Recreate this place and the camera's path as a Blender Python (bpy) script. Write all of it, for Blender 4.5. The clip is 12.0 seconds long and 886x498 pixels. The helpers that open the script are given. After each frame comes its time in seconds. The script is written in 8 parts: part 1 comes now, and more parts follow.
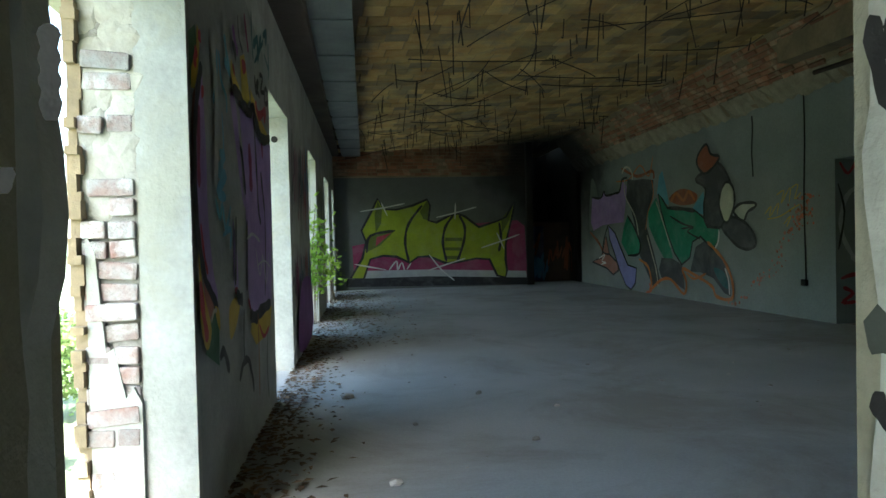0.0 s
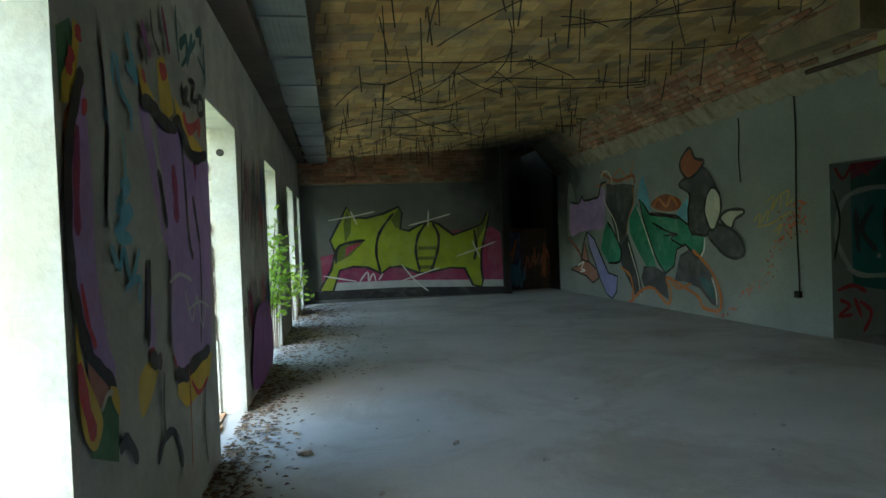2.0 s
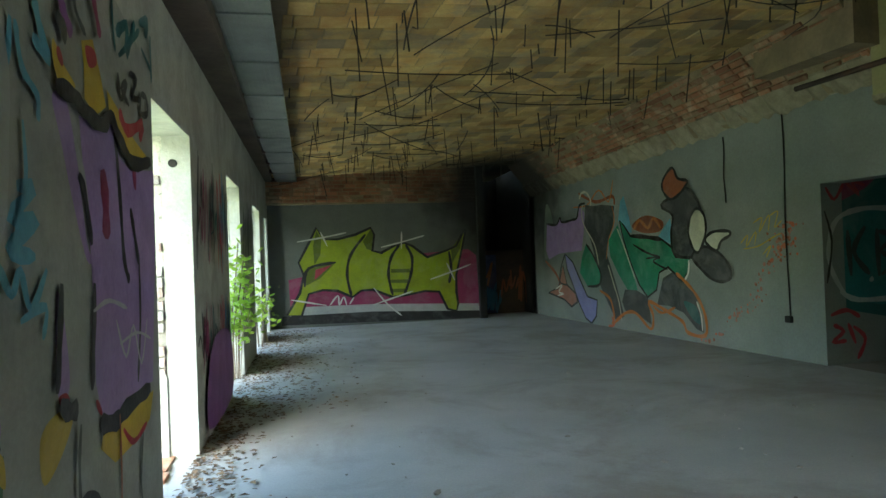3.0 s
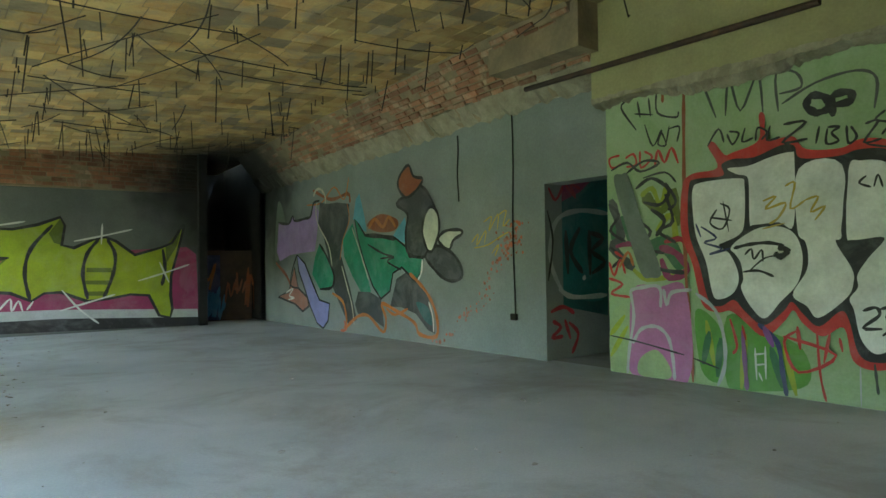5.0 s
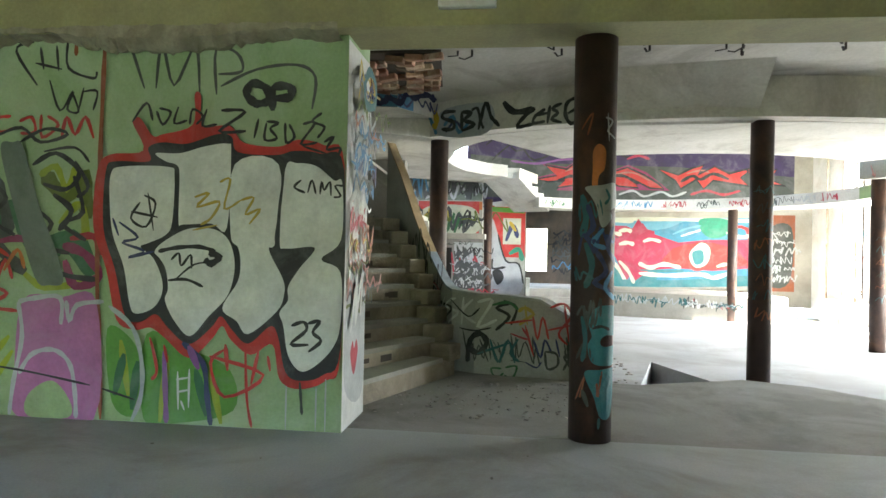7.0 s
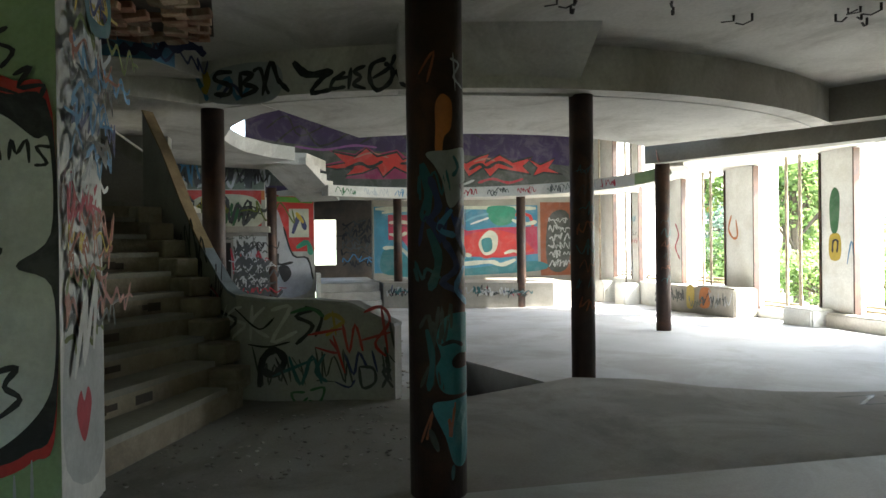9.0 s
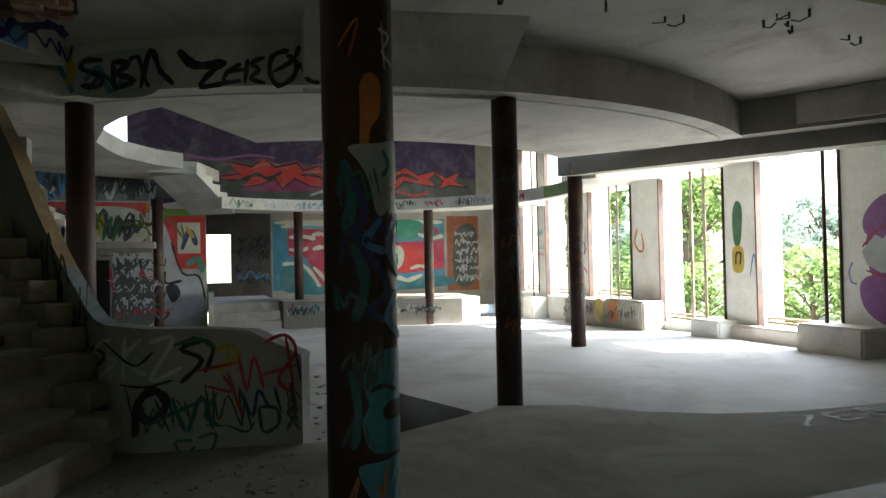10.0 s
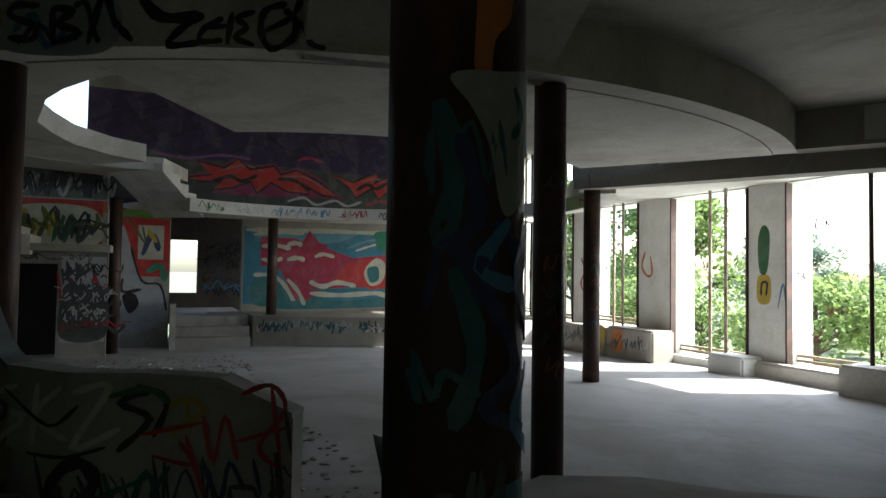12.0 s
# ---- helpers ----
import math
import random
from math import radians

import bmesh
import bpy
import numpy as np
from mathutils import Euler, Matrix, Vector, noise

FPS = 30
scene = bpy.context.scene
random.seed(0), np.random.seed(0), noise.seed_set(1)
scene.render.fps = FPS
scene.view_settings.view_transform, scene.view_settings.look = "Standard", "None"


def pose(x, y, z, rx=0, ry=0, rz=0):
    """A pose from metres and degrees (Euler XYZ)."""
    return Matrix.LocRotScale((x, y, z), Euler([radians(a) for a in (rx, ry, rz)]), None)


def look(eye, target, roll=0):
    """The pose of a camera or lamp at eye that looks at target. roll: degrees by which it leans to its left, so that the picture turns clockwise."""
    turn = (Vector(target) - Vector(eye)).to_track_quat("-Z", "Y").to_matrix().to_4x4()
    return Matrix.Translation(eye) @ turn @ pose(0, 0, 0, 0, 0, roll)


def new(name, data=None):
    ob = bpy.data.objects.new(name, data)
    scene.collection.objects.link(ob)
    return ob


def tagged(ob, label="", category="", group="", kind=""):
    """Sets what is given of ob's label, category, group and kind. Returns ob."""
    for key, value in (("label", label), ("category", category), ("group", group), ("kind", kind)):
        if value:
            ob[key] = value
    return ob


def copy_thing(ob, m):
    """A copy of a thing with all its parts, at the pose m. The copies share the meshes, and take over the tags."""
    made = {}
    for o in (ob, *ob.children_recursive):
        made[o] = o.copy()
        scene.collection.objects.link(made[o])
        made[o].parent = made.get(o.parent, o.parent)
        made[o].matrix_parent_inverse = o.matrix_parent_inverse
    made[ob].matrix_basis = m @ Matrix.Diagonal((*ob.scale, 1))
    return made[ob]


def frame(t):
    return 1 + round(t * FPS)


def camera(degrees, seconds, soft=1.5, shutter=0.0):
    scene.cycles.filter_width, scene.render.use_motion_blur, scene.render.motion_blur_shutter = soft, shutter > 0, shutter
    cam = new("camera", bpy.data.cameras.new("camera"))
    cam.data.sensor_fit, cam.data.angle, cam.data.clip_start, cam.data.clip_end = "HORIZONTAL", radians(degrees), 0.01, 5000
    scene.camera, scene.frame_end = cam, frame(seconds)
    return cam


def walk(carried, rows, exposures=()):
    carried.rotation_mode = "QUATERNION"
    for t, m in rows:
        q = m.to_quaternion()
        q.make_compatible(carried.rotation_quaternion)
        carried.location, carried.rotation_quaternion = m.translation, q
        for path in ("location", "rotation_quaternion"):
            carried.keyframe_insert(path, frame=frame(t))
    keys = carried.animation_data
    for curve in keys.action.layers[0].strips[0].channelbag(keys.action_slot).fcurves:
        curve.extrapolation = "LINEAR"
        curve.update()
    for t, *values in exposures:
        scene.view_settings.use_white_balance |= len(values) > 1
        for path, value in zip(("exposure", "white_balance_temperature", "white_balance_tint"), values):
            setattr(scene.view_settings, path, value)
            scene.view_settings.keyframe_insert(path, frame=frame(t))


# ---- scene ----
cam = camera(67.6, 12.0)
PATH = [
    (0, (-0.275, 0.643, 1.239), (0.11, 2.605, 1.196), -1.3),
    (0.5, (-0.263, 0.778, 1.376), (0.209, 2.719, 1.289), -0.4),
    (1, (-0.243, 0.888, 1.412), (0.29, 2.814, 1.325), -0.8),
    (1.5, (-0.186, 1.092, 1.395), (0.326, 3.024, 1.323), -2.1),
    (2, (-0.105, 1.288, 1.42), (0.355, 3.234, 1.376), -2.2),
    (2.5, (-0.068, 1.518, 1.417), (0.408, 3.46, 1.413), -1.7),
    (2.7, (-0.061, 1.64, 1.423), (0.443, 3.575, 1.437), -1.7),
    (4.3, (0.168, 2.229, 1.204), (0.99, 4.053, 1.219), -2.4),
    (4.5, (0.211, 2.317, 1.195), (1.129, 4.093, 1.215), -1.8),
    (5, (0.437, 2.519, 1.163), (1.675, 4.089, 1.206), -0.8),
    (5.5, (0.54, 2.671, 1.131), (2.142, 3.869, 1.167), -1.2),
    (6, (0.918, 2.828, 1.147), (2.74, 3.652, 1.161), -2.2),
    (6.5, (1.285, 2.804, 1.207), (3.203, 3.369, 1.202), -0.6),
    (7, (1.57, 2.909, 1.292), (3.556, 3.146, 1.304), 1.2),
    (7.2, (1.676, 2.935, 1.289), (3.672, 3.055, 1.322), 1.2),
    (8.8, (2.841, 3.064, 1.275), (4.813, 2.731, 1.269), -0.3),
    (9, (2.933, 3.092, 1.294), (4.891, 2.681, 1.286), -0.7),
    (9.5, (3.26, 3.124, 1.307), (5.168, 2.524, 1.307), -1.7),
    (10, (3.64, 3.054, 1.311), (5.514, 2.355, 1.342), -1.2),
    (10.5, (3.985, 3.003, 1.341), (5.84, 2.258, 1.412), -0.2),
    (11, (4.335, 3.015, 1.373), (6.163, 2.209, 1.458), -0.0),
    (11.5, (4.683, 3.017, 1.376), (6.502, 2.188, 1.453), 0.3),
    (12, (5.041, 2.999, 1.372), (6.88, 2.216, 1.447), 0.9),
]
walk(cam, [(t, look(eye, target, roll)) for t, eye, target, roll in PATH],
     [(0, 3.7, 6000, 1), (0.6, 3.62, 6000, 1), (1.5, 3.8, 6100, -1), (2.7, 4.45, 6400, -2), (4.5, 5.1, 6500, -5), (5.5, 5.5, 6500, 1), (6.5, 5.65, 6400, 7), (7.2, 5.25, 6400, 8), (8.8, 3.75, 6400, 8), (9.5, 3.4, 6400, 8), (10.5, 2.83, 6300, 8), (12, 2.05, 6200, 9)])

# ---- light ----
TO_SUN = Vector((-0.266, -0.669, 0.695))
world = bpy.data.worlds.new("sky")
scene.world = world
world.use_nodes = True
sky = world.node_tree.nodes.new("ShaderNodeTexSky")
sky.sky_type, sky.sun_disc = "NISHITA", False
sky.sun_elevation, sky.sun_rotation = math.asin(0.695), math.atan2(-0.266, -0.669)
sky.air_density, sky.dust_density = 1.2, 2.0
world.node_tree.links.new(sky.outputs[0], world.node_tree.nodes["Background"].inputs[0])
world.node_tree.nodes["Background"].inputs[1].default_value = 0.15
sun = new("sun", bpy.data.lights.new("sun", "SUN"))
sun.data.energy, sun.data.angle, sun.data.color = 5.0, radians(0.6), (1.0, 0.95, 0.87)
sun.matrix_world = look(TO_SUN * 40, (0, 0, 0))

# skylight standing in the tall window openings
for x_, w_, top_ in ((11.7, 1.3, 2.8), (14.2, 1.4, 2.8), (16.95, 1.4, 2.8), (19.1, 1.3, 4.6)):
    lamp = new("window_light", bpy.data.lights.new("window_light", "AREA"))
    lamp.data.shape, lamp.data.size, lamp.data.size_y, lamp.data.energy, lamp.data.color = "RECTANGLE", w_, top_ - 0.4, 10.0, (0.93, 0.97, 1.0)
    lamp.matrix_world = pose(x_, -6.72, (top_ + 0.4) / 2, 90, 0, 0)

# ---- materials ----
def material(name, base, other=None, rough=0.85, scale=2.0, fine=40.0, bump=0.3, metal=0.0, stain=None, amount=0.35, random_tint=0.0):
    """A surface with broad and fine variation, stains and relief, in metres."""
    m = bpy.data.materials.new(name)
    m.use_nodes = True
    n, l = m.node_tree.nodes, m.node_tree.links
    b = n["Principled BSDF"]
    b.inputs["Metallic"].default_value = metal
    co = n.new("ShaderNodeTexCoord")
    geo = n.new("ShaderNodeNewGeometry")

    def noise_at(size, detail=6, rough_=0.6):
        t = n.new("ShaderNodeTexNoise")
        t.inputs["Scale"].default_value, t.inputs["Detail"].default_value, t.inputs["Roughness"].default_value = size, detail, rough_
        l.new(geo.outputs["Position"], t.inputs["Vector"])
        return t

    def mix(fac, a, c):
        x = n.new("ShaderNodeMix")
        x.data_type = "RGBA"
        for k, v in ((0, fac), (6, a), (7, c)):
            if isinstance(v, (tuple, float)):
                x.inputs[k].default_value = (*v, 1) if isinstance(v, tuple) else v
            else:
                l.new(v, x.inputs[k])
        return x.outputs[2]

    def ramp(src, lo, hi):
        r = n.new("ShaderNodeMapRange")
        r.inputs[1].default_value, r.inputs[2].default_value = lo, hi
        l.new(src, r.inputs[0])
        return r.outputs[0]

    broad, small = noise_at(scale), noise_at(fine, 4)
    other = other or tuple(c * 0.6 for c in base)
    col = mix(ramp(broad.outputs[0], 0.35, 0.7), base, other)
    dark = n.new("ShaderNodeMix")
    dark.data_type, dark.blend_type = "RGBA", "MULTIPLY"
    dark.inputs[0].default_value = 0.35
    l.new(col, dark.inputs[6])
    l.new(small.outputs[0], dark.inputs[7])
    col = dark.outputs[2]
    if stain:
        st = noise_at(scale * 0.45 + 0.3, 8, 0.7)
        st.inputs["Distortion"].default_value = 0.6
        f = n.new("ShaderNodeMath")
        f.operation = "MULTIPLY"
        f.inputs[1].default_value = amount
        l.new(ramp(st.outputs[0], 0.48, 0.62), f.inputs[0])
        col = mix(f.outputs[0], col, stain)
    if random_tint:
        oi = n.new("ShaderNodeObjectInfo")
        add = n.new("ShaderNodeMath")
        add.operation = "ADD"
        frac = n.new("ShaderNodeMath")
        frac.operation = "FRACT"
        l.new(oi.outputs["Random"], add.inputs[0])
        l.new(geo.outputs["Random Per Island"], add.inputs[1])
        l.new(add.outputs[0], frac.inputs[0])
        hsv = n.new("ShaderNodeHueSaturation")
        l.new(col, hsv.inputs["Color"])
        v = n.new("ShaderNodeMapRange")
        v.inputs[3].default_value, v.inputs[4].default_value = 1 - random_tint, 1 + random_tint
        l.new(frac.outputs[0], v.inputs[0])
        l.new(v.outputs[0], hsv.inputs["Value"])
        col = hsv.outputs[0]
    l.new(col, b.inputs["Base Color"])
    rr = n.new("ShaderNodeMapRange")
    rr.inputs[3].default_value, rr.inputs[4].default_value = max(rough - 0.12, 0.05), min(rough + 0.1, 1)
    l.new(broad.outputs[0], rr.inputs[0])
    l.new(rr.outputs[0], b.inputs["Roughness"])
    if bump:
        bm_ = n.new("ShaderNodeBump")
        bm_.inputs["Strength"].default_value, bm_.inputs["Distance"].default_value = bump, 0.01
        l.new(small.outputs[0], bm_.inputs["Height"])
        l.new(bm_.outputs[0], b.inputs["Normal"])
    return m


CONCRETE = material("concrete", (0.42, 0.395, 0.34), (0.30, 0.28, 0.235), 0.9, 1.2, 30, 0.35, stain=(0.16, 0.15, 0.13), amount=0.4)
CONCRETE_PALE = material("pale concrete", (0.74, 0.71, 0.65), (0.6, 0.57, 0.51), 0.9, 1.0, 25, 0.25, stain=(0.28, 0.25, 0.2), amount=0.55)
SCREED = material("floor screed", (0.5, 0.51, 0.505), (0.39, 0.4, 0.39), 0.66, 0.8, 60, 0.25, stain=(0.24, 0.22, 0.19), amount=0.65)
DUSTY = material("dusty screed", (0.37, 0.355, 0.325), (0.265, 0.25, 0.225), 0.9, 0.9, 50, 0.3, stain=(0.11, 0.1, 0.09), amount=0.5)
HALL_SCREED = material("hall screed", (0.53, 0.54, 0.55), (0.42, 0.425, 0.43), 0.75, 0.7, 50, 0.2, stain=(0.26, 0.24, 0.22), amount=0.55)
GREY_PAINT = material("grey wall paint", (0.27, 0.30, 0.29), (0.23, 0.26, 0.25), 0.85, 1.5, 40, 0.2, stain=(0.17, 0.18, 0.17), amount=0.3)
DARK_GREY_PAINT = material("dark grey wall paint", (0.17, 0.18, 0.17), (0.13, 0.14, 0.13), 0.85, 1.5, 40, 0.2)
GREEN_PAINT = material("pale green paint", (0.34, 0.47, 0.24), (0.28, 0.4, 0.2), 0.8, 1.0, 40, 0.15, stain=(0.45, 0.5, 0.38), amount=0.4)
OCHRE_PAINT = material("ochre paint", (0.42, 0.40, 0.20), (0.33, 0.31, 0.16), 0.85, 1.5, 35, 0.35, stain=(0.2, 0.18, 0.12), amount=0.4)
PLASTER = material("weathered plaster", (0.50, 0.50, 0.45), (0.36, 0.36, 0.33), 0.9, 2.5, 35, 0.5, stain=(0.22, 0.2, 0.17), amount=0.5)
WHITE_PLASTER = material("white plaster", (0.84, 0.84, 0.8), (0.74, 0.74, 0.69), 0.85, 3.0, 35, 0.4, stain=(0.5, 0.47, 0.4), amount=0.4)
RAW = material("raw wall", (0.34, 0.27, 0.17), (0.24, 0.19, 0.12), 0.95, 3.0, 25, 0.7, stain=(0.12, 0.1, 0.07), amount=0.5)
# dark brown of bare walls; also paints the shade inside holes
DARK_RAW_AND_HOLES = material("dark bare wall and hole shade", (0.15, 0.115, 0.085), (0.08, 0.062, 0.05), 0.95, 2.0, 25, 0.6, stain=(0.06, 0.055, 0.05), amount=0.5)
# near black for recess walls, cables and shade painted inside openings
NEAR_BLACK = material("near black", (0.02, 0.019, 0.018), (0.012, 0.012, 0.011), 0.95, 2, 30, 0.3)
RUST = material("rusty steel", (0.07, 0.04, 0.03), (0.04, 0.026, 0.022), 0.55, 4, 60, 0.3, 0.3, stain=(0.14, 0.06, 0.03), amount=0.4)
TIN = material("galvanised sheet", (0.35, 0.38, 0.40), (0.26, 0.28, 0.30), 0.5, 3, 80, 0.1, 0.6)
EARTH = material("earth and grass", (0.13, 0.17, 0.08), (0.22, 0.22, 0.16), 0.95, 0.6, 8, 0.6)


# ---- building helpers ----
def part(name, bm, mat, parent=None, label=""):
    me = bpy.data.meshes.new(name)
    bm.to_mesh(me)
    bm.free()
    me.materials.append(mat)
    ob = new(name, me)
    if parent:
        ob.parent = parent
    if label:
        ob["label"] = label
    return ob


def thing(name, label, category, group="", kind="", at=(0, 0, 0)):
    ob = new(name)
    ob.location = at
    ob.empty_display_size = 0.1
    return tagged(ob, label, category, group, kind)


def box(bm, x0, x1, y0, y1, z0, z1, m=None):
    ret = bmesh.ops.create_cube(bm, size=1)
    mat = Matrix.Translation(((x0 + x1) / 2, (y0 + y1) / 2, (z0 + z1) / 2)) @ Matrix.Diagonal((x1 - x0, y1 - y0, z1 - z0, 1))
    bmesh.ops.transform(bm, matrix=(m @ mat) if m else mat, verts=ret["verts"])
    return ret["verts"]


def prism(bm, pts, z0, z1):
    """An upright prism over a plan outline; z0 and z1 may be functions of x, y."""
    f0 = z0 if callable(z0) else (lambda x, y: z0)
    f1 = z1 if callable(z1) else (lambda x, y: z1)
    lo = [bm.verts.new((x, y, f0(x, y))) for x, y in pts]
    hi = [bm.verts.new((x, y, f1(x, y))) for x, y in pts]
    n = len(pts)
    faces = [bm.faces.new(lo[::-1]), bm.faces.new(hi)]
    for i in range(n):
        faces.append(bm.faces.new((lo[i], lo[(i + 1) % n], hi[(i + 1) % n], hi[i])))
    bmesh.ops.recalc_face_normals(bm, faces=faces)
    return faces


def strip(bm, inner, outer, z0, z1):
    """A curved bar between two plan lines of equal length; z0, z1 numbers or one value a point."""
    n = len(inner)
    a = z0 if isinstance(z0, (list, tuple)) else [z0] * n
    b = z1 if isinstance(z1, (list, tuple)) else [z1] * n
    v = [[bm.verts.new((*p, z)) for p, z in zip(line, zs)] for line, zs in ((inner, a), (outer, a), (outer, b), (inner, b))]
    faces = []
    for i in range(n - 1):
        for k in range(4):
            j = (k + 1) % 4
            faces.append(bm.faces.new((v[k][i], v[j][i], v[j][i + 1], v[k][i + 1])))
    faces.append(bm.faces.new([v[k][0] for k in range(4)]))
    faces.append(bm.faces.new([v[k][-1] for k in range(4)]))
    bmesh.ops.recalc_face_normals(bm, faces=faces)


def arc(cx, cy, r, a0, a1, n):
    return [(cx + r * math.cos(radians(a0 + (a1 - a0) * i / n)), cy + r * math.sin(radians(a0 + (a1 - a0) * i / n))) for i in range(n + 1)]


def tube(bm, r, x, y, z0, z1, seg=24, r2=None):
    ret = bmesh.ops.create_cone(bm, cap_ends=True, segments=seg, radius1=r, radius2=r2 or r, depth=z1 - z0)
    bmesh.ops.translate(bm, verts=ret["verts"], vec=(x, y, (z0 + z1) / 2))


def frame_at(x, y, angle, z=0):
    """Wall frame: u along the angle in plan, v up, the third axis out of the wall's face (to the right of u)."""
    a = radians(angle)
    u, up, out = Vector((math.cos(a), math.sin(a), 0)), Vector((0, 0, 1)), Vector((math.sin(a), -math.cos(a), 0))
    return Matrix.Translation((x, y, z)) @ Matrix((u, up, out)).transposed().to_4x4()


def wall(name, m, length, top, thick, mat, openings=(), label="", base=0.0):
    """A wall whose face lies in the frame m, with openings (u0, u1, v0, v1) through it."""
    bm = bmesh.new()
    cuts = sorted({0.0, length, *[o[0] for o in openings], *[o[1] for o in openings]})
    for a, b in zip(cuts, cuts[1:]):
        mid = (a + b) / 2
        spans = sorted((o[2], o[3]) for o in openings if o[0] < mid < o[1])
        v = base
        for lo, hi in spans + [(top, top)]:
            if lo - v > 1e-4:
                box(bm, a, b, v, lo, -thick, 0, m)
            v = hi
    bmesh.ops.remove_doubles(bm, verts=bm.verts, dist=1e-4)
    bmesh.ops.recalc_face_normals(bm, faces=bm.faces)
    return tagged(part(name, bm, mat), label, "wall", kind="structure")


HZ = -0.2                     # hall floor, one step below the room
CX, CY = 16.0, 0.2             # centre of the round hall
FAR = 15.83

# ---- ground ----
bm = bmesh.new()
box(bm, -900, 900, -900, 900, -1.9, -1.6)
tagged(part("ground", bm, EARTH), "overgrown grassy ground around the ruin", "ground", kind="structure")

# ---- room floor and hall floor ----
edge = [(8.5, 2.35), (8.45, 1.72), (9.0, 0.55), (8.74, -0.07), (8.28, -0.45), (7.95, -0.95), (7.78, -1.5), (7.68, -2.2), (7.68, -6.1)]
bm = bmesh.new()
prism(bm, [(-1.2, -6.1), (-1.2, 16.6), (4.4, 16.6), (4.4, 19), (7.4, 19), (7.4, 16.6), (6.3, 16.6), (6.3, -6.1)], -0.4, 0.0)
tagged(part("floor_room", bm, SCREED), "dusty grey screed floor with grit and stains", "floor", kind="structure")
bm = bmesh.new()
prism(bm, [(6.3, -6.1), (6.3, 7.9), (9, 7.9), (13, 7.9), (13, 4.6), (8.8, 3.4)] + edge, -0.4, 0.0)
tagged(part("floor_landing", bm, DUSTY), "dusty brown grey screed at the hall edge", "floor", kind="structure")
PIT = [(11.3, 1.05), (9.5, 0.45), (8.55, 1.75)]
def hall_z(x):
    return -0.2 - 0.028 * max(x - 13, 0)


bm = bmesh.new()
ring = [bm.verts.new((x, y, HZ)) for x, y in [(7.6, -6.1), (13, -6.1), (13, 11.2), (8.4, 11.2)]]
hole = [bm.verts.new((x, y, HZ)) for x, y in PIT]
for vs in (ring, hole):
    for i in range(len(vs)):
        bm.edges.new((vs[i], vs[(i + 1) % len(vs)]))
bmesh.ops.triangle_fill(bm, use_beauty=True, edges=bm.edges[:])
tops = bm.faces[:]
for f in tops:
    if f.normal.z < 0:
        f.normal_flip()
lows = [bm.verts.new((x, y, HZ - 1.2)) for x, y in PIT]
for i in range(3):
    j = (i + 1) % 3
    bm.faces.new((hole[i], hole[j], lows[j], lows[i]))
bm.faces.new(lows)
bm.faces.new((ring[1], bm.verts.new((25.8, -6.1, hall_z(25.8))), bm.verts.new((25.8, 11.2, hall_z(25.8))), ring[2]))
bmesh.ops.recalc_face_normals(bm, faces=bm.faces)
tagged(part("floor_hall", bm, HALL_SCREED), "pale concrete hall floor with a triangular pit", "floor", kind="structure")

# ---- left wall with tall openings ----
ML = frame_at(-0.485 - 6.957 * 0.0773, 0.0, 90 - 4.42)
k = 1 / math.cos(radians(4.42))
OPEN = [(2.25 * k, 3.46 * k, 0, 2.37), (5.8 * k, 7.0 * k, 0, 2.37), (9.2 * k, 10.45 * k, 0, 2.37), (12.45 * k, 13.75 * k, 0, 2.32), (15.0 * k, 15.75 * k, 0, 2.3)]
wall("wall_left", ML, 16.6, 3.1, 0.45, PLASTER, OPEN, "graffitied plaster wall with tall empty openings")

bm = bmesh.new()
box(bm, 1.2, 16.6, 3.1, 3.3, -1.05, -0.2, ML)
tagged(part("roof_eave", bm, CONCRETE), "concrete eave over the outer face of the wall", "roof", kind="structure")
# ---- far wall, right wall, pier ----
MF = frame_at(0.0, FAR + 0.35, -4.2)
wall("wall_far", MF, 4.75, 2.6, 0.4, DARK_GREY_PAINT, (), "grey painted end wall below bare brick")
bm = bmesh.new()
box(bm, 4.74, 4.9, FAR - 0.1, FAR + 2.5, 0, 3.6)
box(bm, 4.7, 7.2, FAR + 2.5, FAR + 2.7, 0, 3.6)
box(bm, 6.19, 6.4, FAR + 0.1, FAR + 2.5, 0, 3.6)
tagged(part("wall_recess", bm, NEAR_BLACK), "near-black recess beside the end wall", "wall", kind="structure")
MR = frame_at(6.19, 16.2, -90)
wall("wall_right", MR, 16.2 - 7.875, 3.05, 0.3, GREY_PAINT, (), "grey painted wall with a large mural")
bm = bmesh.new()
box(bm, 6.49, 9.5, 7.88, 8.1, 0, 3.0)
box(bm, 9.5, 9.7, 6.5, 8.1, 0, 3.0)
# unseen wall added to keep hall light out of the passage
box(bm, 6.805, 9.5, 6.88, 6.94, 0, 3.3)
tagged(part("wall_passage", bm, GREY_PAINT), "side wall of the dark passage with graffiti", "wall", kind="structure")
bm = bmesh.new()
box(bm, 6.19, 6.49, 6.94, 7.875, 2.08, 3.05)
tagged(part("wall_lintel", bm, GREY_PAINT), "grey painted wall above the passage", "wall", kind="structure")
bm = bmesh.new()
box(bm, 6.155, 6.8, 4.16, 6.94, 0, 3.0)
tagged(part("wall_pier", bm, GREEN_PAINT), "pale green painted pier covered in graffiti", "wall", kind="structure")

# ---- beam over the opening ----
bm = bmesh.new()
box(bm, 6.0, 6.5, -6.1, 7.0, 2.83, 4.6)
tagged(part("beam", bm, OCHRE_PAINT), "ochre painted concrete beam over the wide opening", "beam", kind="structure")

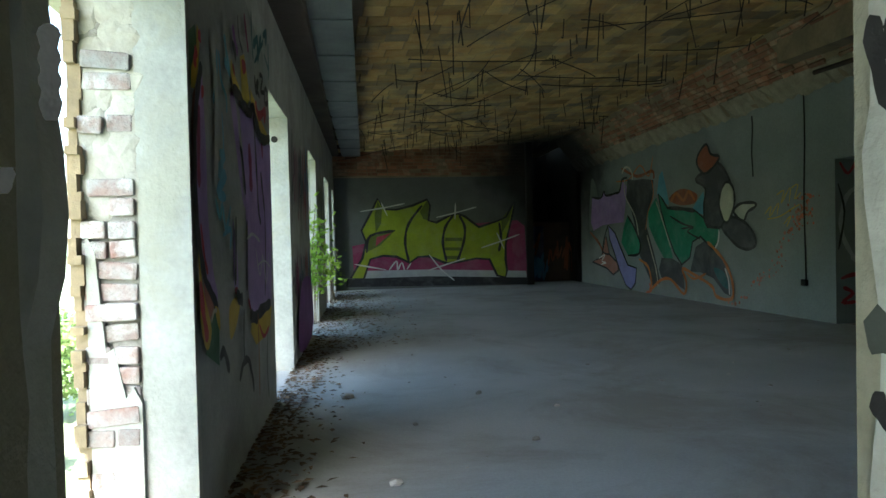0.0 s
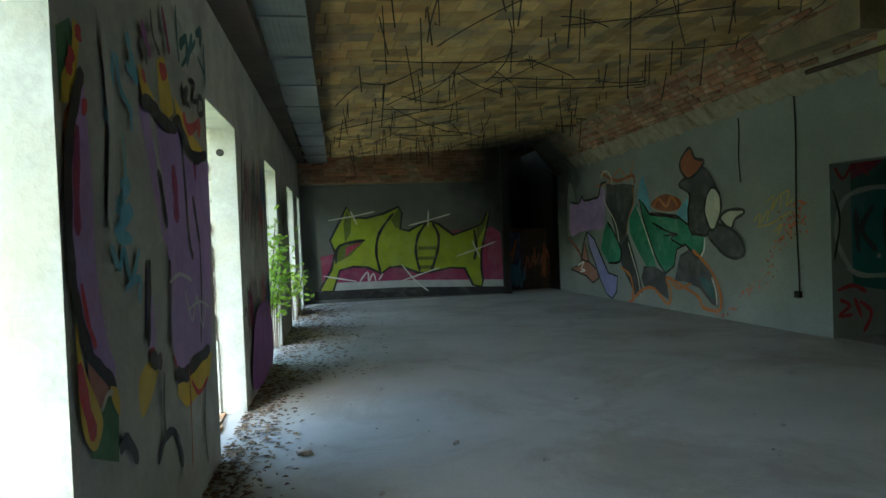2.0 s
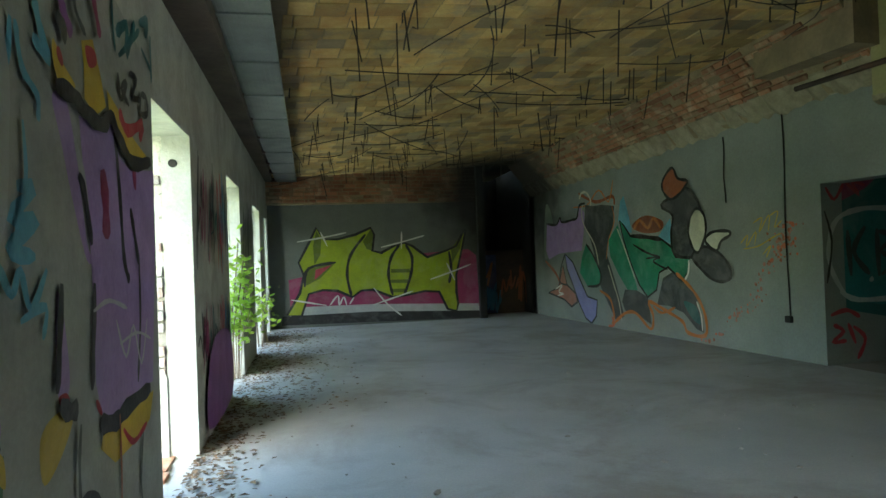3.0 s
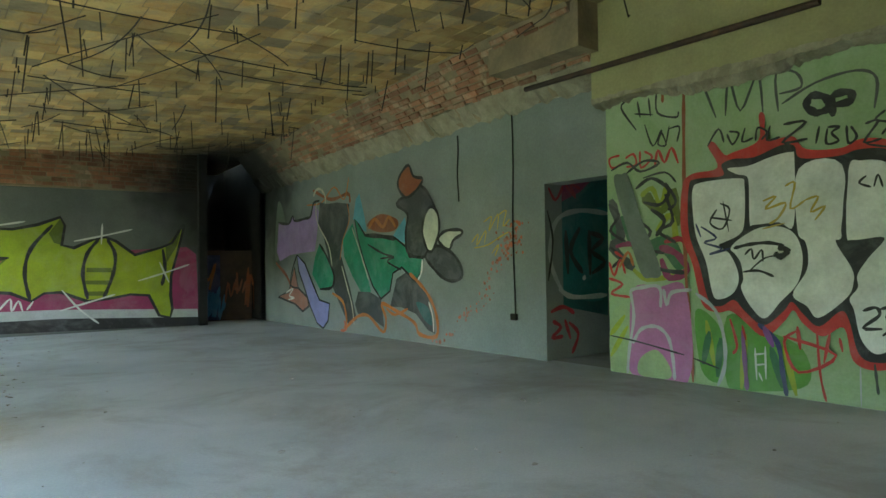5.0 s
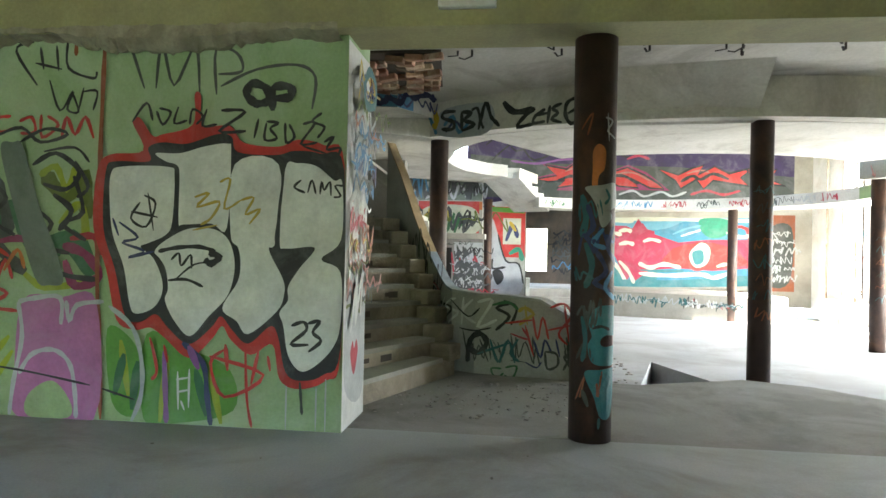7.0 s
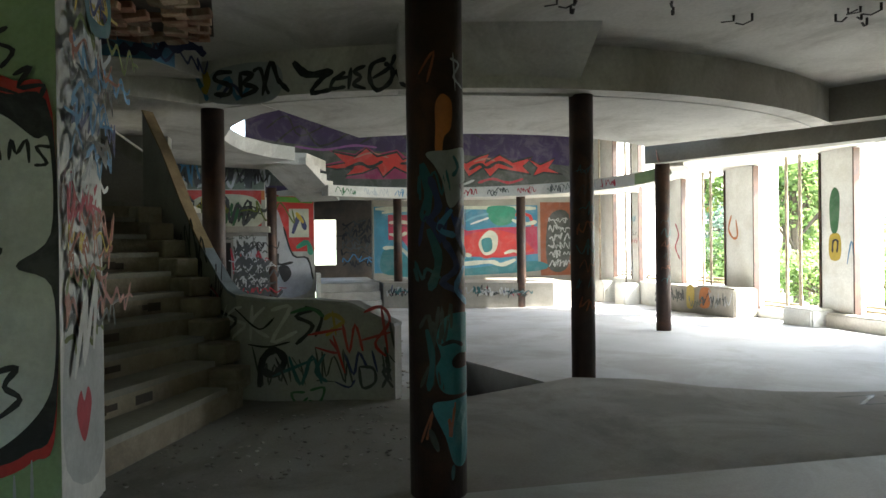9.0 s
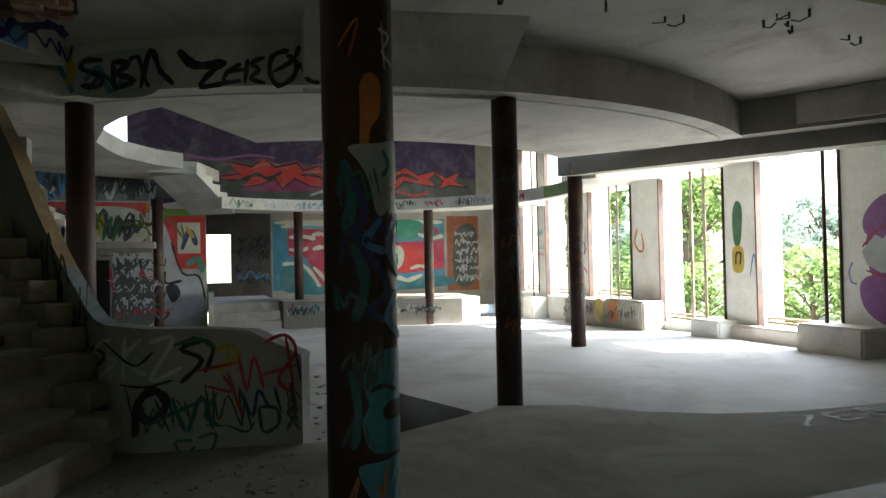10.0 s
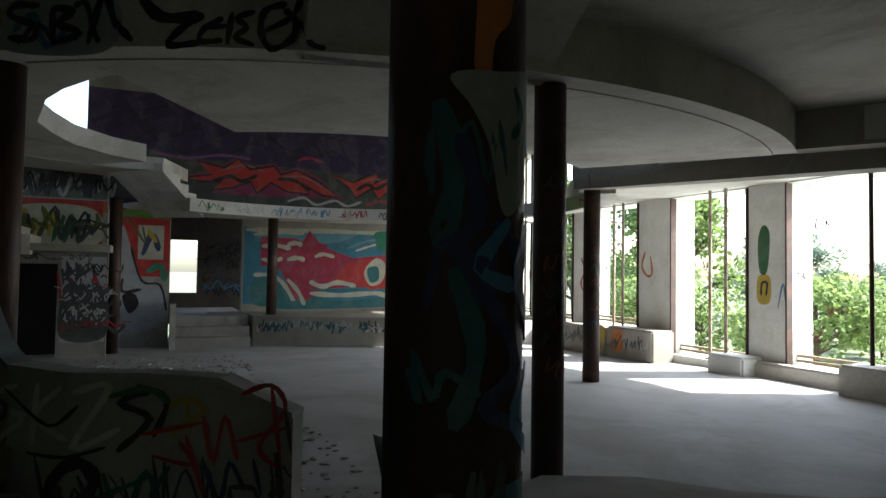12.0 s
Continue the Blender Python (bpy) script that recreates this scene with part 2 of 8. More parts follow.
bm = bmesh.new()
box(bm, 5.94, 5.999, 3.11, 3.5, 2.935, 3.12)
bmesh.ops.bevel(bm, geom=bm.edges[:], offset=0.006, segments=1, affect="EDGES")
lid_ = thing("junction_box", "white enamelled box screwed to the ochre beam", "junction box")
part("cover", bm, WHITE_PLASTER, lid_)

# ---- room ceiling ----
def ceil_z(x, y):
    return 3.17 + 0.055 * (x - 0.7) + 0.045 * (FAR - y)


bm = bmesh.new()
prism(bm, [(-1.6, 0.8), (6.0, 0.8), (6.0, 19), (-1.6, 19)], ceil_z, 4.6)
tagged(part("ceiling_room", bm, RAW), "bare hollow-brick ceiling with hanging wires", "ceiling", kind="structure")
bm = bmesh.new()
q = [(6.19, FAR + 0.2, 2.75), (6.19, 7.0, 3.08), (5.6, 7.0, ceil_z(5.6, 7.0)), (5.6, FAR + 0.2, ceil_z(5.6, FAR))]
lo = [bm.verts.new(p) for p in q]
hi = [bm.verts.new((p[0] + 0.5, p[1], p[2] + 0.6)) for p in q]
fs = [bm.faces.new(lo), bm.faces.new(hi[::-1])] + [bm.faces.new((lo[i], hi[i], hi[(i + 1) % 4], lo[(i + 1) % 4])) for i in range(4)]
bmesh.ops.recalc_face_normals(bm, faces=fs)
tagged(part("wall_cove", bm, RAW), "rough brick slope between wall and ceiling", "wall", kind="structure")
bm = bmesh.new()
box(bm, 0.0, 4.75, FAR + 0.02, FAR + 0.5, 2.6, 4.2)
tagged(part("wall_far_brick", bm, RAW), "bare brick band under the ceiling", "wall", kind="structure")
bm = bmesh.new()
box(bm, -2.0, 6.6, -6.6, 19, 4.61, 4.8)
box(bm, -2.2, -1.6, -0.5, 19, 3.05, 4.7)
tagged(part("roof_room", bm, CONCRETE), "flat concrete roof over the room", "roof", kind="structure")

# ---- walls behind the walk ----
ENTRY_PLASTER = material("stained entry plaster", (0.36, 0.34, 0.26), (0.26, 0.24, 0.17), 0.9, 2.2, 40, 0.5, stain=(0.13, 0.12, 0.08), amount=0.6)
bm = bmesh.new()
box(bm, -1.4, -0.468, 0.95, 1.2, 0, 4.6)
box(bm, 0.245, 3.4, 0.95, 1.2, 0, 4.6)
box(bm, -0.468, 0.245, 0.95, 1.2, 2.6, 4.6)
box(bm, 3.1, 3.4, -6.1, 0.75, 0, 4.6)
box(bm, 3.4, 6.0, -6.4, 0.9, 3.45, 3.6)
# unseen side wall, with a gap added to light the entry wall
box(bm, -1.6, -1.4, -2.5, -1.9, 0, 4.6)
box(bm, -1.6, -1.4, -0.2, 1.0, 0, 4.6)
box(bm, -1.6, -1.4, -1.9, -0.2, 2.4, 4.6)
box(bm, -1.6, 3.2, -2.7, -2.5, 0, 4.6)
tagged(part("wall_entry", bm, ENTRY_PLASTER), "worn plaster wall with a narrow doorway", "wall", kind="structure")

# ---- hall: columns ----
def column(x, y, z0, z1, r=0.125, label="dark steel column with layers of spray paint"):
    ob = thing("column", label, "column", "steel columns of the hall", at=(x, y, z0))
    bm = bmesh.new()
    tube(bm, r, 0, 0, 0, z1 - z0, 32)
    sh = part("shaft", bm, RUST, ob)
    for p in sh.data.polygons:
        p.use_smooth = len(p.vertices) == 4
    return ob


COL1 = column(6.36, 2.41, 0, 2.83, 0.15)
COL2 = column(9.46, 0.22, HZ, 2.86)
COL3 = column(13.35, -2.98, HZ, 2.68)
column(20.2, -2.72, hall_z(20.2), 2.66)
column(22.2, 0.4, 0.28, 2.9)
column(20.65, 3.9, hall_z(20.65), 2.86)
column(10.75, 4.08, 0, 2.86)

# ---- hall: ceilings ----
bm = bmesh.new()
strip(bm, arc(CX, CY, 6.55, 130, 217, 40), arc(CX, CY, 6.8, 130, 217, 40), 2.866, 3.5)
tagged(part("beam_ring", bm, CONCRETE_PALE), "curved concrete ring beam with tags", "beam", kind="structure")
bm = bmesh.new()
strip(bm, arc(CX, CY, 4.15, 149.5, 217, 48), arc(CX, CY, 6.54, 149.5, 217, 48), 2.86, 3.1)
prism(bm, [(10.37, 3.53), (10.66, 3.36), (10.89, 3.55), (11.31, 3.79), (11.78, 3.98), (12.83, 4.2), (13.41, 4.14), (14.06, 4.0), (14.7, 3.62), (15.04, 3.23), (15.7, 4.0), (15.1, 5.0), (14.0, 5.8), (13.8, 9), (9.6, 9), (10.0, 5.0), (10.64, 3.95)], 2.86, 3.1)
tagged(part("ceiling_ring", bm, CONCRETE_PALE), "pale concrete gallery slab round the open well", "ceiling", kind="structure")
bm = bmesh.new()
prism(bm, [(6.5, -6.4), (10.6, -6.4), (10.6, 11.3), (6.5, 11.3)], 3.32, 3.5)
tagged(part("ceiling_near", bm, CONCRETE_PALE), "pale concrete ceiling with iron hooks", "ceiling", kind="structure")
bm = bmesh.new()
strip(bm, arc(16.35, 0.1, 4.35, -134, 33, 60), arc(16.35, 0.1, 4.65, -134, 33, 60), 2.62, 2.9)
strip(bm, arc(16.35, 0.1, 4.64, -60, 33, 40), arc(16.35, 0.1, 7.2, -60, 33, 40), 2.75, 2.898)
tagged(part("gallery_edge", bm, CONCRETE_PALE), "curved concrete gallery edge", "gallery", kind="structure")
bm = bmesh.new()
prism(bm, [(6.5, -6.4), (18.2, -6.4), (18.2, -5.6), (13.2, -3.0), (10.4, -3.8), (6.5, -5.9)], 2.92, 3.3)
tagged(part("ceiling_window", bm, CONCRETE_PALE), "pale soffit along the tall windows", "ceiling", kind="structure")
bm = bmesh.new()
prism(bm, [(13.35, -2.65), (13.2, -3.0), (9.0, -5.6), (8.8, -5.2)], 2.66, 3.0)
prism(bm, [(10.45, -3.7), (10.62, -3.95), (7.5, -6.1), (7.3, -5.8)], 2.87, 3.319)
tagged(part("beam_window", bm, CONCRETE), "heavy concrete beam before the windows", "beam", kind="structure")
bm = bmesh.new()
box(bm, 6, 24.2, -6.6, 11.4, 6.3, 6.6)
prism(bm, [(9.6, 2.7), (14.6, 2.7), (14.6, 11.2), (9.6, 11.2)], 3.95, 4.1)
tagged(part("ceiling_upper", bm, CONCRETE), "upper concrete ceiling over the open well", "ceiling", kind="structure")

# ---- hall: walls ----
MW = frame_at(24.0, -6.1, 180)
W = [(24.0 - b, 24.0 - a, v0, 4.7 if a > 18 else 2.9) for a, b, v0 in ((10.9, 12.55, 0.0), (13.27, 15.12, -0.1), (16.05, 17.8, 0.3), (18.4, 19.95, 0.25), (20.35, 21.5, 0.3))]
wall("wall_windows", MW, 24.0 - 3.1, 6.3, 0.6, WHITE_PLASTER, W, "white wall with tall glassless windows", base=HZ - 1.4)
bm = bmesh.new()
box(bm, 23.5, 23.8, -6.4, 1.0, HZ, 2.9)
box(bm, 23.5, 23.8, -6.4, 4.78, 2.9, 6.3)
tagged(part("wall_mural", bm, CONCRETE), "double-height end wall with murals", "wall", kind="structure")
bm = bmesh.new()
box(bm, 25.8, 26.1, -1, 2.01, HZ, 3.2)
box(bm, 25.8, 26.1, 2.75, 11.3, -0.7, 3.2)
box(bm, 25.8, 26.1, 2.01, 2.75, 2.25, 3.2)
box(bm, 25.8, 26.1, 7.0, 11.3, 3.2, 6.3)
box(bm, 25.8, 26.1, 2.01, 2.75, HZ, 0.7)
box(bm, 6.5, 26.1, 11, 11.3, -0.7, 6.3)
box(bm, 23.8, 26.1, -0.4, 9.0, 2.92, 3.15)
tagged(part("wall_back", bm, DARK_RAW_AND_HOLES), "bare concrete back wall with an opening", "wall", kind="structure")
PLAT = [(21.65, 0.9), (21.2, 0.0), (20.6, -1.4), (20.05, -2.9), (19.85, -3.5), (19.95, -3.95), (20.3, -4.2)]
bm = bmesh.new()
prism(bm, [tuple(p) for p in PLAT] + [(23.5, -4.3), (23.5, 0.98)], -0.6, 0.28)
tagged(part("platform", bm, CONCRETE), "low curved concrete platform with tags", "platform", kind="structure")

# ---- stairs and parapet ----
def stair_point(k, w):
    """Plan point of riser k at width w from the parapet."""
    r = Vector((8.6, 3.6)) + k * 0.235 * Vector((0.92, 0.39))
    a = radians(159 - 4.6 * k)
    w += 0.045 * max(k - 4, 0)
    return (r.x + w * math.cos(a), r.y + w * math.sin(a))


STEP_STONE = material("dirty step concrete", (0.47, 0.4, 0.305), (0.33, 0.275, 0.205), 0.92, 3.0, 35, 0.6, stain=(0.12, 0.1, 0.075), amount=0.55)
PARAPET_STONE = material("grey parapet render", (0.48, 0.47, 0.44), (0.37, 0.36, 0.33), 0.9, 2.0, 40, 0.35, stain=(0.2, 0.19, 0.17), amount=0.4)
stairs = thing("staircase", "curving concrete staircase with broken treads", "staircase", kind="structure")
for i in range(10):
    bm = bmesh.new()
    prism(bm, [stair_point(i, 0), stair_point(i, 1.9), stair_point(i + 1.4, 1.9), stair_point(i + 1.4, 0)], 0.0 if i == 0 else 0.175 * i - 0.1, 0.175 * (i + 1))
    part("step", bm, STEP_STONE, stairs)
line = [(8.5, 2.35), (8.6, 2.7), (8.66, 3.05), (8.72, 3.4)] + [stair_point(j, -0.06) for j in range(1, 12)]
tops_line = [0.62, 0.8, 0.83, 0.84, 0.87, 0.9, 0.98, 1.1, 1.28, 1.5, 1.75, 2.05, 2.35, 2.6, 2.86]
bm = bmesh.new()
strip(bm, line, [(x + 0.1, y - 0.07) for x, y in line], 0.0, tops_line)
tagged(part("parapet", bm, PARAPET_STONE), "curved concrete stair parapet covered in tags", "parapet", kind="structure")

# ---- hall: dropped slabs and upper stair ----
bm = bmesh.new()
slope = [(9.42, 0.32, 2.84), (9.6, 2.13, 2.84), (8.86, 2.23, 3.319), (8.5, 0.42, 3.319)]
front = [bm.verts.new(p) for p in slope]
back = [bm.verts.new((p[0] + 0.16, p[1], min(p[2] + 0.05, 3.4))) for p in slope]
bm.faces.new(front)
bm.faces.new(back[::-1])
for i in range(4):
    bm.faces.new((front[i], back[i], back[(i + 1) % 4], front[(i + 1) % 4]))
bmesh.ops.recalc_face_normals(bm, faces=bm.faces)
tagged(part("beam_plate", bm, CONCRETE_PALE), "sloping concrete plate between ceiling and ring beam", "beam", kind="structure")
bm = bmesh.new()
prism(bm, [(9.5, 4.45), (10.1, 4.1), (10.1, 7.8), (8.9, 7.8)], 3.05, 3.317)
tagged(part("slab_stairhead", bm, CONCRETE_PALE), "dropped concrete slab over the stair", "slab", kind="structure")
bm = bmesh.new()
box(bm, 6.85, 13.2, 7.95, 8.2, 0, 3.3)
box(bm, 12.6, 12.85, 4.9, 8.0, 0, 2.85)
tagged(part("wall_stairhead", bm, CONCRETE), "grey concrete wall behind the stair landing", "wall", kind="structure")
bm = bmesh.new()
prism(bm, [stair_point(10, 0), stair_point(10, 1.9), (9.9, 7.9), (12.6, 7.9), (12.6, 4.9)], 1.55, 1.76)
tagged(part("landing", bm, CONCRETE), "concrete stair landing", "landing", kind="structure")

# upper flight to the higher level, with its curved slab
upper = thing("upper_stair", "pale concrete upper stair on a curved slab", "staircase", kind="structure")
top_, run_, side_ = Vector((19.36, 3.02)), Vector((0.25, -0.17)), Vector((0.66, 1.0))
for i in range(5):
    bm = bmesh.new()
    a, b = top_ + run_ * i, top_ + run_ * (i + 1.04)
    q = [a, b, b + side_, a + side_]
    z = 3.66 - 0.16 * (i + 1)
    prism(bm, [(p.x, p.y) for p in q], lambda x, y, z=z, a=a: z - 0.17 - 0.5 * (Vector((x, y)) - a).dot(run_.normalized()), z)
    part("step", bm, CONCRETE_PALE, upper)
bm = bmesh.new()
a_in, a_out = arc(15.3, 4.42, 4.35, -19, 190, 60), arc(15.3, 4.42, 5.9, -19, 190, 60)
lows = [3.34 + 0.86 * i / 60 for i in range(61)]
strip(bm, a_in, a_out, lows, [z + 0.27 for z in lows])
part("curved_slab", bm, CONCRETE_PALE, upper)
bm = bmesh.new()
prism(bm, [(11.0, 4.4), (12.2, 4.75), (12.2, 6.0), (11.0, 6.0)], lambda x, y: 2.14 + 0.74 * (y - 4.74), lambda x, y: 2.31 + 0.74 * (y - 4.74))
tagged(part("flight_soffit", bm, CONCRETE_PALE), "pale underside of a stair flight over the landing", "stair", kind="structure")

# painted cap of the stair parapet
cap = thing("parapet_cap", "worn painted coping on the stair parapet", "coping")
for a_, b_, c_ in ((0, 5, "palegrey"), (4, 9, "sky"), (8, 15, "ochre")):
    seg = line[a_:b_]
    bm = bmesh.new()
    strip(bm, [(x - 0.012, y + 0.008) for x, y in seg], [(x + 0.112, y - 0.078) for x, y in seg], [z + 0.001 for z in tops_line[a_:b_]], [z + 0.028 for z in tops_line[a_:b_]])
    part("coping", bm, material("coping " + c_, {"palegrey": (0.5, 0.5, 0.5), "sky": (0.3, 0.36, 0.42), "ochre": (0.42, 0.3, 0.16)}[c_], None, 0.8, 4, 40, 0.3), cap)
# added near-black sheet: the cabin doorway's inner shade put into its colour
bm = bmesh.new()
box(bm, 20.9, 21.0, 4.2, 6.4, -0.5, 1.69)
tagged(part("wall_cabin_back", bm, NEAR_BLACK), "near-black sheet painting the shade inside the cabin doorway", "wall", kind="structure")

# lower stair, landing, and graffiti walls at the far left of the hall
bm = bmesh.new()
box(bm, 21.3, 21.5, 4.1, 9.0, -0.6, 3.9)
box(bm, 22.0, 22.2, 2.8, 4.1, -0.6, 2.7)
box(bm, 21.5, 22.0, 4.1, 4.2, -0.6, 2.7)
tagged(part("wall_graffiti", bm, PLASTER), "plaster walls with layered graffiti", "wall", kind="structure")
bm = bmesh.new()
box(bm, 20.0, 20.2, 3.98, 4.86, -0.6, 1.7)
box(bm, 20.0, 20.2, 5.6, 9.0, -0.6, 1.7)
box(bm, 20.0, 20.2, 4.86, 5.6, 1.45, 1.7)
tagged(part("wall_cabin", bm, DUSTY), "plaster wall with a dark doorway under the landing", "wall", kind="structure")
lower = thing("lower_stair", "pale concrete landing with a flight of steps", "staircase", kind="structure")
bm = bmesh.new()
box(bm, 19.7, 21.3, 3.93, 5.5, 1.7, 1.84)
part("landing_slab", bm, CONCRETE, lower)
for i in range(6):
    bm = bmesh.new()
    box(bm, 19.7, 20.9, 5.3 + 0.19 * i, 5.55 + 0.19 * i, 1.62 + 0.165 * i, 1.84 + 0.165 * (i + 1))
    part("step", bm, CONCRETE_PALE, lower)
bm = bmesh.new()
for i in range(3):
    box(bm, 21.3 + 0.3 * i, 25.8, 0.99, 2.65, -0.6 if i == 0 else -0.42 + 0.23 * i, -0.42 + 0.23 * (i + 1))
tagged(part("steps_back", bm, DUSTY), "three low concrete steps to the back room", "steps", kind="structure")
bm = bmesh.new()
box(bm, 21.0, 21.9, 2.66, 2.78, -0.6, 0.6)
tagged(part("wall_low", bm, PLASTER), "low painted wall beside the back steps", "wall", kind="structure")


# ---- paint ----
PAINT = {
    "magenta": (0.33, 0.03, 0.12), "magenta2": (0.45, 0.025, 0.075), "palegrey": (0.5, 0.52, 0.52), "black": (0.015, 0.015, 0.016),
    "lime": (0.36, 0.44, 0.012), "olive": (0.13, 0.17, 0.012), "white": (0.75, 0.75, 0.72), "lilac": (0.38, 0.25, 0.54), "grey2": (0.4, 0.42, 0.4), "wallgrey": (0.36, 0.37, 0.34), "slate": (0.06, 0.065, 0.07),
    "sky": (0.13, 0.38, 0.52), "orange": (0.55, 0.17, 0.03), "teal": (0.025, 0.27, 0.16), "periwinkle": (0.27, 0.27, 0.62),
    "salmon": (0.42, 0.17, 0.13), "cream": (0.62, 0.64, 0.5), "rust": (0.32, 0.09, 0.03), "pale": (0.55, 0.5, 0.4), "redorange": (0.6, 0.14, 0.06),
    "yellow": (0.6, 0.42, 0.03), "green": (0.04, 0.16, 0.06), "crimson": (0.45, 0.02, 0.04), "blue": (0.07, 0.25, 0.45), "tealdark": (0.02, 0.13, 0.14),
    "pink": (0.48, 0.16, 0.36), "grass": (0.12, 0.35, 0.04), "palegreen": (0.33, 0.46, 0.2), "slategreen": (0.15, 0.19, 0.15), "red": (0.58, 0.03, 0.022),
    "whitepaint": (0.82, 0.84, 0.78), "darkgrey": (0.06, 0.07, 0.06), "ochre": (0.55, 0.4, 0.05), "navy": (0.03, 0.04, 0.14), "wine": (0.28, 0.02, 0.1),
    "tealblue": (0.03, 0.2, 0.22), "cyan": (0.05, 0.25, 0.38), "purple": (0.035, 0.016, 0.085), "silver": (0.5, 0.52, 0.56), "violet": (0.25, 0.08, 0.3),
}
SPRAY = {}


def spray(colour):
    if colour not in SPRAY:
        c = PAINT[colour]
        SPRAY[colour] = material("paint " + colour, c, tuple(v * 0.7 + 0.012 for v in c), 0.65, 3.5, 35, 0.3, stain=tuple(v * 0.55 + 0.09 for v in c), amount=0.55)
    return SPRAY[colour]


def smooth(pts, closed, n=5):
    """A soft curve through plan points."""
    m, out = len(pts), []
    for i in range(m if closed else m - 1):
        p = [Vector(pts[j % m] if closed else pts[min(max(j, 0), m - 1)]) for j in (i - 1, i, i + 1, i + 2)]
        for s in range(n):
            t = s / n
            out.append(0.5 * (2 * p[1] + (p[2] - p[0]) * t + (2 * p[0] - 5 * p[1] + 4 * p[2] - p[3]) * t * t + (3 * p[1] - p[0] - 3 * p[2] + p[3]) * t ** 3))
    if not closed:
        out.append(Vector(pts[-1]))
    return out


def flat(m):
    return lambda u, v, lift: m @ Vector((u, v, lift))


def field(bm, at, pts, lift, curved=False):
    f = bm.faces.new([bm.verts.new((p[0], p[1], 0)) for p in pts])
    bmesh.ops.triangulate(bm, faces=[f])
    if curved:
        bmesh.ops.subdivide_edges(bm, edges=bm.edges[:], cuts=3, use_grid_fill=True)
    for v in bm.verts:
        v.co = at(v.co.x, v.co.y, lift)


def line_of(bm, at, pts, width, lift, closed=False):
    """A sprayed line with soft swelling and round ends."""
    n = len(pts)
    rows = []
    for i in range(n):
        a, b = (pts[i - 1], pts[(i + 1) % n]) if closed else (pts[max(i - 1, 0)], pts[min(i + 1, n - 1)])
        d = (b - a)
        if d.length < 1e-6:
            d = Vector((1, 0))
        d.normalize()
        s = 0.5 * width * (1 + 0.18 * math.sin(i * 1.7 + n))
        if not closed and i in (0, n - 1):
            s *= 0.5
        k = Vector((-d.y, d.x)) * s
        rows.append([bm.verts.new(at(*(pts[i] + k), lift + 0.00004 * i)), bm.verts.new(at(*(pts[i] - k), lift + 0.00004 * i))])
    for i in range(n if closed else n - 1):
        a, b = rows[i], rows[(i + 1) % n]
        bm.faces.new((a[0], a[1], b[1], b[0]))


def paint(owner, at, art, gap=0.0015, curved=False):
    """Lay painted fields (p sharp, b soft) and lines (s open, c closed, o closed soft) on a surface, in order."""
    levels = []
    for kind, colour, width, pts in art:
        lo = (min(p[0] for p in pts) - width, min(p[1] for p in pts) - width)
        hi = (max(p[0] for p in pts) + width, max(p[1] for p in pts) + width)
        lev = 1 + max([l for a, b, l in levels if a[0] < hi[0] and b[0] > lo[0] and a[1] < hi[1] and b[1] > lo[1]], default=0)
        levels.append((lo, hi, lev))
        lift = gap * lev + 0.0015
        bm = bmesh.new()
        if kind in "pb":
            field(bm, at, smooth(pts, True) if kind == "b" else pts, lift, curved)
            part("paint_field", bm, spray(colour), owner)
        else:
            q = smooth(pts, kind in "co", 4) if kind != "c" else [Vector(p) for p in pts]
            line_of(bm, at, q, width, lift, kind in "co")
            part("paint_line", bm, spray(colour), owner)


def scribble(u0, u1, v0, v1, colour, width, glyphs, rnd):
    """Illegible tag strokes over a patch of wall: loops, hooks, bars and slashes run together."""
    art = []
    h, lean = v1 - v0, rnd.uniform(-0.2, 0.3)
    step = (u1 - u0) / glyphs
    g = 0
    while g < glyphs:
        n = rnd.randint(1, 3)
        x, pts = u0 + g * step, []
        for i in range(3 * n + 1):
            y = rnd.uniform(0.5, 1.05) if i % 2 else rnd.uniform(-0.1, 0.5)
            pts.append((x + lean * h * y, v0 + h * y))
            x += step * rnd.uniform(-0.22, 0.8)
        art.append(("s", colour, width * rnd.uniform(0.6, 1.25), pts))
        if rnd.random() < 0.35:
            y = v0 + h * rnd.uniform(0.1, 0.9)
            art.append(("s", colour, width * 0.7, [(x - step * rnd.uniform(0.8, 1.6), y), (x - step * 0.4, y + h * rnd.uniform(-0.15, 0.15)), (x, y + h * rnd.uniform(-0.2, 0.2))]))
        g += n
    return art


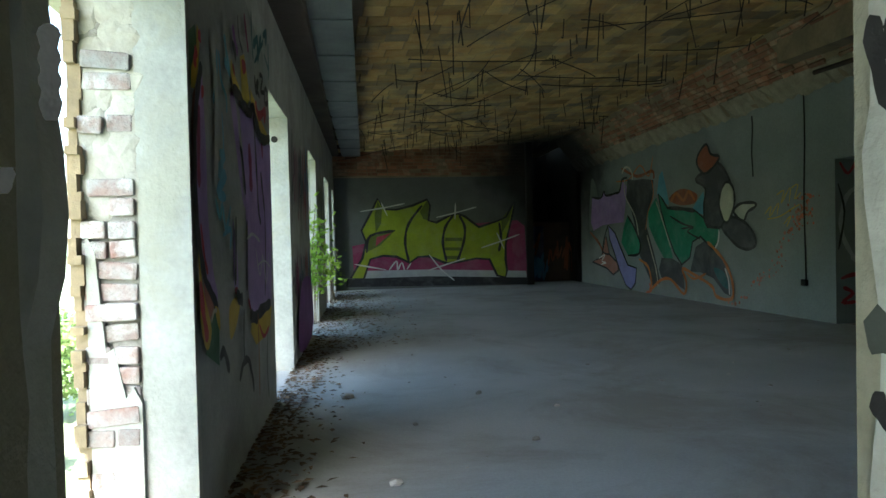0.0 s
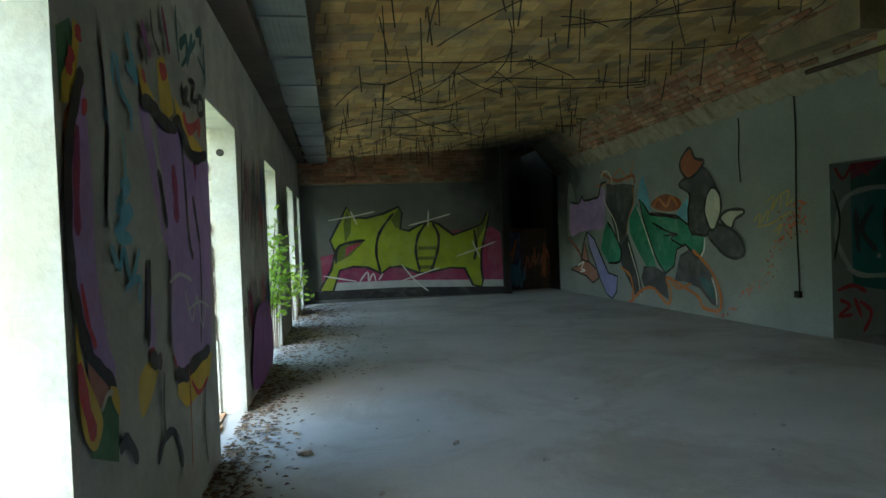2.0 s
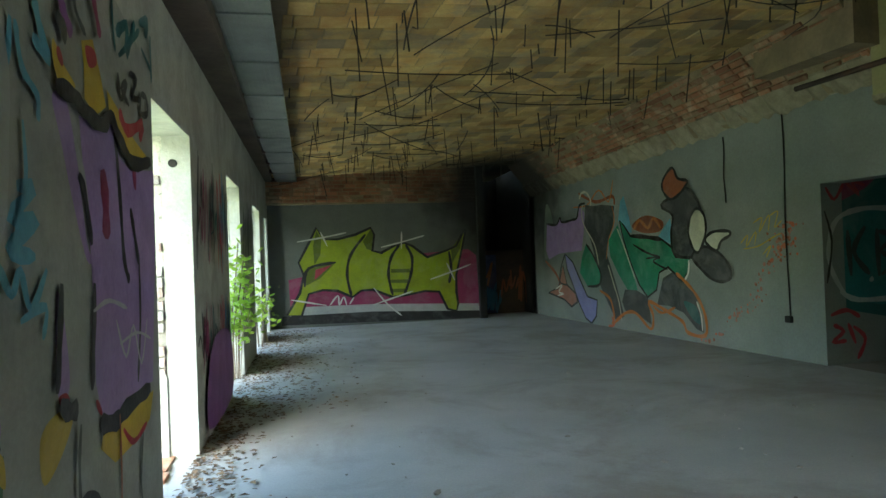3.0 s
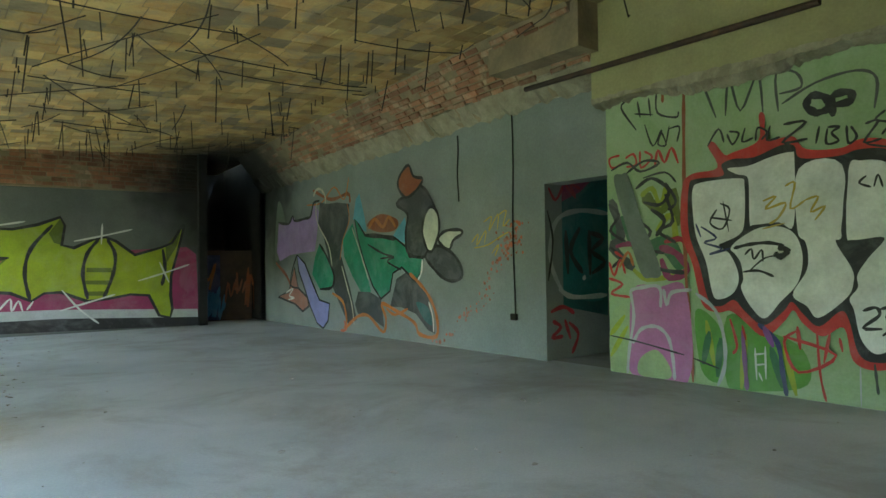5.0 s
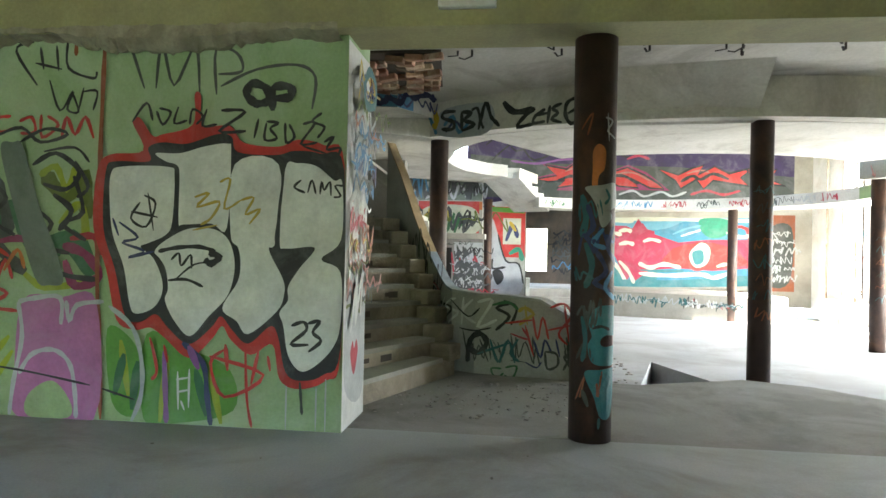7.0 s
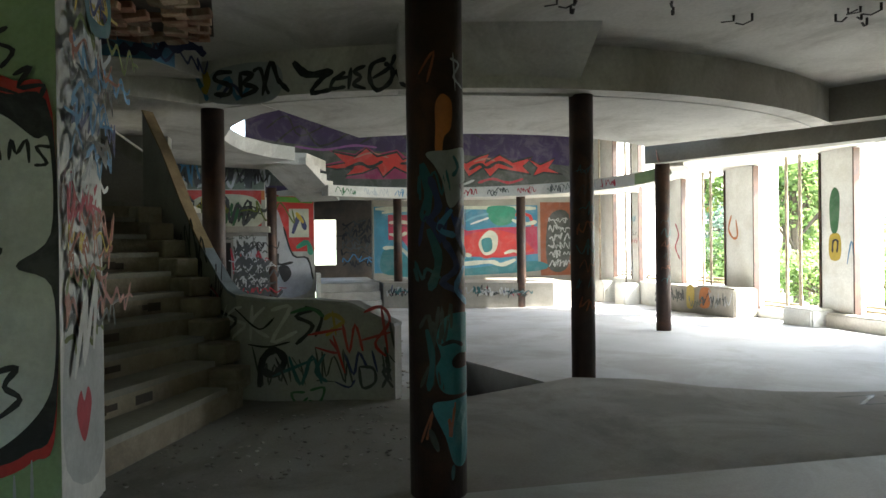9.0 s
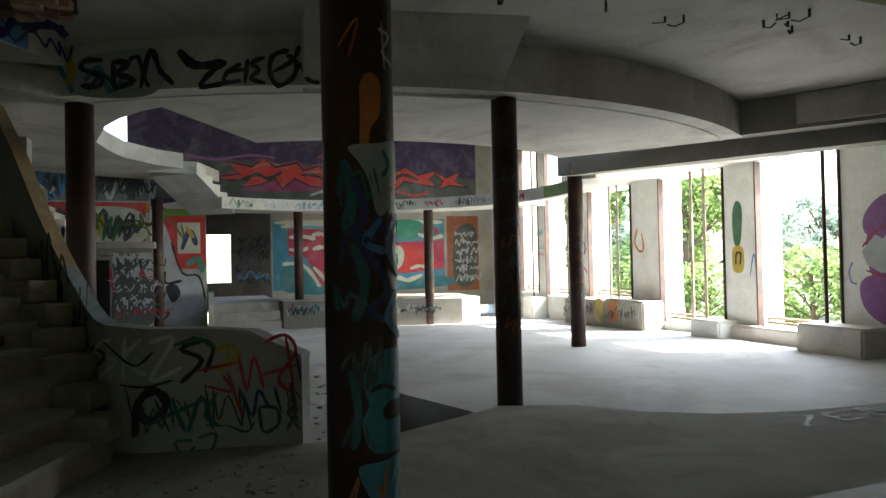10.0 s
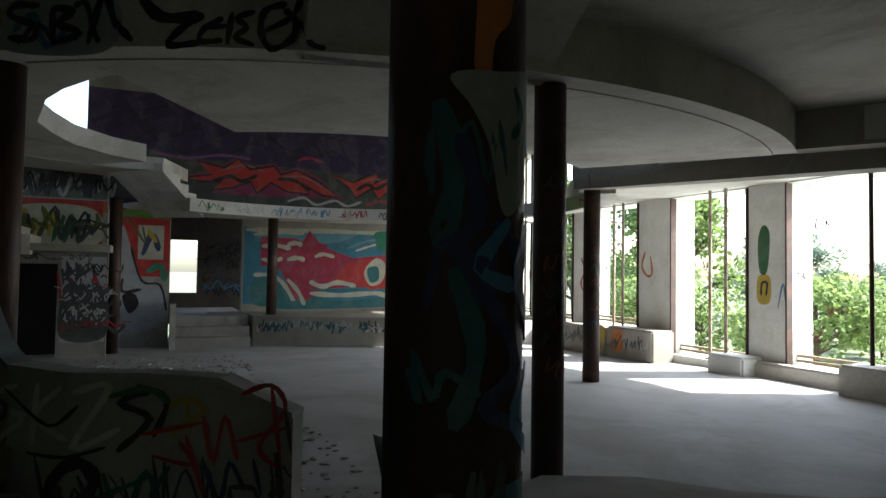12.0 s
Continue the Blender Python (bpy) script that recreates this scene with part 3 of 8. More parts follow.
ART_F = [
    ('p', 'magenta', 0, [(0.62, 1.02), (1.16, 1.12), (2.41, 1.43), (4.54, 1.55), (4.72, 1.41), (4.77, 0.14), (0.65, 0.26)]),
    ('p', 'palegrey', 0, [(0.66, 0.44), (2.38, 0.43), (4.74, 0.33), (4.76, 0.08), (0.6, 0.2)]),
    ('p', 'black', 0, [(0.47, 0.26), (2.37, 0.27), (4.77, 0.17), (4.76, 0.01), (0.46, 0.07)]),
    ('p', 'lime', 0, [(0.57, 0.28), (0.85, 0.74), (0.94, 1.11), (0.84, 1.38), (1.06, 1.78), (1.23, 2.11), (1.37, 1.86), (1.67, 1.85), (2.05, 1.94), (2.39, 2.08), (2.46, 1.93), (2.41, 1.58), (2.6, 1.53), (2.92, 1.69), (3.11, 1.73), (3.28, 1.66), (3.61, 1.4), (4.07, 1.54), (4.27, 1.63), (4.48, 2.01), (4.5, 1.98), (4.35, 1.37), (4.25, 0.99), (4.24, 0.61), (4.27, 0.35), (4.23, 0.19), (4.03, 0.24), (3.85, 0.63), (3.53, 0.66), (3.14, 0.59), (2.82, 0.56), (2.39, 0.74), (2.14, 0.73), (1.95, 0.6), (1.64, 0.75), (1.33, 0.78), (1.03, 0.71), (0.87, 0.25)]),
    ('p', 'olive', 0, [(0.93, 0.86), (1.04, 1.25), (1.62, 1.36), (1.28, 1.03)]),
    ('p', 'magenta2', 0, [(1.16, 1), (1.19, 1.22), (1.53, 1.31)]),
    ('p', 'olive', 0, [(1.23, 2.06), (1.33, 1.86), (1.3, 1.53), (1.17, 1.32), (1.15, 1.72)]),
    ('p', 'olive', 0, [(2.21, 1.79), (2.39, 2.06), (2.46, 1.91), (2.41, 1.58), (2.29, 1.62)]),
    ('p', 'olive', 0, [(2.8, 1.17), (3.21, 1.16), (3.21, 1.08), (2.8, 1.09)]),
    ('p', 'olive', 0, [(2.77, 0.94), (3.22, 0.93), (3.21, 0.85), (2.77, 0.87)]),
    ('p', 'olive', 0, [(2.8, 0.74), (3.17, 0.73), (3.12, 0.65), (2.84, 0.66)]),
    ('p', 'olive', 0, [(4.15, 1.57), (4.45, 1.93), (4.36, 1.57), (4.17, 1.25)]),
    ('c', 'black', 0.05, [(0.57, 0.28), (0.85, 0.74), (0.94, 1.11), (0.84, 1.38), (1.06, 1.78), (1.23, 2.11), (1.37, 1.86), (1.67, 1.85), (2.05, 1.94), (2.39, 2.08), (2.46, 1.93), (2.41, 1.58), (2.6, 1.53), (2.92, 1.69), (3.11, 1.73), (3.28, 1.66), (3.61, 1.4), (4.07, 1.54), (4.27, 1.63), (4.48, 2.01), (4.5, 1.98), (4.35, 1.37), (4.25, 0.99), (4.24, 0.61), (4.27, 0.35), (4.23, 0.19), (4.03, 0.24), (3.85, 0.63), (3.53, 0.66), (3.14, 0.59), (2.82, 0.56), (2.39, 0.74), (2.14, 0.73), (1.95, 0.6), (1.64, 0.75), (1.33, 0.78), (1.03, 0.71), (0.87, 0.25)]),
    ('s', 'black', 0.06, [(1.93, 0.62), (1.85, 1.07), (1.94, 1.51), (2.27, 1.94)]),
    ('s', 'black', 0.06, [(2.82, 0.6), (2.74, 1.04), (2.81, 1.42), (3, 1.69)]),
    ('s', 'black', 0.06, [(3.07, 0.59), (3.23, 1.03), (3.27, 1.41), (3.14, 1.69)]),
    ('s', 'black', 0.06, [(4.1, 1.51), (4.14, 1.13), (4.08, 0.81)]),
    ('s', 'black', 0.06, [(0.95, 0.86), (1.04, 1.25), (1.62, 1.36)]),
    ('s', 'white', 0.03, [(0.82, 1.82), (1.37, 1.9), (1.86, 1.99)]),
    ('s', 'white', 0.03, [(1.31, 2.02), (1.45, 1.71)]),
    ('s', 'white', 0.03, [(2.6, 1.65), (3.05, 1.75), (3.56, 1.88)]),
    ('s', 'white', 0.03, [(3.06, 1.98), (3.04, 1.6)]),
    ('s', 'white', 0.03, [(3.66, 0.91), (4.12, 1.05), (4.59, 1.21)]),
    ('s', 'white', 0.03, [(4.04, 1.26), (4.21, 0.87)]),
    ('s', 'white', 0.03, [(0.66, 0.6), (1.39, 0.45)]),
    ('s', 'white', 0.03, [(2.41, 0.78), (2.69, 0.42), (3, 0.15)]),
    ('s', 'white', 0.03, [(2.38, 0.41), (2.89, 0.56), (3.27, 0.67)]),
    ('s', 'white', 0.03, [(1.46, 0.44), (1.64, 0.65), (1.66, 0.44), (1.76, 0.61), (1.82, 0.43)]),
    ('s', 'white', 0.03, [(1.88, 0.45), (1.98, 0.6)]),
]
ART_RL = [
    ('b', 'slategreen', 0, [(0.94, 2.46), (1.27, 2.06), (1.14, 1.44), (0.77, 1.32)]),
    ('p', 'lilac', 0, [(0.97, 2.04), (1.46, 1.99), (1.64, 2.13), (1.74, 2.03), (2.21, 2.05), (2.41, 2.08), (2.53, 2.31), (2.71, 2.15), (2.64, 1.76), (2.54, 1.42), (2.04, 1.4), (1.5, 1.37), (1.01, 1.25), (0.87, 1.44)]),
    ('s', 'rust', 0.07, [(0.82, 1.22), (1.34, 0.94), (1.59, 0.65)]),
    ('s', 'rust', 0.06, [(2.49, 2.56), (3.17, 2.33), (3.77, 2.38), (3.84, 2.22)]),
    ('s', 'orange', 0.03, [(2.23, 2.3), (2.83, 2.3), (3.3, 2.54), (3.64, 2.29), (3.82, 2.66)]),
    ('p', 'slate', 0, [(2.76, 2.31), (3.06, 2.26), (3.39, 2.26), (3.83, 2.2), (3.78, 1.87), (3.6, 1.61), (3.49, 1.2), (3.11, 1.2), (2.91, 1.64), (2.69, 1.92)]),
    ('p', 'slate', 0, [(3.06, 1.19), (3.54, 1.3), (3.81, 0.79), (4.04, 0.24), (3.78, 0.11), (3.39, 0.56), (3.13, 0.87)]),
    ('s', 'orange', 0.025, [(3.76, 2.21), (3.82, 1.92), (3.6, 1.59), (3.5, 1.25)]),
    ('p', 'teal', 0, [(2.74, 1.55), (3.0, 1.33), (3.27, 0.98), (3.19, 0.76), (2.74, 0.72), (2.44, 0.99), (2.56, 1.31)]),
    ('p', 'sky', 0, [(3.94, 1.93), (4.03, 2.26), (4.15, 2.35), (4.31, 1.94), (4.37, 1.69), (4.16, 1.75)]),
    ('p', 'sky', 0, [(5.1, 1.57), (5.47, 1.87), (5.52, 1.64), (5.48, 1.47)]),
    ('b', 'rust', 0, [(4.38, 1.81), (4.79, 1.96), (5.27, 1.84), (5.18, 1.68), (4.69, 1.68)]),
    ('s', 'orange', 0.06, [(4.43, 1.74), (4.62, 1.89), (4.86, 1.75), (5.03, 1.9), (5.22, 1.73)]),
    ('p', 'teal', 0, [(3.6, 1.59), (3.93, 1.86), (4.31, 1.15), (4.5, 0.71), (4.19, 0.7), (3.89, 0.99), (3.64, 1.3)]),
    ('s', 'black', 0.05, [(2.74, 1.55), (3.0, 1.33), (3.27, 0.98), (3.19, 0.76), (2.74, 0.72)]),
    ('s', 'pale', 0.03, [(3.21, 1.14), (3.08, 1.52), (2.69, 1.92), (2.62, 2.21), (2.72, 2.37)]),
    ('s', 'pale', 0.045, [(2.53, 2.44), (2.64, 2.55), (2.83, 2.54), (2.98, 2.4), (2.99, 2.27)]),
    ('s', 'black', 0.05, [(0.97, 2.04), (1.46, 1.99), (1.64, 2.13), (1.74, 2.03), (2.21, 2.05), (2.41, 2.08), (2.53, 2.31), (2.77, 2.34)]),
]
ART_RM = [
    ('p', 'slate', 0, [(4.1, 0.71), (4.47, 0.71), (4.8, 0.61), (4.88, 0.16), (4.53, 0.28), (4.08, 0.34), (3.99, 0.49)]),
    ('p', 'slate', 0, [(5.04, 0.5), (5.22, 0.93), (5.49, 1.04), (5.81, 0.86), (6.03, 0.69), (6.15, 0.41), (6.18, 0.16), (6.01, 0.2), (5.72, 0.42), (5.36, 0.5)]),
    ('b', 'tealdark', 0, [(5.73, 0.59), (6.02, 0.53), (6.12, 0.28), (5.92, 0.35)]),
    ('p', 'teal', 0, [(4.01, 1.93), (4.16, 1.82), (4.34, 1.64), (4.77, 1.6), (5.25, 1.55), (5.5, 1.42), (5.59, 1.27), (5.94, 1.24), (5.88, 1.03), (5.74, 0.9), (5.39, 1.11), (5.15, 1.02), (5.06, 0.74), (4.81, 0.63), (4.56, 0.81), (4.31, 1.2), (4.11, 1.6)]),
    ('c', 'black', 0.035, [(4.01, 1.93), (4.16, 1.82), (4.34, 1.64), (4.77, 1.6), (5.25, 1.55), (5.5, 1.42), (5.59, 1.27), (5.94, 1.24), (5.88, 1.03), (5.74, 0.9), (5.39, 1.11), (5.15, 1.02), (5.06, 0.74), (4.8, 0.61), (4.56, 0.81), (4.31, 1.2), (4.11, 1.6)]),
    ('s', 'black', 0.035, [(4.42, 1.49), (4.84, 1.34), (5.19, 1.27)]),
    ('s', 'black', 0.03, [(4.8, 1.25), (5.19, 1.27), (5.0, 1.2), (5.38, 1.07)]),
    ('s', 'black', 0.07, [(4.34, 1.64), (4.77, 1.61), (5.25, 1.55)]),
    ('s', 'pale', 0.03, [(3.93, 1.79), (4.11, 1.5), (4.31, 1.15), (4.44, 0.91)]),
    ('s', 'pale', 0.03, [(3.57, 1.14), (3.75, 0.78), (3.9, 0.48), (3.97, 0.16)]),
    ('s', 'orange', 0.055, [(3.23, 0.66), (3.6, 0.52), (3.72, 0.21), (3.67, 0.07), (4.08, 0.29), (4.44, 0.32), (4.86, 0.09), (4.95, 0.31), (4.83, 0.54), (5.28, 0.43), (5.71, 0.29), (5.84, 0.13), (6.24, 0.13), (6.25, 0.42), (6.07, 0.7), (5.81, 0.9), (5.6, 1.02)]),
    ('s', 'orange', 0.04, [(4.96, 0.47), (5.2, 0.38), (5.55, 0.49)]),
    ('s', 'white', 0.035, [(5.93, 1.22), (5.9, 1.03), (5.81, 0.92)]),
    ('s', 'white', 0.03, [(6.18, 0.19), (6.16, 0.41), (6.07, 0.61)]),
    ('s', 'redorange', 0.05, [(3.64, 0.2), (3.71, 0.06), (3.51, 0.01)]),
    ('p', 'periwinkle', 0, [(1.83, 1.36), (2.16, 1.19), (2.44, 0.85), (2.73, 0.52), (3.11, 0.47), (3.05, 0.16), (2.86, 0.01), (2.63, 0.09), (2.36, 0.39), (2.13, 0.73), (1.89, 1.05)]),
    ('c', 'black', 0.04, [(1.83, 1.36), (2.16, 1.19), (2.44, 0.85), (2.73, 0.52), (3.11, 0.47), (3.05, 0.16), (2.86, 0.01), (2.63, 0.09), (2.36, 0.39), (2.13, 0.73), (1.89, 1.05)]),
    ('p', 'salmon', 0, [(1.71, 1.13), (1.87, 0.72), (2.24, 0.56), (2.31, 0.39), (2.05, 0.28), (1.72, 0.41), (0.96, 0.52), (1.46, 0.64), (1.55, 0.83)]),
    ('c', 'black', 0.045, [(1.71, 1.13), (1.87, 0.72), (2.24, 0.56), (2.31, 0.39), (2.05, 0.28), (1.72, 0.41), (0.96, 0.52), (1.46, 0.64), (1.55, 0.83)]),
    ('s', 'black', 0.04, [(1.83, 1.36), (1.62, 1.07), (1.55, 0.77), (1.92, 0.72)]),
    ('s', 'white', 0.03, [(1.31, 0.61), (1.65, 0.71), (1.48, 0.56), (1.7, 0.53), (1.42, 0.48)]),
]
ART_R = [
    ('b', 'slate', 0, [(5.28, 2.09), (5.73, 2.24), (5.94, 2.29), (6.2, 2.03), (6.31, 1.65), (6.14, 1.29), (5.59, 1.31), (5.52, 1.64), (5.57, 1.91)]),
    ('o', 'black', 0.045, [(5.28, 2.09), (5.73, 2.24), (5.94, 2.29), (6.2, 2.03), (6.31, 1.65), (6.14, 1.29), (5.59, 1.31), (5.52, 1.64), (5.57, 1.91)]),
    ('b', 'slate', 0, [(6.01, 1.29), (6.3, 1.41), (6.66, 1.28), (6.84, 1.05), (6.74, 0.93), (6.46, 0.94), (6.16, 1.12)]),
    ('o', 'black', 0.045, [(6.01, 1.29), (6.3, 1.41), (6.66, 1.28), (6.84, 1.05), (6.74, 0.93), (6.46, 0.94), (6.16, 1.12)]),
    ('b', 'cream', 0, [(6.17, 1.97), (6.32, 1.86), (6.34, 1.61), (6.19, 1.35), (6.06, 1.37), (5.95, 1.63), (6.03, 1.88)]),
    ('o', 'black', 0.045, [(6.17, 1.97), (6.32, 1.86), (6.34, 1.61), (6.19, 1.35), (6.06, 1.37), (5.95, 1.63), (6.03, 1.88)]),
    ('b', 'cream', 0, [(6.33, 1.51), (6.49, 1.61), (6.81, 1.61), (6.84, 1.55), (6.67, 1.48), (6.57, 1.35), (6.42, 1.41)]),
    ('o', 'black', 0.045, [(6.33, 1.51), (6.49, 1.61), (6.81, 1.61), (6.84, 1.55), (6.67, 1.48), (6.57, 1.35), (6.42, 1.41)]),
    ('b', 'rust', 0, [(5.38, 2.5), (5.61, 2.64), (5.74, 2.46), (5.97, 2.39), (5.8, 2.24), (5.54, 2.16), (5.34, 2.33)]),
    ('o', 'black', 0.045, [(5.38, 2.5), (5.61, 2.64), (5.74, 2.46), (5.97, 2.39), (5.8, 2.24), (5.54, 2.16), (5.34, 2.33)]),
    ('s', 'yellow', 0.018, [(7.0, 1.43), (7.14, 1.54), (7.11, 1.39), (7.29, 1.58), (7.26, 1.41)]),
    ('s', 'yellow', 0.018, [(7.25, 1.69), (7.41, 1.75), (7.35, 1.57), (7.53, 1.78), (7.51, 1.58)]),
    ('s', 'yellow', 0.018, [(7.55, 1.77), (7.68, 1.81), (7.62, 1.62), (7.74, 1.7)]),
    ('s', 'yellow', 0.018, [(7.06, 1.36), (7.32, 1.39), (7.57, 1.49), (7.71, 1.54)]),
    ('s', 'yellow', 0.018, [(7.4, 1.28), (7.54, 1.39), (7.46, 1.24)]),
]
ART_LA = [
    ('p', 'green', 0, [(3.5, 2.09), (3.61, 2.15), (3.64, 2.06), (3.55, 1.92), (3.5, 1.86)]),
    ('p', 'rust', 0, [(3.5, 1.73), (3.53, 1.84), (3.59, 1.89), (3.53, 1.72), (3.5, 1.48), (3.5, 1.48)]),
    ('p', 'yellow', 0, [(3.5, 1.86), (3.52, 1.95), (3.61, 2.05), (3.63, 2.16), (3.67, 2.14), (3.67, 2.07), (3.62, 1.94), (3.56, 1.87)]),
    ('s', 'crimson', 0.05, [(3.57, 1.96), (3.58, 2.0), (3.61, 2.05)]),
    ('s', 'crimson', 0.05, [(3.65, 2.14), (3.66, 2.12), (3.66, 2.09)]),
    ('b', 'lilac', 0, [(3.68, 1.96), (3.7, 1.85), (3.72, 1.6), (3.72, 1.35), (3.79, 1.1), (3.86, 1.0), (3.83, 0.95), (3.66, 1.04), (3.57, 1.2), (3.53, 1.39), (3.54, 1.62), (3.61, 1.83)]),
    ('s', 'wine', 0.05, [(3.61, 1.81), (3.58, 1.62), (3.57, 1.46)]),
    ('s', 'crimson', 0.03, [(3.58, 1.31), (3.62, 1.18), (3.68, 1.09)]),
    ('b', 'crimson', 0, [(3.66, 1.9), (3.7, 1.91), (3.7, 1.87), (3.66, 1.85)]),
    ('s', 'black', 0.06, [(3.67, 2.0), (3.59, 1.87), (3.53, 1.72), (3.5, 1.51), (3.51, 1.33), (3.55, 1.2), (3.63, 1.06), (3.74, 0.99), (3.84, 0.92)]),
    ('p', 'salmon', 0, [(3.59, 1.06), (3.77, 0.94), (3.67, 0.88), (3.6, 0.94)]),
    ('p', 'green', 0, [(3.71, 0.91), (3.86, 0.91), (3.83, 0.66), (3.57, 0.76), (3.64, 0.79)]),
    ('b', 'yellow', 0, [(3.5, 1.18), (3.51, 1.18), (3.55, 1.05), (3.64, 0.93), (3.69, 0.84), (3.62, 0.77), (3.54, 0.82), (3.5, 0.94), (3.5, 1.07)]),
    ('b', 'yellow', 0, [(3.77, 0.94), (3.85, 0.91), (3.86, 0.82), (3.8, 0.87)]),
    ('s', 'crimson', 0.06, [(3.51, 1.07), (3.55, 0.93), (3.61, 0.81)]),
    ('s', 'pale', 0.02, [(3.68, 0.88), (3.73, 0.92), (3.79, 0.92)]),
    ('s', 'sky', 0.035, [(3.98, 2.15), (3.95, 2.01), (3.87, 1.87)]),
    ('s', 'sky', 0.035, [(4.01, 2.15), (4.05, 2.02), (4.16, 1.96), (4.16, 1.88)]),
    ('s', 'sky', 0.05, [(4.15, 2.27), (4.2, 2.18), (4.26, 2.11), (4.13, 2.14)]),
    ('s', 'sky', 0.05, [(4.02, 1.66), (4.14, 1.66), (3.97, 1.56), (4.16, 1.56), (3.95, 1.47), (4.14, 1.45)]),
    ('s', 'sky', 0.035, [(3.86, 1.43), (3.94, 1.34), (4.0, 1.41), (4.07, 1.29), (4.2, 1.41)]),
    ('s', 'sky', 0.03, [(3.99, 1.26), (4.18, 1.29), (4.15, 1.19)]),
    ('s', 'sky', 0.025, [(4.04, 1.86), (4.05, 1.67), (3.96, 1.49)]),
    ('s', 'grey2', 0.07, [(3.87, 2.19), (3.92, 1.89), (3.86, 1.49)]),
]
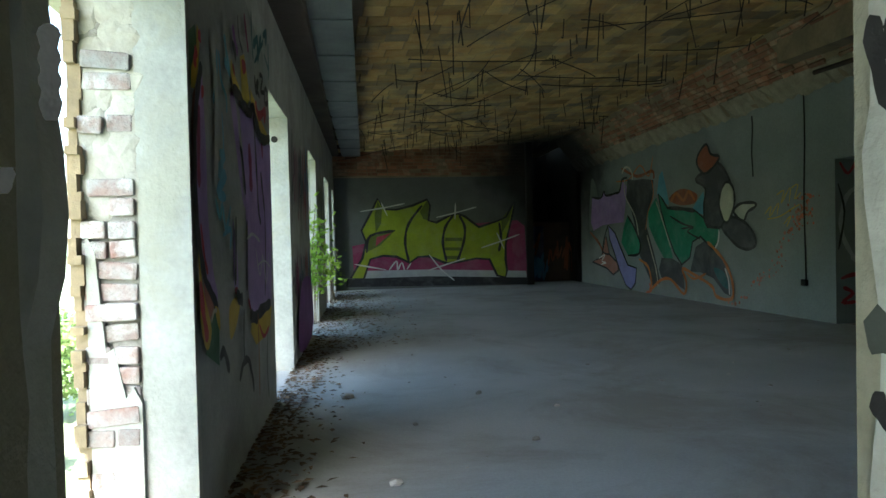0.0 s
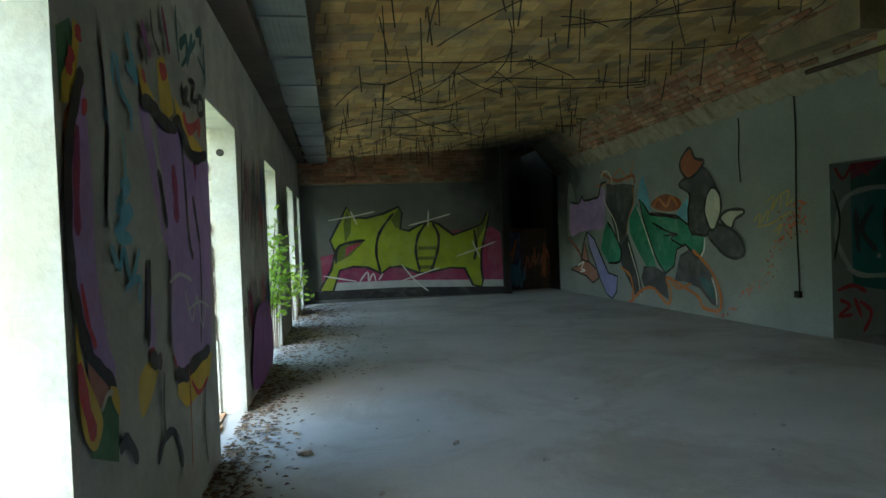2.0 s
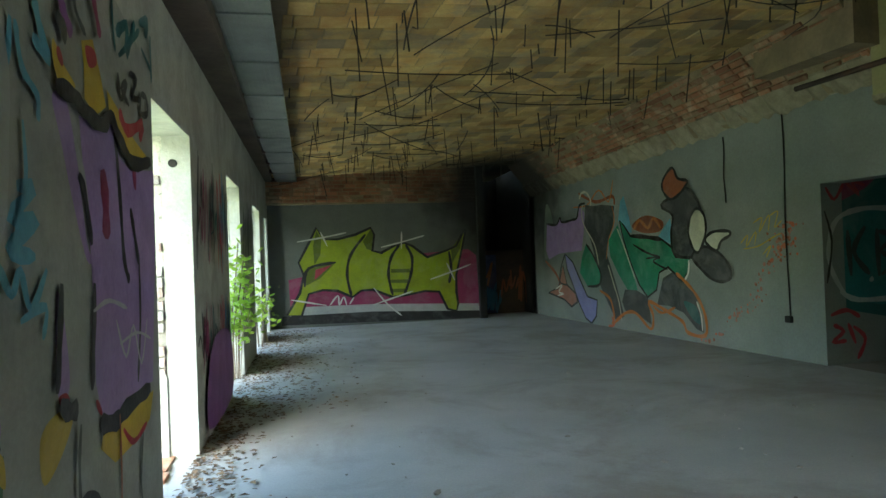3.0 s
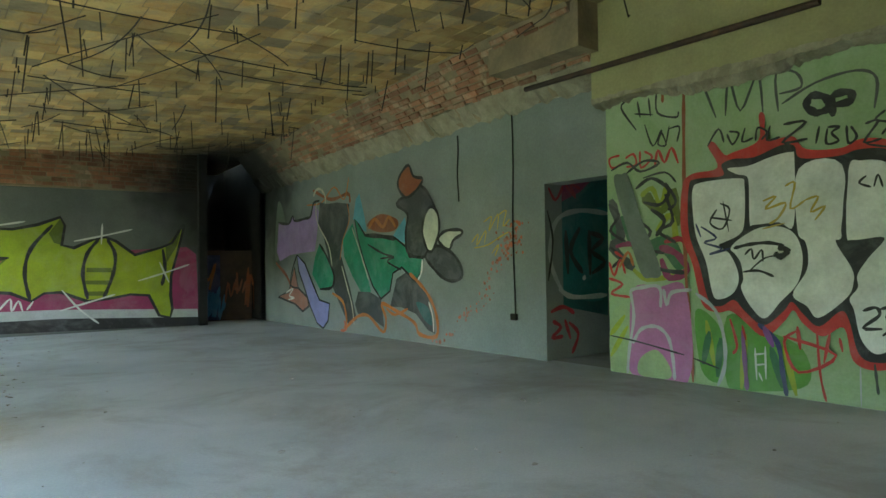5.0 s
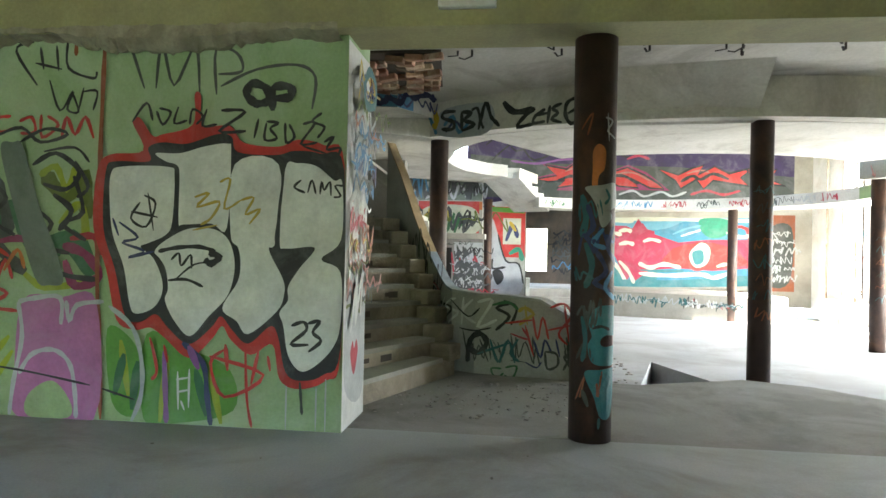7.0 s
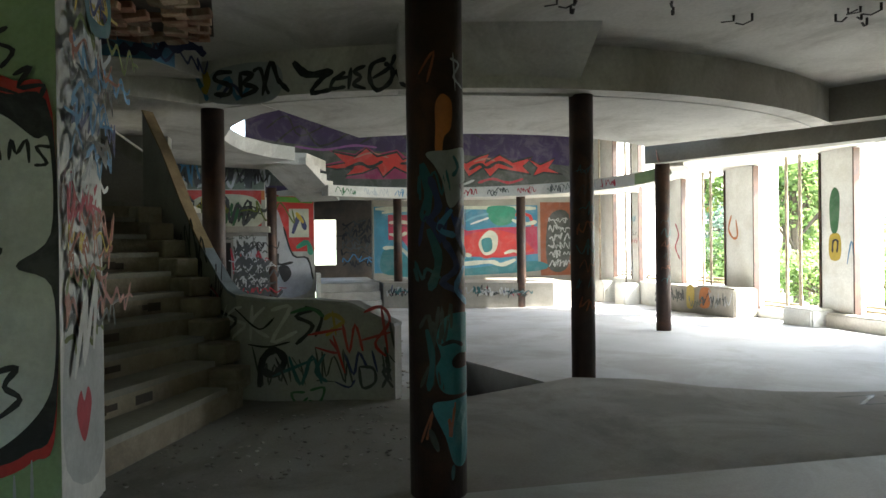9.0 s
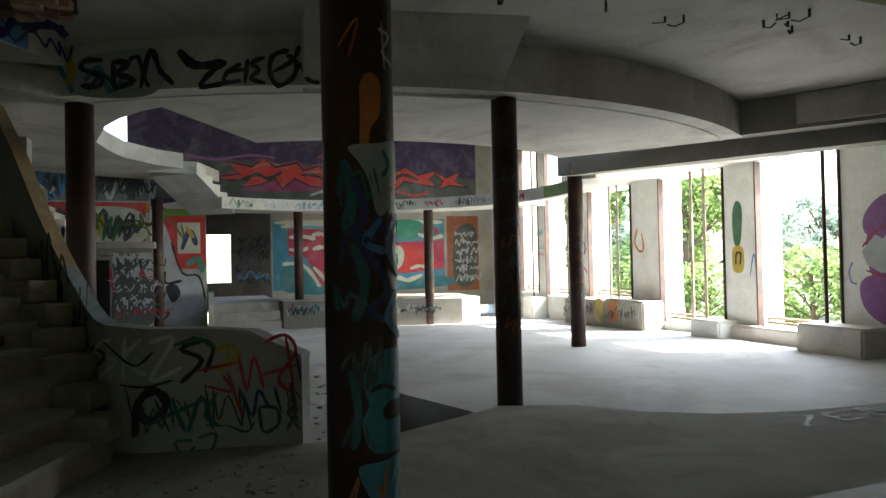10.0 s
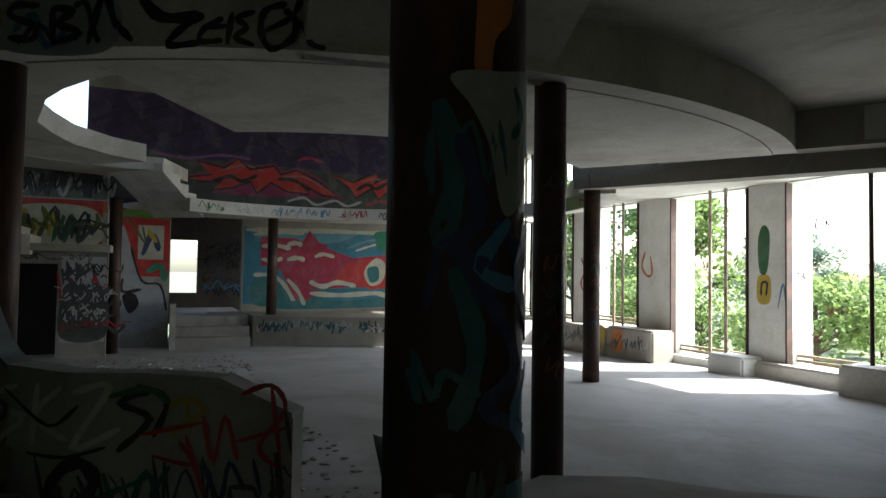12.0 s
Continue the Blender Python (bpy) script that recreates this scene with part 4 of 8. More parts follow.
ART_LB = [
    ('b', 'lilac', 0, [(4.32, 2.0), (4.45, 2.02), (4.56, 1.79), (4.64, 1.5), (4.72, 1.45), (4.63, 1.44), (4.49, 1.66), (4.39, 1.86)]),
    ('p', 'lilac', 0, [(4.58, 1.99), (4.84, 1.99), (5.01, 2.08), (5.12, 1.91), (5.29, 1.88), (5.56, 1.91), (5.79, 1.94), (5.76, 1.46), (5.63, 0.8), (5.35, 0.81), (5.09, 0.75), (4.78, 0.78), (4.69, 0.95), (4.69, 1.25), (4.67, 1.48), (4.62, 1.75)]),
    ('b', 'lilac', 0, [(4.3, 1.32), (4.36, 1.27), (4.41, 1.04), (4.37, 0.96), (4.29, 1.0)]),
    ('b', 'crimson', 0, [(4.3, 0.98), (4.37, 0.98), (4.4, 0.94), (4.31, 0.95)]),
    ('b', 'grey2', 0, [(4.51, 1.9), (4.62, 1.79), (4.67, 1.6), (4.6, 1.69)]),
    ('s', 'wine', 0.1, [(4.85, 1.82), (4.88, 1.69), (4.88, 1.53)]),
    ('s', 'wine', 0.06, [(5.36, 1.91), (5.38, 1.79)]),
    ('s', 'crimson', 0.03, [(4.68, 0.89), (4.75, 0.82)]),
    ('s', 'black', 0.05, [(4.7, 1.35), (4.67, 1.15), (4.63, 0.94)]),
    ('s', 'black', 0.035, [(5.41, 1.46), (5.4, 1.15), (5.32, 0.85)]),
    ('s', 'black', 0.05, [(4.32, 1.36), (4.29, 1.19), (4.25, 1.0)]),
    ('s', 'black', 0.05, [(5.05, 2.03), (5.1, 1.74), (5.14, 1.45), (5.22, 1.34)]),
    ('s', 'black', 0.05, [(4.55, 1.76), (4.61, 1.7), (4.68, 1.5)]),
    ('s', 'black', 0.05, [(5.27, 1.69), (5.32, 1.59), (5.4, 1.42)]),
    ('b', 'yellow', 0, [(4.3, 2.19), (4.39, 2.13), (4.51, 2.08), (4.38, 2.04), (4.3, 2.1)]),
    ('p', 'yellow', 0, [(4.63, 2.29), (4.77, 2.34), (4.86, 2.22), (4.93, 2.1), (4.78, 2.03), (4.65, 2.07), (4.65, 2.19)]),
    ('b', 'crimson', 0, [(4.67, 2.28), (4.78, 2.3), (4.81, 2.25), (4.71, 2.21)]),
    ('s', 'crimson', 0.04, [(4.33, 2.17), (4.38, 2.12)]),
    ('p', 'yellow', 0, [(4.94, 2.18), (5.14, 2.12), (5.38, 2.04), (5.65, 1.99), (5.39, 1.92), (5.13, 2.01), (4.97, 2.07)]),
    ('s', 'crimson', 0.06, [(5.12, 2.13), (5.25, 2.06), (5.55, 2.15), (5.48, 2.06)]),
    ('s', 'black', 0.07, [(4.3, 2.03), (4.48, 2.04), (4.6, 2.01), (4.82, 2.0), (4.94, 2.06), (5.07, 1.99), (5.29, 1.91), (5.65, 1.97)]),
    ('b', 'yellow', 0, [(4.16, 0.73), (4.14, 0.88), (4.28, 0.93), (4.44, 0.9), (4.33, 0.79)]),
    ('p', 'yellow', 0, [(4.72, 0.69), (4.78, 0.77), (5.03, 0.76), (5.63, 0.75), (5.53, 0.62), (5.19, 0.58), (4.91, 0.58)]),
    ('s', 'crimson', 0.03, [(5.04, 0.69), (5.21, 0.59), (5.46, 0.62)]),
    ('s', 'black', 0.07, [(4.27, 0.96), (4.35, 0.92), (4.44, 0.91)]),
    ('s', 'black', 0.08, [(4.71, 0.79), (4.93, 0.75), (5.09, 0.77), (5.55, 0.78)]),
    ('s', 'black', 0.045, [(4.34, 0.48), (4.46, 0.55), (4.62, 0.54), (4.74, 0.41), (4.77, 0.32)]),
    ('s', 'black', 0.05, [(3.84, 0.69), (3.93, 0.71), (4.04, 0.59)]),
    ('s', 'darkgrey', 0.03, [(4.46, 0.85), (4.43, 0.72), (4.43, 0.56)]),
    ('s', 'rust', 0.025, [(4.98, 0.77), (4.98, 0.52), (4.96, 0.25)]),
    ('s', 'darkgrey', 0.03, [(5.38, 0.59), (5.31, 0.37), (5.36, 0.14)]),
    ('s', 'palegrey', 0.02, [(4.67, 1.24), (4.88, 1.27), (5.15, 1.22)]),
    ('s', 'palegrey', 0.02, [(4.98, 1.18), (5.12, 1.0), (5.26, 1.13), (5.39, 0.93), (5.53, 1.14)]),
    ('s', 'palegrey', 0.015, [(5.02, 1.07), (5.32, 1.09), (5.59, 1.03)]),
]
ART_LC = [
    ('s', 'tealdark', 0.06, [(5.13, 2.49), (5.32, 2.59), (5.3, 2.45), (5.48, 2.66)]),
    ('s', 'tealdark', 0.06, [(5.57, 2.69), (5.76, 2.76), (5.68, 2.66)]),
    ('s', 'tealdark', 0.035, [(5.15, 2.39), (5.37, 2.52), (5.56, 2.65)]),
    ('s', 'tealdark', 0.03, [(5.58, 2.56), (5.79, 2.5), (5.79, 2.47), (5.79, 2.67), (5.79, 2.54), (5.79, 2.43)]),
    ('s', 'tealdark', 0.03, [(5.79, 2.69), (5.79, 2.67), (5.79, 2.45)]),
    ('s', 'tealdark', 0.03, [(5.06, 2.69), (5.06, 2.52), (5.09, 2.39)]),
    ('s', 'black', 0.035, [(5.11, 2.3), (5.15, 2.19), (5.26, 2.29), (5.16, 2.24), (5.29, 2.19)]),
    ('s', 'black', 0.035, [(5.31, 2.35), (5.44, 2.36), (5.35, 2.25), (5.51, 2.27)]),
    ('s', 'black', 0.035, [(5.52, 2.3), (5.63, 2.31), (5.65, 2.23), (5.5, 2.2), (5.52, 2.3)]),
    ('s', 'violet', 0.06, [(4.35, 2.38), (4.41, 2.31), (4.48, 2.26)]),
    ('s', 'darkgrey', 0.06, [(4.32, 2.28), (4.4, 2.25), (4.37, 2.22)]),
    ('s', 'darkgrey', 0.03, [(4.5, 2.48), (4.52, 2.37), (4.63, 2.31)]),
    ('s', 'wine', 0.05, [(4.7, 2.56), (4.76, 2.45), (4.81, 2.36)]),
]
ART_P = [
    ('b', 'grass', 0, [(0.99, 0.68), (1.19, 0.6), (1.29, 0.35), (1.23, 0.05), (1.04, 0.14)]),
    ('b', 'grass', 0, [(1.3, 0.65), (1.64, 0.55), (1.95, 0.41), (1.98, 0.12), (1.56, 0.01), (1.29, 0.03)]),
    ('b', 'palegreen', 0, [(0.03, 0.6), (0.23, 0.65), (0.23, 0.03), (0.01, 0.05)]),
    ('s', 'lime', 0.05, [(0.01, 0.16), (0.23, 0.49)]),
    ('s', 'lime', 0.05, [(0.01, 0.38), (0.2, 0.6)]),
    ('s', 'lime', 0.05, [(1.1, 0.6), (1.17, 0.19)]),
    ('s', 'lime', 0.05, [(1.47, 0.5), (1.42, 0.01)]),
    ('s', 'lime', 0.05, [(1.8, 0.41), (1.89, 0.02)]),
    ('s', 'green', 0.06, [(1.13, 0.5), (1.06, 0.19)]),
    ('s', 'green', 0.06, [(1.24, 0.45), (1.2, 0.09)]),
    ('s', 'green', 0.06, [(1.69, 0.41), (1.78, 0.07)]),
    ('s', 'green', 0.16, [(0.07, 1.37), (0.24, 1.58), (0.42, 1.24), (0.68, 1.34), (0.86, 1.07)]),
    ('s', 'olive', 0.12, [(0.45, 1.83), (0.63, 1.66), (0.77, 1.81), (0.81, 1.49)]),
    ('s', 'lime', 0.05, [(0.42, 1.81), (0.55, 1.88), (0.64, 1.71), (0.71, 1.89)]),
    ('s', 'lime', 0.06, [(0.59, 1.45), (0.76, 1.6), (0.81, 1.33)]),
    ('s', 'lime', 0.05, [(0.29, 1.09), (0.48, 0.97), (0.79, 1.02)]),
    ('s', 'darkgrey', 0.1, [(0.05, 1.81), (0.17, 1.42), (0.06, 1.31), (0.32, 1.08)]),
    ('s', 'wine', 0.07, [(0.62, 1.29), (0.8, 1.23), (0.92, 1.07), (0.73, 0.99), (0.64, 1.18)]),
    ('s', 'crimson', 0.05, [(0.68, 1.34), (0.87, 1.36), (0.92, 1.22)]),
    ('s', 'wine', 0.05, [(0.1, 1.31), (0.3, 1.33), (0.42, 1.19)]),
    ('s', 'black', 0.035, [(0.36, 1.89), (0.55, 1.98), (0.74, 1.84), (0.64, 1.71), (0.45, 1.75)]),
    ('s', 'black', 0.035, [(0.7, 1.81), (0.78, 1.54), (0.62, 1.45), (0.81, 1.33)]),
    ('s', 'black', 0.035, [(0.37, 1.57), (0.53, 1.45), (0.43, 1.3), (0.68, 1.23)]),
    ('s', 'black', 0.035, [(0.02, 1.76), (0.15, 1.64), (0.04, 1.48), (0.23, 1.36)]),
    ('s', 'black', 0.045, [(0.54, 1.67), (0.69, 1.55), (0.59, 1.4)]),
    ('s', 'black', 0.04, [(0.42, 1.24), (0.61, 1.08), (0.92, 1.04)]),
    ('s', 'black', 0.03, [(0.03, 1.31), (0.16, 1.2), (0.05, 1.09)]),
    ('s', 'black', 0.03, [(0.71, 1.92), (0.82, 1.73), (0.73, 1.65)]),
    ('s', 'black', 0.04, [(0.28, 1.74), (0.44, 1.51), (0.33, 1.41)]),
    ('s', 'red', 0.03, [(0.02, 1.15), (0.08, 1.01), (0.16, 1.17), (0.22, 1.03)]),
    ('s', 'red', 0.03, [(0.01, 0.98), (0.18, 0.92), (0.04, 0.82), (0.27, 0.79)]),
    ('s', 'red', 0.03, [(0.09, 1.26), (0.19, 1.2)]),
    ('s', 'orange', 0.03, [(0.15, 1.09), (0.26, 1.25), (0.32, 1.11)]),
    ('b', 'slategreen', 0, [(0.1, 2.01), (0.2, 2.06), (0.29, 2.02), (0.44, 1.56), (0.58, 1.24), (0.64, 1.02), (0.53, 0.99), (0.41, 1.04), (0.24, 1.52)]),
    ('s', 'black', 0.022, [(0.21, 2.82), (0.34, 2.82), (0.3, 2.82), (0.2, 2.75), (0.38, 2.49)]),
    ('s', 'black', 0.022, [(0.4, 2.78), (0.43, 2.61)]),
    ('s', 'black', 0.02, [(0.53, 2.79), (0.55, 2.6)]),
    ('s', 'black', 0.02, [(0.62, 2.82), (0.63, 2.62), (0.83, 2.54), (0.86, 2.59)]),
    ('s', 'black', 0.02, [(0.47, 2.82), (0.54, 2.82)]),
    ('s', 'black', 0.018, [(0.36, 2.66), (0.58, 2.61)]),
    ('s', 'black', 0.018, [(0.48, 2.53), (0.57, 2.3), (0.67, 2.45)]),
    ('s', 'black', 0.018, [(0.67, 2.43), (0.72, 2.29), (0.63, 2.31), (0.68, 2.44)]),
    ('s', 'black', 0.016, [(0.76, 2.47), (0.72, 2.29)]),
    ('s', 'black', 0.018, [(0.76, 2.44), (0.87, 2.44), (0.84, 2.3)]),
    ('s', 'red', 0.025, [(0.17, 2.26), (0.04, 2.24), (0.07, 2.14), (0.2, 2.17)]),
    ('s', 'red', 0.025, [(0.24, 2.22), (0.34, 2.25), (0.37, 2.14), (0.25, 2.13)]),
    ('s', 'red', 0.025, [(0.42, 2.27), (0.43, 2.1), (0.56, 2.19), (0.47, 2.26)]),
    ('s', 'red', 0.028, [(0.59, 2.09), (0.63, 2.25), (0.7, 2.12), (0.78, 2.25), (0.85, 2.09)]),
    ('s', 'black', 0.025, [(0.07, 2.11), (0.27, 2.17), (0.43, 2.06), (0.65, 2.12), (0.47, 2.16), (0.26, 2.06)]),
    ('s', 'black', 0.02, [(0.46, 1.99), (0.71, 2.02), (0.83, 1.91)]),
    ('s', 'rust', 0.035, [(0.93, 2.82), (0.92, 2.47), (0.91, 1.8), (0.91, 1.02), (0.94, 0.6), (0.96, 0.01)]),
    ('s', 'rust', 0.03, [(0.69, 2.82), (0.69, 2.82), (0.69, 2.71)]),
    ('s', 'darkgrey', 0.02, [(0.76, 2.82), (0.78, 2.82)]),
    ('s', 'darkgrey', 0.022, [(1.11, 2.82), (1.24, 2.46)]),
    ('s', 'darkgrey', 0.022, [(1.33, 2.46), (1.37, 2.8), (1.47, 2.48), (1.63, 2.77), (1.67, 2.43)]),
    ('s', 'darkgrey', 0.022, [(1.8, 2.41), (1.79, 2.74), (1.95, 2.71), (1.99, 2.58), (1.81, 2.56)]),
    ('s', 'darkgrey', 0.022, [(1.83, 2.47), (2.1, 2.59), (2.4, 2.62), (2.54, 2.53), (2.52, 2.3)]),
    ('o', 'black', 0.06, [(2.1, 2.34), (2.03, 2.41), (2.07, 2.49), (2.18, 2.45), (2.19, 2.36), (2.1, 2.34)]),
    ('s', 'black', 0.06, [(2.23, 2.29), (2.23, 2.45), (2.35, 2.46), (2.36, 2.39), (2.24, 2.38)]),
    ('b', 'red', 0, [(0.89, 1.85), (0.99, 1.97), (1.25, 2), (1.16, 2.21), (1.22, 2.24), (1.32, 2.11), (1.4, 2.12), (1.63, 2.19), (1.64, 2.41), (1.69, 2.4), (1.71, 2.19), (1.92, 2.18), (2.02, 2.06), (2.28, 2.03), (2.43, 2.08), (2.62, 2.04), (2.772, 1.9), (2.772, 0.56), (2.67, 0.37), (2.48, 0.3), (2.33, 0.36), (2.27, 0.61), (2.11, 0.53), (1.96, 0.63), (1.89, 0.73), (1.81, 0.63), (1.64, 0.49), (1.45, 0.63), (1.34, 0.7), (1.22, 0.68), (1.07, 0.75), (0.98, 1.12), (0.87, 1.43)]),
    ('b', 'black', 0, [(0.96, 1.85), (1.04, 1.92), (1.3, 1.92), (1.29, 2.02), (1.4, 2.06), (1.59, 2.05), (1.82, 2.12), (1.93, 2.1), (1.98, 1.99), (2.27, 1.97), (2.4, 2), (2.59, 1.98), (2.772, 1.86), (2.772, 0.61), (2.65, 0.41), (2.48, 0.36), (2.37, 0.42), (2.31, 0.67), (2.25, 0.74), (2.09, 0.61), (1.97, 0.7), (1.88, 0.8), (1.81, 0.72), (1.64, 0.59), (1.48, 0.7), (1.38, 0.8), (1.26, 0.74), (1.14, 0.78), (1.05, 1.12), (0.95, 1.43)]),
    ('b', 'whitepaint', 0, [(1, 1.82), (1.09, 1.88), (1.45, 1.88), (1.5, 1.81), (1.49, 1.48), (1.44, 1.38), (1.31, 1.32), (1.25, 1.29), (1.35, 1.21), (1.42, 1.06), (1.42, 0.94), (1.35, 0.84), (1.22, 0.8), (1.17, 0.88), (1.12, 1.14), (1.03, 1.37), (1, 1.58)]),
    ('b', 'whitepaint', 0, [(1.35, 1.98), (1.54, 1.98), (1.73, 2.03), (1.9, 2.05), (1.93, 1.98), (1.91, 1.44), (1.79, 1.47), (1.58, 1.46), (1.54, 1.48), (1.54, 1.8), (1.52, 1.89), (1.43, 1.92)]),
    ('b', 'whitepaint', 0, [(1.36, 1.26), (1.44, 1.34), (1.62, 1.43), (1.81, 1.43), (1.92, 1.36), (1.97, 1.23), (1.97, 1.09), (1.92, 0.94), (1.79, 0.8), (1.65, 0.65), (1.53, 0.75), (1.45, 0.9), (1.47, 0.99), (1.45, 1.13), (1.4, 1.21)]),
    ('b', 'whitepaint', 0, [(1.96, 1.9), (2.29, 1.9), (2.28, 1.36), (2.23, 1.29), (2.34, 1.08), (2.35, 0.97), (2.3, 0.85), (2.09, 0.68), (2, 0.77), (1.89, 0.86), (2, 1.05), (2.02, 1.18), (2, 1.3), (1.94, 1.4)]),
    ('b', 'whitepaint', 0, [(2.34, 1.87), (2.43, 1.91), (2.57, 1.89), (2.7, 1.79), (2.76, 1.77), (2.76, 1.37), (2.62, 1.23), (2.76, 1.14), (2.77, 0.79), (2.72, 0.61), (2.59, 0.47), (2.48, 0.43), (2.39, 0.54), (2.35, 0.75), (2.32, 0.84), (2.38, 0.93), (2.38, 1.03), (2.46, 1.16), (2.57, 1.31), (2.36, 1.3), (2.31, 1.36)]),
    ('s', 'black', 0.03, [(1.39, 1.26), (1.53, 1.29), (1.7, 1.3), (1.83, 1.27)]),
    ('s', 'black', 0.022, [(1.47, 1.05), (1.61, 1.06), (1.74, 1.01)]),
    ('s', 'black', 0.02, [(2.33, 1.83), (2.3, 1.55), (2.28, 1.34)]),
    ('s', 'black', 0.018, [(1.24, 1.62), (1.17, 1.5), (1.29, 1.44), (1.36, 1.61), (1.27, 1.67)]),
    ('s', 'black', 0.018, [(1.17, 1.55), (1.38, 1.51)]),
    ('s', 'black', 0.014, [(1.3, 1.69), (1.35, 1.41)]),
    ('s', 'navy', 0.02, [(1.08, 1.47), (1.23, 1.36), (1.11, 1.32), (1.28, 1.26), (1.16, 1.21), (1.36, 1.26)]),
    ('s', 'navy', 0.018, [(1.03, 1.5), (1.08, 1.37)]),
    ('s', 'ochre', 0.02, [(1.66, 1.66), (1.77, 1.69), (1.68, 1.59), (1.85, 1.63), (1.79, 1.51), (1.71, 1.46)]),
    ('s', 'ochre', 0.018, [(1.85, 1.77), (1.93, 1.79), (1.89, 1.58), (2.01, 1.64)]),
    ('s', 'ochre', 0.018, [(2.01, 1.64), (2.11, 1.66), (2.05, 1.54), (2.16, 1.58), (2.08, 1.47)]),
    ('s', 'ochre', 0.014, [(1.65, 1.42), (1.84, 1.46)]),
    ('s', 'black', 0.018, [(2.46, 1.79), (2.41, 1.74), (2.49, 1.7)]),
    ('s', 'black', 0.015, [(2.51, 1.7), (2.54, 1.79), (2.57, 1.69)]),
    ('s', 'black', 0.015, [(2.6, 1.69), (2.61, 1.78), (2.63, 1.72), (2.67, 1.78), (2.68, 1.68)]),
    ('s', 'black', 0.015, [(2.77, 1.75), (2.71, 1.75), (2.75, 1.68), (2.7, 1.67)]),
    ('s', 'black', 0.018, [(1.49, 1.2), (1.55, 1.25), (1.57, 1.16), (1.64, 1.24), (1.65, 1.14)]),
    ('s', 'black', 0.014, [(1.52, 1.05), (1.67, 1.17), (1.83, 1.19)]),
    ('s', 'black', 0.05, [(1.78, 1.26), (1.86, 1.23), (1.8, 1.18), (1.75, 1.21)]),
    ('s', 'black', 0.025, [(2.41, 0.75), (2.5, 0.78), (2.52, 0.72), (2.41, 0.62), (2.54, 0.62)]),
    ('s', 'black', 0.025, [(2.53, 0.77), (2.62, 0.79), (2.57, 0.71), (2.63, 0.65), (2.54, 0.57)]),
    ('s', 'black', 0.02, [(1.16, 2.21), (1.27, 2.35), (1.32, 2.22)]),
    ('s', 'black', 0.02, [(1.35, 2.29), (1.4, 2.19), (1.46, 2.28), (1.37, 2.31)]),
    ('s', 'black', 0.018, [(1.52, 2.32), (1.49, 2.2), (1.59, 2.22)]),
    ('s', 'black', 0.018, [(1.61, 2.19), (1.63, 2.3), (1.71, 2.25), (1.66, 2.19)]),
    ('s', 'black', 0.02, [(1.74, 2.3), (1.71, 2.18), (1.82, 2.19)]),
    ('s', 'black', 0.025, [(1.85, 2.29), (2.03, 2.28), (1.84, 2.14), (2.04, 2.14)]),
    ('s', 'black', 0.02, [(2.13, 2.23), (2.1, 2.09)]),
    ('s', 'black', 0.02, [(2.19, 2.2), (2.18, 2.08), (2.27, 2.09), (2.22, 2.16), (2.28, 2.2), (2.19, 2.21)]),
    ('s', 'black', 0.02, [(2.33, 2.2), (2.34, 2.06), (2.4, 2.1), (2.36, 2.19)]),
    ('s', 'black', 0.02, [(2.46, 2.19), (2.55, 2.2), (2.45, 2.05), (2.57, 2.06)]),
    ('s', 'black', 0.02, [(2.6, 2.27), (2.53, 2.21), (2.62, 2.17), (2.57, 2.09)]),
    ('s', 'black', 0.02, [(2.62, 2.06), (2.69, 2.1), (2.64, 2.01), (2.74, 2.02), (2.71, 1.94)]),
    ('s', 'black', 0.016, [(2.47, 2.03), (2.64, 1.98)]),
    ('b', 'pink', 0, [(0.32, 0.88), (0.63, 0.9), (0.66, 0.91), (0.91, 0.88), (0.91, 0.01), (0.28, 0.01), (0.26, 0.38)]),
    ('b', 'palegreen', 0, [(0.38, 0.17), (0.57, 0.28), (0.72, 0.13), (0.7, 0.01), (0.38, 0.01)]),
    ('s', 'palegrey', 0.035, [(0.28, 0.86), (0.41, 0.89), (0.62, 0.9), (0.63, 0.7)]),
    ('s', 'palegrey', 0.035, [(0.3, 0.32), (0.39, 0.46), (0.52, 0.51), (0.63, 0.49), (0.72, 0.39), (0.76, 0.18), (0.77, 0.01)]),
    ('s', 'palegrey', 0.035, [(0.28, 0.86), (0.32, 0.6), (0.26, 0.27), (0.23, 0.01)]),
    ('s', 'palegrey', 0.035, [(0.67, 0.88), (0.7, 0.73), (0.76, 0.85), (0.97, 0.88)]),
    ('s', 'palegrey', 0.035, [(1.01, 0.85), (1.2, 0.7), (1.28, 0.45), (1.28, 0.2), (1.21, 0.01)]),
    ('s', 'violet', 0.04, [(1.45, 0.53), (1.47, 0.2), (1.48, 0.01)]),
    ('s', 'navy', 0.04, [(1.59, 0.6), (1.75, 0.46), (1.79, 0.21), (1.82, 0.01)]),
    ('s', 'violet', 0.05, [(1.64, 0.58), (1.72, 0.41)]),
    ('s', 'red', 0.025, [(1.34, 0.63), (1.4, 0.4), (1.36, 0.32)]),
    ('s', 'red', 0.02, [(1.45, 0.58), (1.48, 0.45)]),
    ('s', 'red', 0.025, [(1.8, 0.51), (2.21, 0.39), (1.92, 0.22), (1.81, 0.46), (1.91, 0.56)]),
    ('s', 'red', 0.02, [(2.07, 0.6), (2.09, 0.22), (2.13, 0.01)]),
    ('s', 'red', 0.025, [(2.17, 0.56), (2.12, 0.32)]),
    ('s', 'red', 0.03, [(1.92, 0.6), (1.94, 0.41)]),
